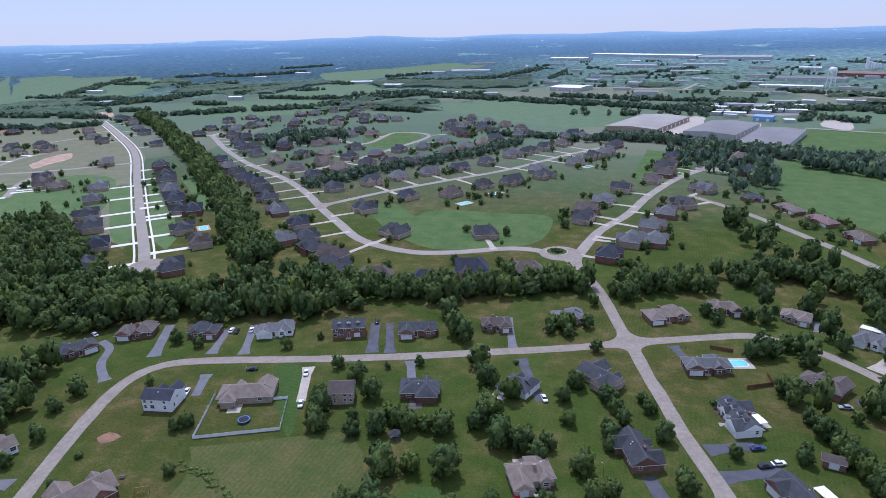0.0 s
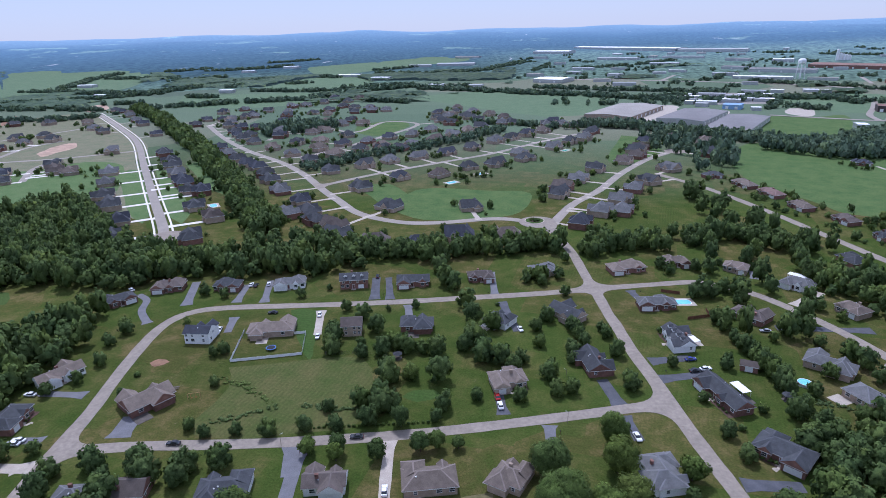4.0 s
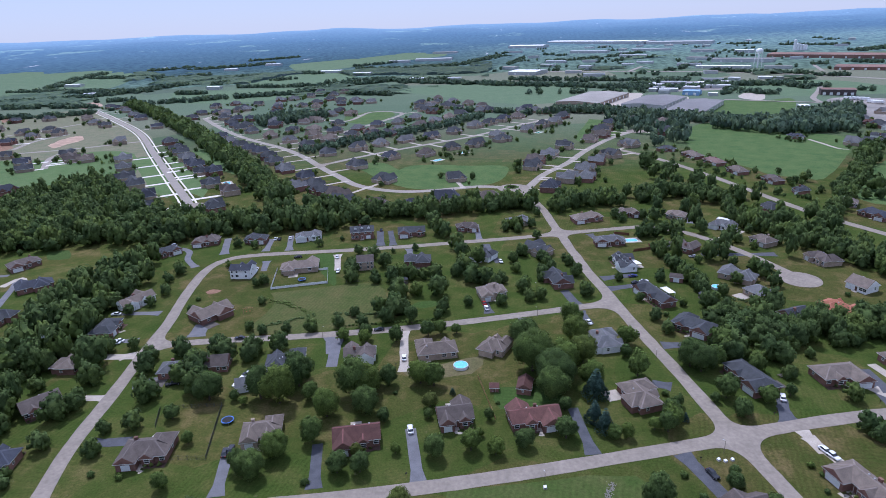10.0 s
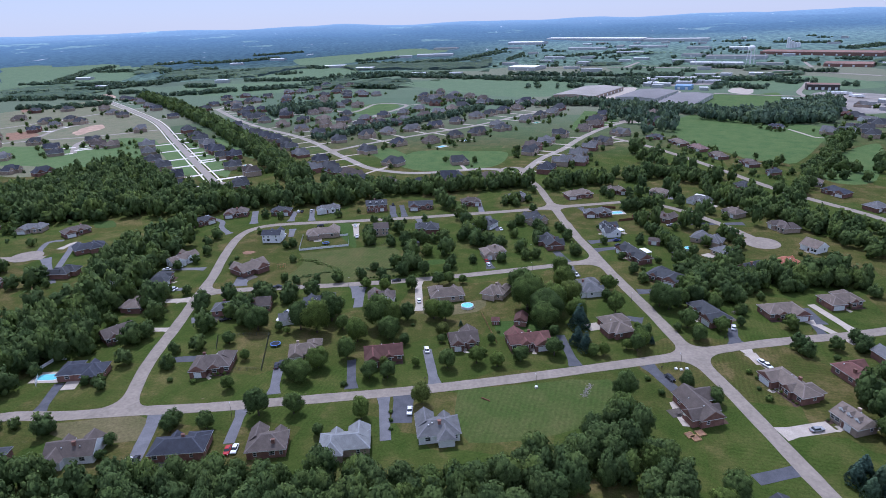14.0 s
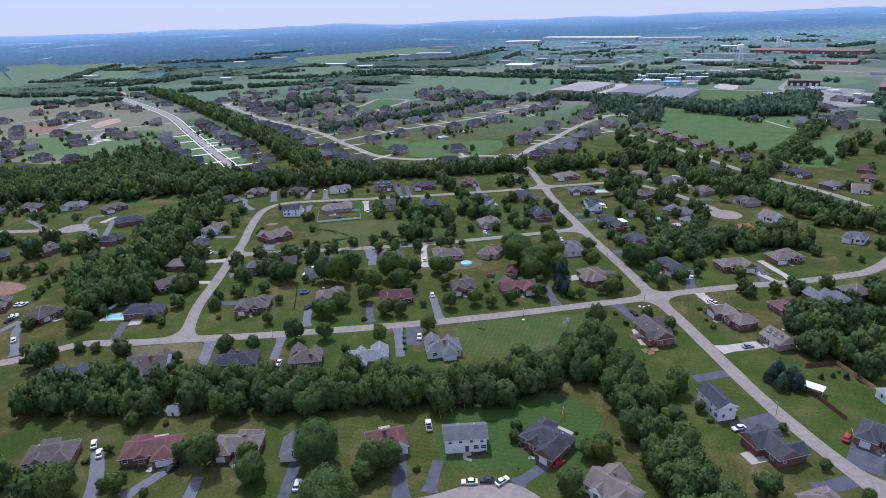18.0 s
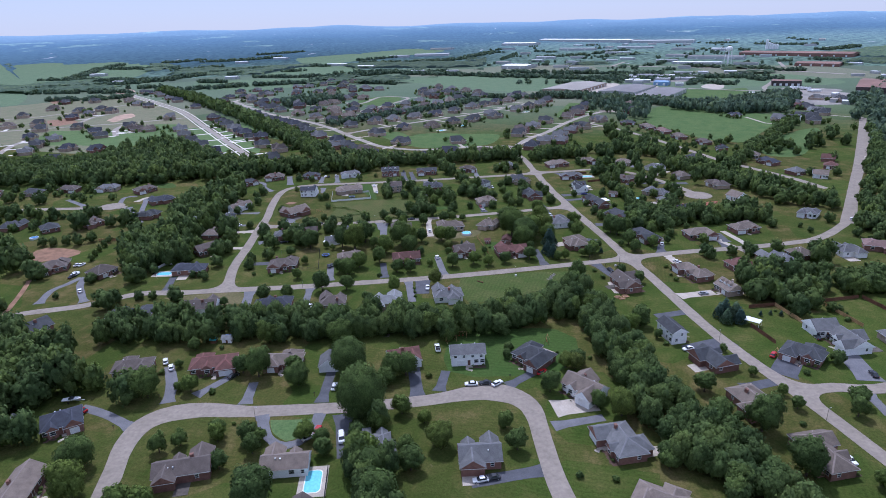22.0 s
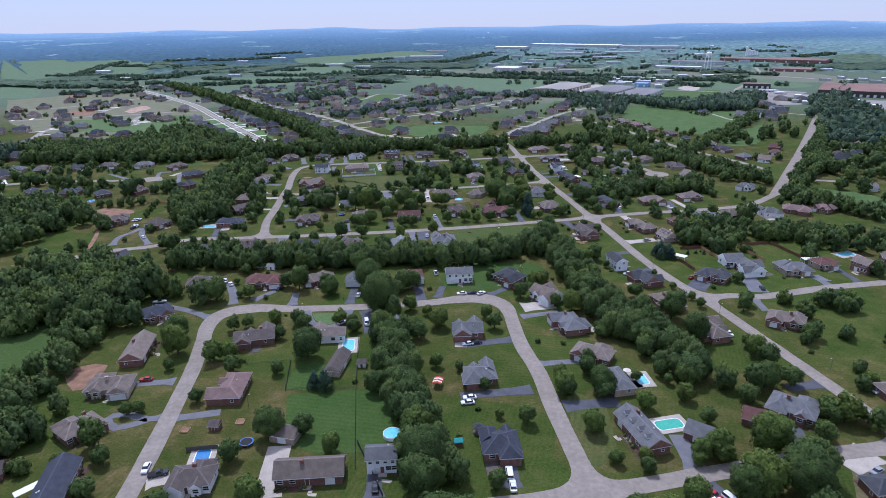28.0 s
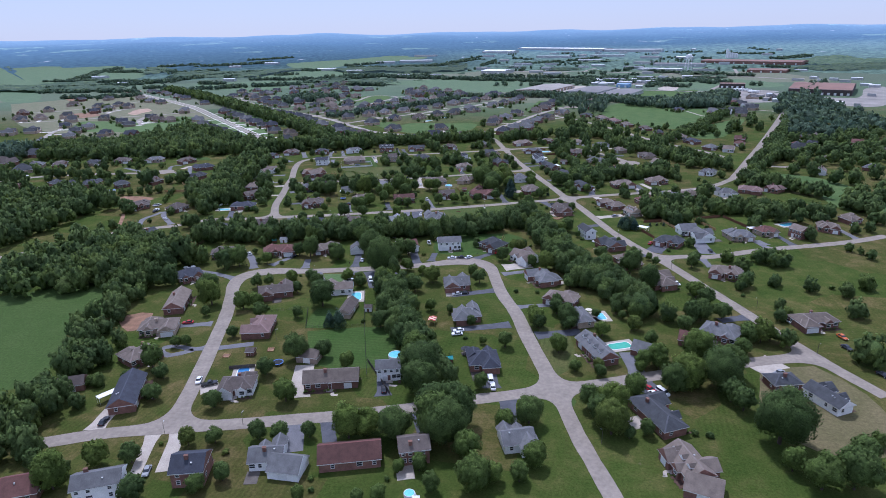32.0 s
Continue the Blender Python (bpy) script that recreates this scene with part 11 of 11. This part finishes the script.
def backdrop():
    """Far wooded plain and ridge in summer haze."""
    m, nt, p = node_mat("hazy_distance")
    n1, n2, n3 = noise_node(nt, 0.003, 7, 0.66, stretch=(0.9, 0.8, 1)), noise_node(nt, 0.07, 5, 0.7, stretch=(1.0, 0.4, 1)), noise_node(nt, 0.03, 3, 0.6, stretch=(1.0, 0.15, 1))
    wood_c, field_c = (0.030, 0.054, 0.054), (0.115, 0.165, 0.115)
    where = ramp(nt, n1.outputs[0], [(0.60, (0, 0, 0)), (0.63, (1, 1, 1))]).outputs[0]
    tc0, sp = nt.nodes.new("ShaderNodeTexCoord"), nt.nodes.new("ShaderNodeSeparateXYZ")
    nt.links.new(tc0.outputs["Object"], sp.inputs[0])
    open_land = nt.nodes.new("ShaderNodeMath")
    open_land.operation = "MULTIPLY"
    for k, (i, lo, hi) in enumerate(((0, -250, 250), (1, 2750, 2350))):
        mr = nt.nodes.new("ShaderNodeMapRange")
        mr.inputs[1].default_value, mr.inputs[2].default_value = lo, hi
        nt.links.new(sp.outputs[i], mr.inputs[0])
        nt.links.new(mr.outputs[0], open_land.inputs[k])
    ln0, mr = nt.nodes.new("ShaderNodeVectorMath"), nt.nodes.new("ShaderNodeMapRange")
    ln0.operation = "LENGTH"
    nt.links.new(tc0.outputs["Object"], ln0.inputs[0])
    nt.links.new(ln0.outputs["Value"], mr.inputs[0])
    mr.inputs[1].default_value, mr.inputs[2].default_value = 2000, 1600
    most = nt.nodes.new("ShaderNodeMath")
    most.operation = "MAXIMUM"
    nt.links.new(open_land.outputs[0], most.inputs[0])
    nt.links.new(mr.outputs[0], most.inputs[1])
    where = mix(nt, most.outputs[0], where, (0.85, 0.85, 0.85))
    c = mix(nt, where, wood_c, field_c)
    roofs = ramp(nt, n3.outputs[0], [(0.69, (0, 0, 0)), (0.73, (1, 1, 1))]).outputs[0]
    c = mix(nt, roofs, c, (0.28, 0.28, 0.28))
    t = ramp(nt, n2.outputs[0], [(0.38, (0.45,) * 3), (0.62, (1.5,) * 3)]).outputs[0]
    c = mix(nt, 1.0, c, t, "MULTIPLY")
    nt.links.new(c, p.inputs["Base Color"])
    p.inputs["Roughness"].default_value, p.inputs["Specular IOR Level"].default_value = 1.0, 0.0
    # haze painted as emission, brighter and bluer the farther off the land lies
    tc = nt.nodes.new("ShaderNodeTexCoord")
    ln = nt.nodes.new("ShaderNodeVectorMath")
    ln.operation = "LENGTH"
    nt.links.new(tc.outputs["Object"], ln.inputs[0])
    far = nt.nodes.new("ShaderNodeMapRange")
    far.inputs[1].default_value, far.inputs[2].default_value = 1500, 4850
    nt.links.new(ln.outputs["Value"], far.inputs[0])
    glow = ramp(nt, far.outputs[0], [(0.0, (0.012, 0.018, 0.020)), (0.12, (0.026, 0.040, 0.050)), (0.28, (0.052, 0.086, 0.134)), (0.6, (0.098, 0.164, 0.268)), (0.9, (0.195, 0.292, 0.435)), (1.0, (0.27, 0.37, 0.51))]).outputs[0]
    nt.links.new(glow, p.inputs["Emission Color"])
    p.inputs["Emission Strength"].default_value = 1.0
    rings = [1560, 1640, 1720, 1800, 1880, 1960, 2050, 2150, 2250, 2350, 2480, 2600, 2720, 2850, 2980, 3100, 3250, 3400, 3550, 3700, 3850, 4000, 4150, 4300, 4430, 4550, 4660, 4750, 4845]
    k = 420
    verts, faces = [], []
    for i, r in enumerate(rings):
        for j in range(k + 1):
            a = math.pi * (0.08 + 0.84 * j / k)
            x, y = r * math.cos(a), r * math.sin(a) - 150
            far_up = max(0, (r - 2800) / 2000)
            up = 1.5 + 26 * max(0, noise.noise((x * 0.0016, y * 0.0016, 21))) * far_up + 3 * max(0, noise.noise((x * 0.006, y * 0.012, 4))) + 0.5 * noise.noise((x * 0.03, y * 0.03, 4))
            if any(x0 < x < x1 and y0 < y < y1 and inside(f, x, y) for x0, x1, y0, y1, f in FIELD_BOXES):
                up = 0
            verts.append((x, y, rise(x, y) + (max(0.15, up * min(1.0, (r - 1500) / 1300)) if i else -2)))
    for i in range(len(rings) - 1):
        for j in range(k):
            a, b = i * (k + 1) + j, (i + 1) * (k + 1) + j
            faces.append((a, a + 1, b + 1, b))
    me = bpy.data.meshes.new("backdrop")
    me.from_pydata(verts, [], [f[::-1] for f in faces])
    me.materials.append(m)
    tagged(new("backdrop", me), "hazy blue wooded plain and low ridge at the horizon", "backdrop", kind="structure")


backdrop()

# ---------------------------------------------------------------- warehouses, works and the water tower
def hall(x, y, rot, length, width, height, roof_mat, wall_mat, label, bays=0, z=None):
    z = rise(x, y) if z is None else z
    ob = thing("warehouse", label, "warehouse", pose(x, y, z - 0.3, 0, 0, rot), "industrial buildings")
    a, b = length / 2, width / 2
    bm = bmesh.new()
    box(bm, -a, a, -b, b, 0, height)
    part("wall", bm, wall_mat, ob)
    bm = bmesh.new()
    roof_hip(bm, -a, a, -b, b, height, width * 0.03, 0.3, (0, 0))
    bmesh.ops.recalc_face_normals(bm, faces=bm.faces)
    part("roof", bm, [roof_mat, METAL, wall_mat], ob)
    for k in range(bays // 2 if y > 1100 else bays):
        bm = bmesh.new()
        cx = -a + length * (k + 0.5) / (bays // 2 if y > 1100 else bays)
        box(bm, cx - 2, cx + 2, -b - 0.15, -b, 0.6, min(4.6, height - 1), 0, True)
        part("loading_door", bm, TRIM, ob, "", None)
    return ob


def trailer(x, y, rot):
    """A white box trailer on its wheels."""
    z = rise(x, y)
    ob = thing("semi_trailer", "white box trailer parked in a works yard", "trailer", pose(x, y, z + 0.06, 0, 0, rot), "parked trailers")
    bm = bmesh.new()
    box(bm, -6.5, 6.5, -1.25, 1.25, 1.1, 4.0, 0, True)
    part("body", bm, WHITE_METAL, ob)
    for px in (-4.6, 4.6):
        bm = bmesh.new()
        tube(bm, (px, -1.2, 0.5), (px, 1.2, 0.5), 0.5, 0.5, 10)
        part("axle_wheels", bm, TYRE, ob)


def silos(x, y):
    z = rise(x, y)
    for k, h in enumerate((30, 20, 17, 15, 14)):
        ob = thing("silo", "tall white storage silo at a works", "silo", pose(x + 9 * k, y + 2 * k, z), "works silos")
        bm = bmesh.new()
        tube(bm, (0, 0, -0.5), (0, 0, h), 4, 4, 14)
        part("shell", bm, WHITE_METAL, ob)
        bm = bmesh.new()
        tube(bm, (0, 0, h), (0, 0, h + 1.6), 4.1, 0.6, 14)
        part("cap", bm, METAL, ob)


BRICK_DARK = surface("dark_works_wall", (0.075, 0.060, 0.056), 0.85, vary=0.15, scale=0.05)
BLUE_WALL = surface("blue_painted_metal", (0.22, 0.36, 0.55), 0.5, vary=0.08)
hall(164, 860, 60, 138, 66, 6.5, TAN_ROOF, WALLS["s"], "large tan flat-roofed warehouse beyond the trees", 8)
hall(243, 803, 58, 112, 60, 6.5, GREY_ROOF, METAL, "large grey flat-roofed warehouse beside a paved yard", 7)
hall(277, 733, 60, 138, 50, 6.5, GREY_ROOF, METAL, "long grey ribbed-roof warehouse beside a paved yard", 8)


def water_tower(x, y):
    z = rise(x, y)
    ob = thing("water_tower", "white water tower on slim legs above the factories", "water tower", pose(x, y, z))
    bm = bmesh.new()
    prof = [(0.5, 30), (5, 31.5), (7.5, 34), (8, 37), (7.2, 40), (4.5, 42.2), (0.3, 43)]
    n = 20
    rings = [[bm.verts.new((r * math.cos(2 * math.pi * i / n), r * math.sin(2 * math.pi * i / n), h)) for i in range(n)] for r, h in prof]
    for a, b in zip(rings, rings[1:]):
        for i in range(n):
            bm.faces.new((a[i], a[(i + 1) % n], b[(i + 1) % n], b[i]))
    part("tank", bm, WHITE_METAL, ob)
    bm = bmesh.new()
    tube(bm, (0, 0, -0.5), (0, 0, 31), 1.0, 1.0, 10)
    part("riser_pipe", bm, WHITE_METAL, ob)
    for k in range(6):
        a = k * math.pi / 3
        bm = bmesh.new()
        tube(bm, (10 * math.cos(a), 10 * math.sin(a), -0.5), (7.4 * math.cos(a), 7.4 * math.sin(a), 36), 0.45, 0.4, 8)
        part("leg", bm, WHITE_METAL, ob)


water_tower(621, 1382)
hall(649, 763, -33, 94, 150, 10, RUST_ROOF, BRICK_DARK, "large works with a rust-brown ribbed roof and dark walls", 10)
hall(526, 857, -20, 45, 26, 9, RUST_ROOF, BRICK_DARK, "dark brick factory building by a road", 5)
hall(895, 1601, -40, 287, 90, 9, RUST_ROOF, BRICK_RED, "very long red-brown brick works", 20)
hall(789, 1271, -35, 90, 70, 7, RUST_ROOF, BRICK_RED, "low reddish brick factory hall", 8)
hall(551, 1400, -27, 118, 30, 6, WHITE_METAL, METAL, "long low white-roofed shed", 8)
hall(660, 1568, -28, 145, 60, 8, GREY_ROOF, METAL, "broad grey metal factory hall", 6)
hall(762, 1827, -26, 53, 40, 9, WHITE_METAL, METAL, "white-roofed metal factory hall", 4)
hall(448, 2516, -46, 473, 80, 10, WHITE_METAL, METAL, "very long white-roofed distribution hall", 10)
hall(711, 2302, -24, 230, 80, 10, PALE_ROOF, METAL, "long pale-roofed distribution hall", 8)
hall(159, 2399, -24, 141, 80, 10, WHITE_METAL, METAL, "long white-roofed metal hall", 6)
hall(343, 2054, -27, 128, 40, 8, PALE_ROOF, METAL, "pale-roofed metal factory building", 4)
hall(440, 1835, -22, 80, 34, 7, PALE_ROOF, METAL, "pale-roofed metal factory building", 4)
hall(197, 1733, -19, 58, 24, 7, PALE_ROOF, METAL, "pale metal factory shed", 3)
hall(248, 1493, -35, 31, 26, 9, PALE_ROOF, METAL, "tall pale metal shed", 2)
hall(96, 1406, -29, 71, 70, 8, WHITE_METAL, METAL, "broad white-roofed metal hall", 4)
hall(672, 1915, -34, 67, 40, 7, GREY_ROOF, METAL, "grey-roofed metal factory building", 3)
hall(547, 2056, -21, 126, 30, 7, PALE_ROOF, METAL, "pale-roofed metal factory building", 3)
hall(581, 1672, -40, 55, 40, 7, GREY_ROOF, METAL, "grey-roofed metal factory building", 3)
hall(530, 1120, -16, 24, 16, 5, WHITE_METAL, METAL, "low white farm shed", 0)
hall(414, 723, -9, 12, 16, 5, WHITE_METAL, METAL, "low white shed by the road", 0)
hall(548, 1102, -15, 15, 12, 5, WHITE_METAL, METAL, "low white farm shed", 0)
hall(328, 906, -28, 25, 24, 7, BLUE_WALL, BLUE_WALL, "blue and white depot building", 2)
hall(353, 885, -11, 13, 12, 5, WHITE_METAL, METAL, "small white metal shed", 0)
hall(305, 1037, -23, 26, 14, 5.5, WHITE_METAL, METAL, "low white metal depot building in a storage yard", 0)
hall(330, 1078, -23, 30, 14, 5.5, PALE_ROOF, METAL, "low white metal depot building in a storage yard", 0)
hall(349, 1073, -21, 39, 14, 5.5, PALE_ROOF, METAL, "low white metal depot building in a storage yard", 0)
hall(299, 1071, -24, 27, 14, 5.5, WHITE_METAL, METAL, "low white metal depot building in a storage yard", 0)
hall(306, 961, -20, 30, 14, 5.5, WHITE_METAL, METAL, "low white metal depot building in a storage yard", 0)
hall(297, 987, -25, 19, 14, 5.5, PALE_ROOF, METAL, "low white metal depot building in a storage yard", 0)
hall(346, 984, -19, 36, 14, 5.5, WHITE_METAL, METAL, "low white metal depot building in a storage yard", 0)
hall(372, 999, -21, 30, 14, 5.5, WHITE_METAL, METAL, "low white metal depot building in a storage yard", 0)
hall(430, 1112, -22, 40, 14, 5.5, PALE_ROOF, METAL, "low white metal depot building in a storage yard", 0)
hall(428, 1053, -23, 31, 14, 5.5, WHITE_METAL, METAL, "low white metal depot building in a storage yard", 0)
hall(472, 1116, -30, 20, 14, 5.5, WHITE_METAL, METAL, "low white metal depot building in a storage yard", 0)
hall(373, 1039, -24, 25, 14, 5.5, PALE_ROOF, METAL, "low white metal depot building in a storage yard", 0)
hall(394, 1016, -24, 25, 14, 5.5, PALE_ROOF, METAL, "low white metal depot building in a storage yard", 0)
hall(402, 988, -21, 30, 14, 5.5, WHITE_METAL, METAL, "low white metal depot building in a storage yard", 0)
hall(340, 1006, -26, 19, 14, 5.5, WHITE_METAL, METAL, "low white metal depot building in a storage yard", 0)
hall(393, 1052, -28, 19, 14, 5.5, WHITE_METAL, METAL, "low white metal depot building in a storage yard", 0)
hall(282, 966, -30, 13, 14, 5.5, WHITE_METAL, METAL, "low white metal depot building in a storage yard", 0)
hall(292, 936, -24, 18, 14, 5.5, PALE_ROOF, METAL, "low white metal depot building in a storage yard", 0)
hall(724, 996, -32, 22, 14, 5, TAN_ROOF, METAL, "low pale commercial building by the works", 0)
hall(758, 965, -39, 16, 14, 5, WHITE_METAL, METAL, "low pale commercial building by the works", 0)
hall(796, 989, -40, 16, 14, 5, WHITE_METAL, METAL, "low pale commercial building by the works", 0)
hall(848, 995, -34, 21, 14, 5, WHITE_METAL, METAL, "low pale commercial building by the works", 0)
hall(782, 1041, -54, 13, 14, 5, WHITE_METAL, METAL, "low pale commercial building by the works", 0)
hall(793, 943, -32, 21, 14, 5, TAN_ROOF, METAL, "low pale commercial building by the works", 0)
hall(780, 854, -30, 19, 14, 5, WHITE_METAL, METAL, "low pale commercial building by the works", 0)
hall(777, 822, -29, 18, 14, 5, WHITE_METAL, METAL, "low pale commercial building by the works", 0)
hall(875, 1276, -40, 27, 14, 5, WHITE_METAL, METAL, "low pale commercial building by the works", 0)
hall(982, 1309, -36, 33, 14, 5, TAN_ROOF, METAL, "low pale commercial building by the works", 0)
hall(680, 674, -31, 12, 14, 5, TAN_ROOF, METAL, "low pale commercial building by the works", 0)
hall(494, 611, -32, 10, 14, 5, WHITE_METAL, METAL, "low pale commercial building by the works", 0)
hall(489, 632, -37, 9, 14, 5, TAN_ROOF, METAL, "low pale commercial building by the works", 0)
hall(578, 542, -36, 7, 14, 5, TAN_ROOF, METAL, "low pale commercial building by the works", 0)
hall(499, 676, -34, 11, 14, 5, TAN_ROOF, METAL, "low pale commercial building by the works", 0)
hall(535, 606, -32, 10, 14, 5, TAN_ROOF, METAL, "low pale commercial building by the works", 0)
hall(570, 622, -28, 12, 14, 5, WHITE_METAL, METAL, "low pale commercial building by the works", 0)
hall(519, 629, -33, 10, 14, 5, WHITE_METAL, METAL, "low pale commercial building by the works", 0)
hall(563, 563, -26, 11, 14, 5, WHITE_METAL, METAL, "low pale commercial building by the works", 0)
hall(524, 696, -43, 8, 14, 5, WHITE_METAL, METAL, "low pale commercial building by the works", 0)
hall(503, 1499, 150, 56, 19, 6.74256, PALE_ROOF, METAL, "low pale commercial building on the industrial plain")
hall(643, 2204, 170, 30, 25, 6.41079, TAN_ROOF, METAL, "low pale commercial building on the industrial plain")
hall(547, 2222, 60, 47, 14, 7.27469, PALE_ROOF, METAL, "low pale commercial building on the industrial plain")
hall(59, 1566, 150, 39, 22, 7.63644, TAN_ROOF, METAL, "low pale commercial building on the industrial plain")
hall(806, 1664, 150, 58, 15, 6.09656, PALE_ROOF, METAL, "low pale commercial building on the industrial plain")
hall(203, 1392, 170, 38, 21, 5.90308, TAN_ROOF, METAL, "low pale commercial building on the industrial plain")
hall(233, 1280, 170, 47, 15, 7.58191, PALE_ROOF, METAL, "low pale commercial building on the industrial plain")
hall(748, 2123, 150, 26, 19, 6.91628, TAN_ROOF, METAL, "low pale commercial building on the industrial plain")
hall(650, 1342, 150, 56, 14, 6.28143, TAN_ROOF, METAL, "low pale commercial building on the industrial plain")
hall(98, 2166, 170, 50, 18, 6.75913, GREY_ROOF, METAL, "low pale commercial building on the industrial plain")
hall(1066, 1780, 150, 22, 15, 6.60673, WHITE_METAL, METAL, "low pale commercial building on the industrial plain")
hall(429, 2270, 150, 27, 14, 7.60334, GREY_ROOF, METAL, "low pale commercial building on the industrial plain")
hall(163, 1628, 150, 36, 24, 6.15858, PALE_ROOF, METAL, "low pale commercial building on the industrial plain")
hall(1075, 1901, 170, 32, 21, 7.14686, GREY_ROOF, METAL, "low pale commercial building on the industrial plain")
hall(290, 1709, 150, 42, 14, 6.24563, GREY_ROOF, METAL, "low pale commercial building on the industrial plain")
hall(479, 1271, 170, 27, 21, 5.99735, GREY_ROOF, METAL, "low pale commercial building on the industrial plain")
hall(440, 1963, 170, 32, 19, 6.76813, PALE_ROOF, METAL, "low pale commercial building on the industrial plain")
hall(374, 2261, 150, 33, 21, 5.53226, WHITE_METAL, METAL, "low pale commercial building on the industrial plain")
hall(369, 1578, 170, 32, 23, 5.31462, PALE_ROOF, METAL, "low pale commercial building on the industrial plain")
hall(945, 2269, 60, 33, 16, 7.41142, WHITE_METAL, METAL, "low pale commercial building on the industrial plain")
hall(147, 1932, 170, 34, 18, 7.50062, TAN_ROOF, METAL, "low pale commercial building on the industrial plain")
hall(1212, 2100, 60, 34, 21, 7.65469, TAN_ROOF, METAL, "low pale commercial building on the industrial plain")
hall(798, 1580, 170, 28, 17, 7.42168, PALE_ROOF, METAL, "low pale commercial building on the industrial plain")
hall(461, 2096, 60, 38, 20, 7.54992, TAN_ROOF, METAL, "low pale commercial building on the industrial plain")
hall(422, 1613, 150, 43, 14, 6.2398, WHITE_METAL, METAL, "low pale commercial building on the industrial plain")
street("road_highway", [(51, 1502), (147, 1452), (295, 1402), (437, 1333), (527, 1282), (632, 1172), (687, 1099), (723, 1038)], 15, 0.3, "pale dual carriageway crossing the plain", PALE_ROAD)
street("road_works", [(333, 1390), (419, 1582), (527, 1799), (670, 2041)], 9, 0.4, "pale road between factories", PALE_ROAD)
street("road_works_east", [(352, 832), (399, 805), (447, 779), (500, 758), (541, 729)], 8, 0.45, "pale road past the works", PALE_ROAD)
street("road_works_side", [(701, 1251), (755, 1397), (811, 1534)], 8, 0.5, "curved pale works road", PALE_ROAD)
street("road_plant", [(462, 776), (476, 824), (517, 894), (559, 971)], 8, 0.55, "pale road past a dark factory", PALE_ROAD)
patch("yard_paving", [(157, 837), (223, 946), (256, 927), (173, 781)], CONCRETE, "pale paved lorry yard beside a warehouse", "paving", 0.05)
patch("yard_paving", [(231, 771), (304, 881), (308, 857), (250, 751)], CONCRETE, "pale paved yard between warehouses", "paving", 0.05)
patch("yard_paving", [(282, 1061), (376, 1122), (452, 1071), (416, 971), (354, 957), (288, 959)], GRAVEL, "pale gravel storage yard", "paving", 0.05)
patch("yard_paving", [(446, 735), (504, 819), (573, 784), (552, 749), (477, 745), (453, 716)], GRAVEL, "pale paved trailer yard", "paving", 0.05)
patch("yard_paving", [(478, 724), (541, 797), (566, 727), (636, 648), (743, 794), (795, 816), (625, 551), (553, 559), (506, 605), (446, 613)], GRAVEL, "pale paved yards round the works", "paving", 0.05)
patch("yard_paving", [(389, 875), (412, 906), (431, 884), (400, 817), (381, 843)], CONCRETE, "bare pale ground on a field", "paving", 0.05)
patch("yard_paving", [(599, 1609), (749, 1587), (794, 1695), (645, 1813)], DRIVE_GREY, "grey paved factory car park", "paving", 0.05)
patch("yard_paving", [(265, 1548), (312, 1597), (292, 1468), (256, 1448)], SOIL, "bare earth beside a shed", "paving", 0.05)
trailer(509, 796, 100)
trailer(514, 793, 108)
trailer(518, 791, 104)
trailer(522, 788, 100)
trailer(527, 785, 108)
trailer(517, 754, 100)
trailer(520, 753, 108)
trailer(523, 752, 104)
trailer(526, 750, 100)
trailer(159, 817, 62)
trailer(166, 828, 70)
trailer(173, 840, 66)
trailer(180, 851, 62)
trailer(247, 768, 70)
trailer(252, 774, 70)
trailer(257, 780, 70)
trailer(262, 787, 70)
trailer(267, 794, 70)
trailer(272, 800, 70)
trailer(277, 807, 70)
trailer(282, 814, 70)
trailer(547, 669, 100)
trailer(553, 666, 104)
trailer(559, 663, 108)
trailer(566, 660, 100)
trailer(571, 657, 104)
trailer(577, 654, 108)
trailer(281, 1037, 62)
trailer(286, 1019, 66)
trailer(292, 1002, 70)
trailer(310, 1035, 62)
silos(905, 1828)

for _x, _y, _l, _m in ((-179, 1972, 120, 0), (-161, 2270, 90, 1), (-165, 1314, 34, 2), (-76, 1289, 30, 0), (-444, 1636, 60, 2), (-336, 1537, 50, 2), (-800, 1790, 40, 2),
                       (-1066, 1415, 40, 2), (-712, 1931, 50, 2), (-290, 1932, 70, 0), (-620, 1250, 30, 2), (-870, 1180, 24, 2)):
    hall(_x, _y, 170 + (_x % 7) * 3, _l, _l * 0.42 + 6, 7, (PALE_ROOF, GREY_ROOF, WHITE_METAL, RUST_ROOF)[_m], (METAL, METAL, METAL, BRICK_RED)[_m], "farm and commercial building on the plain")
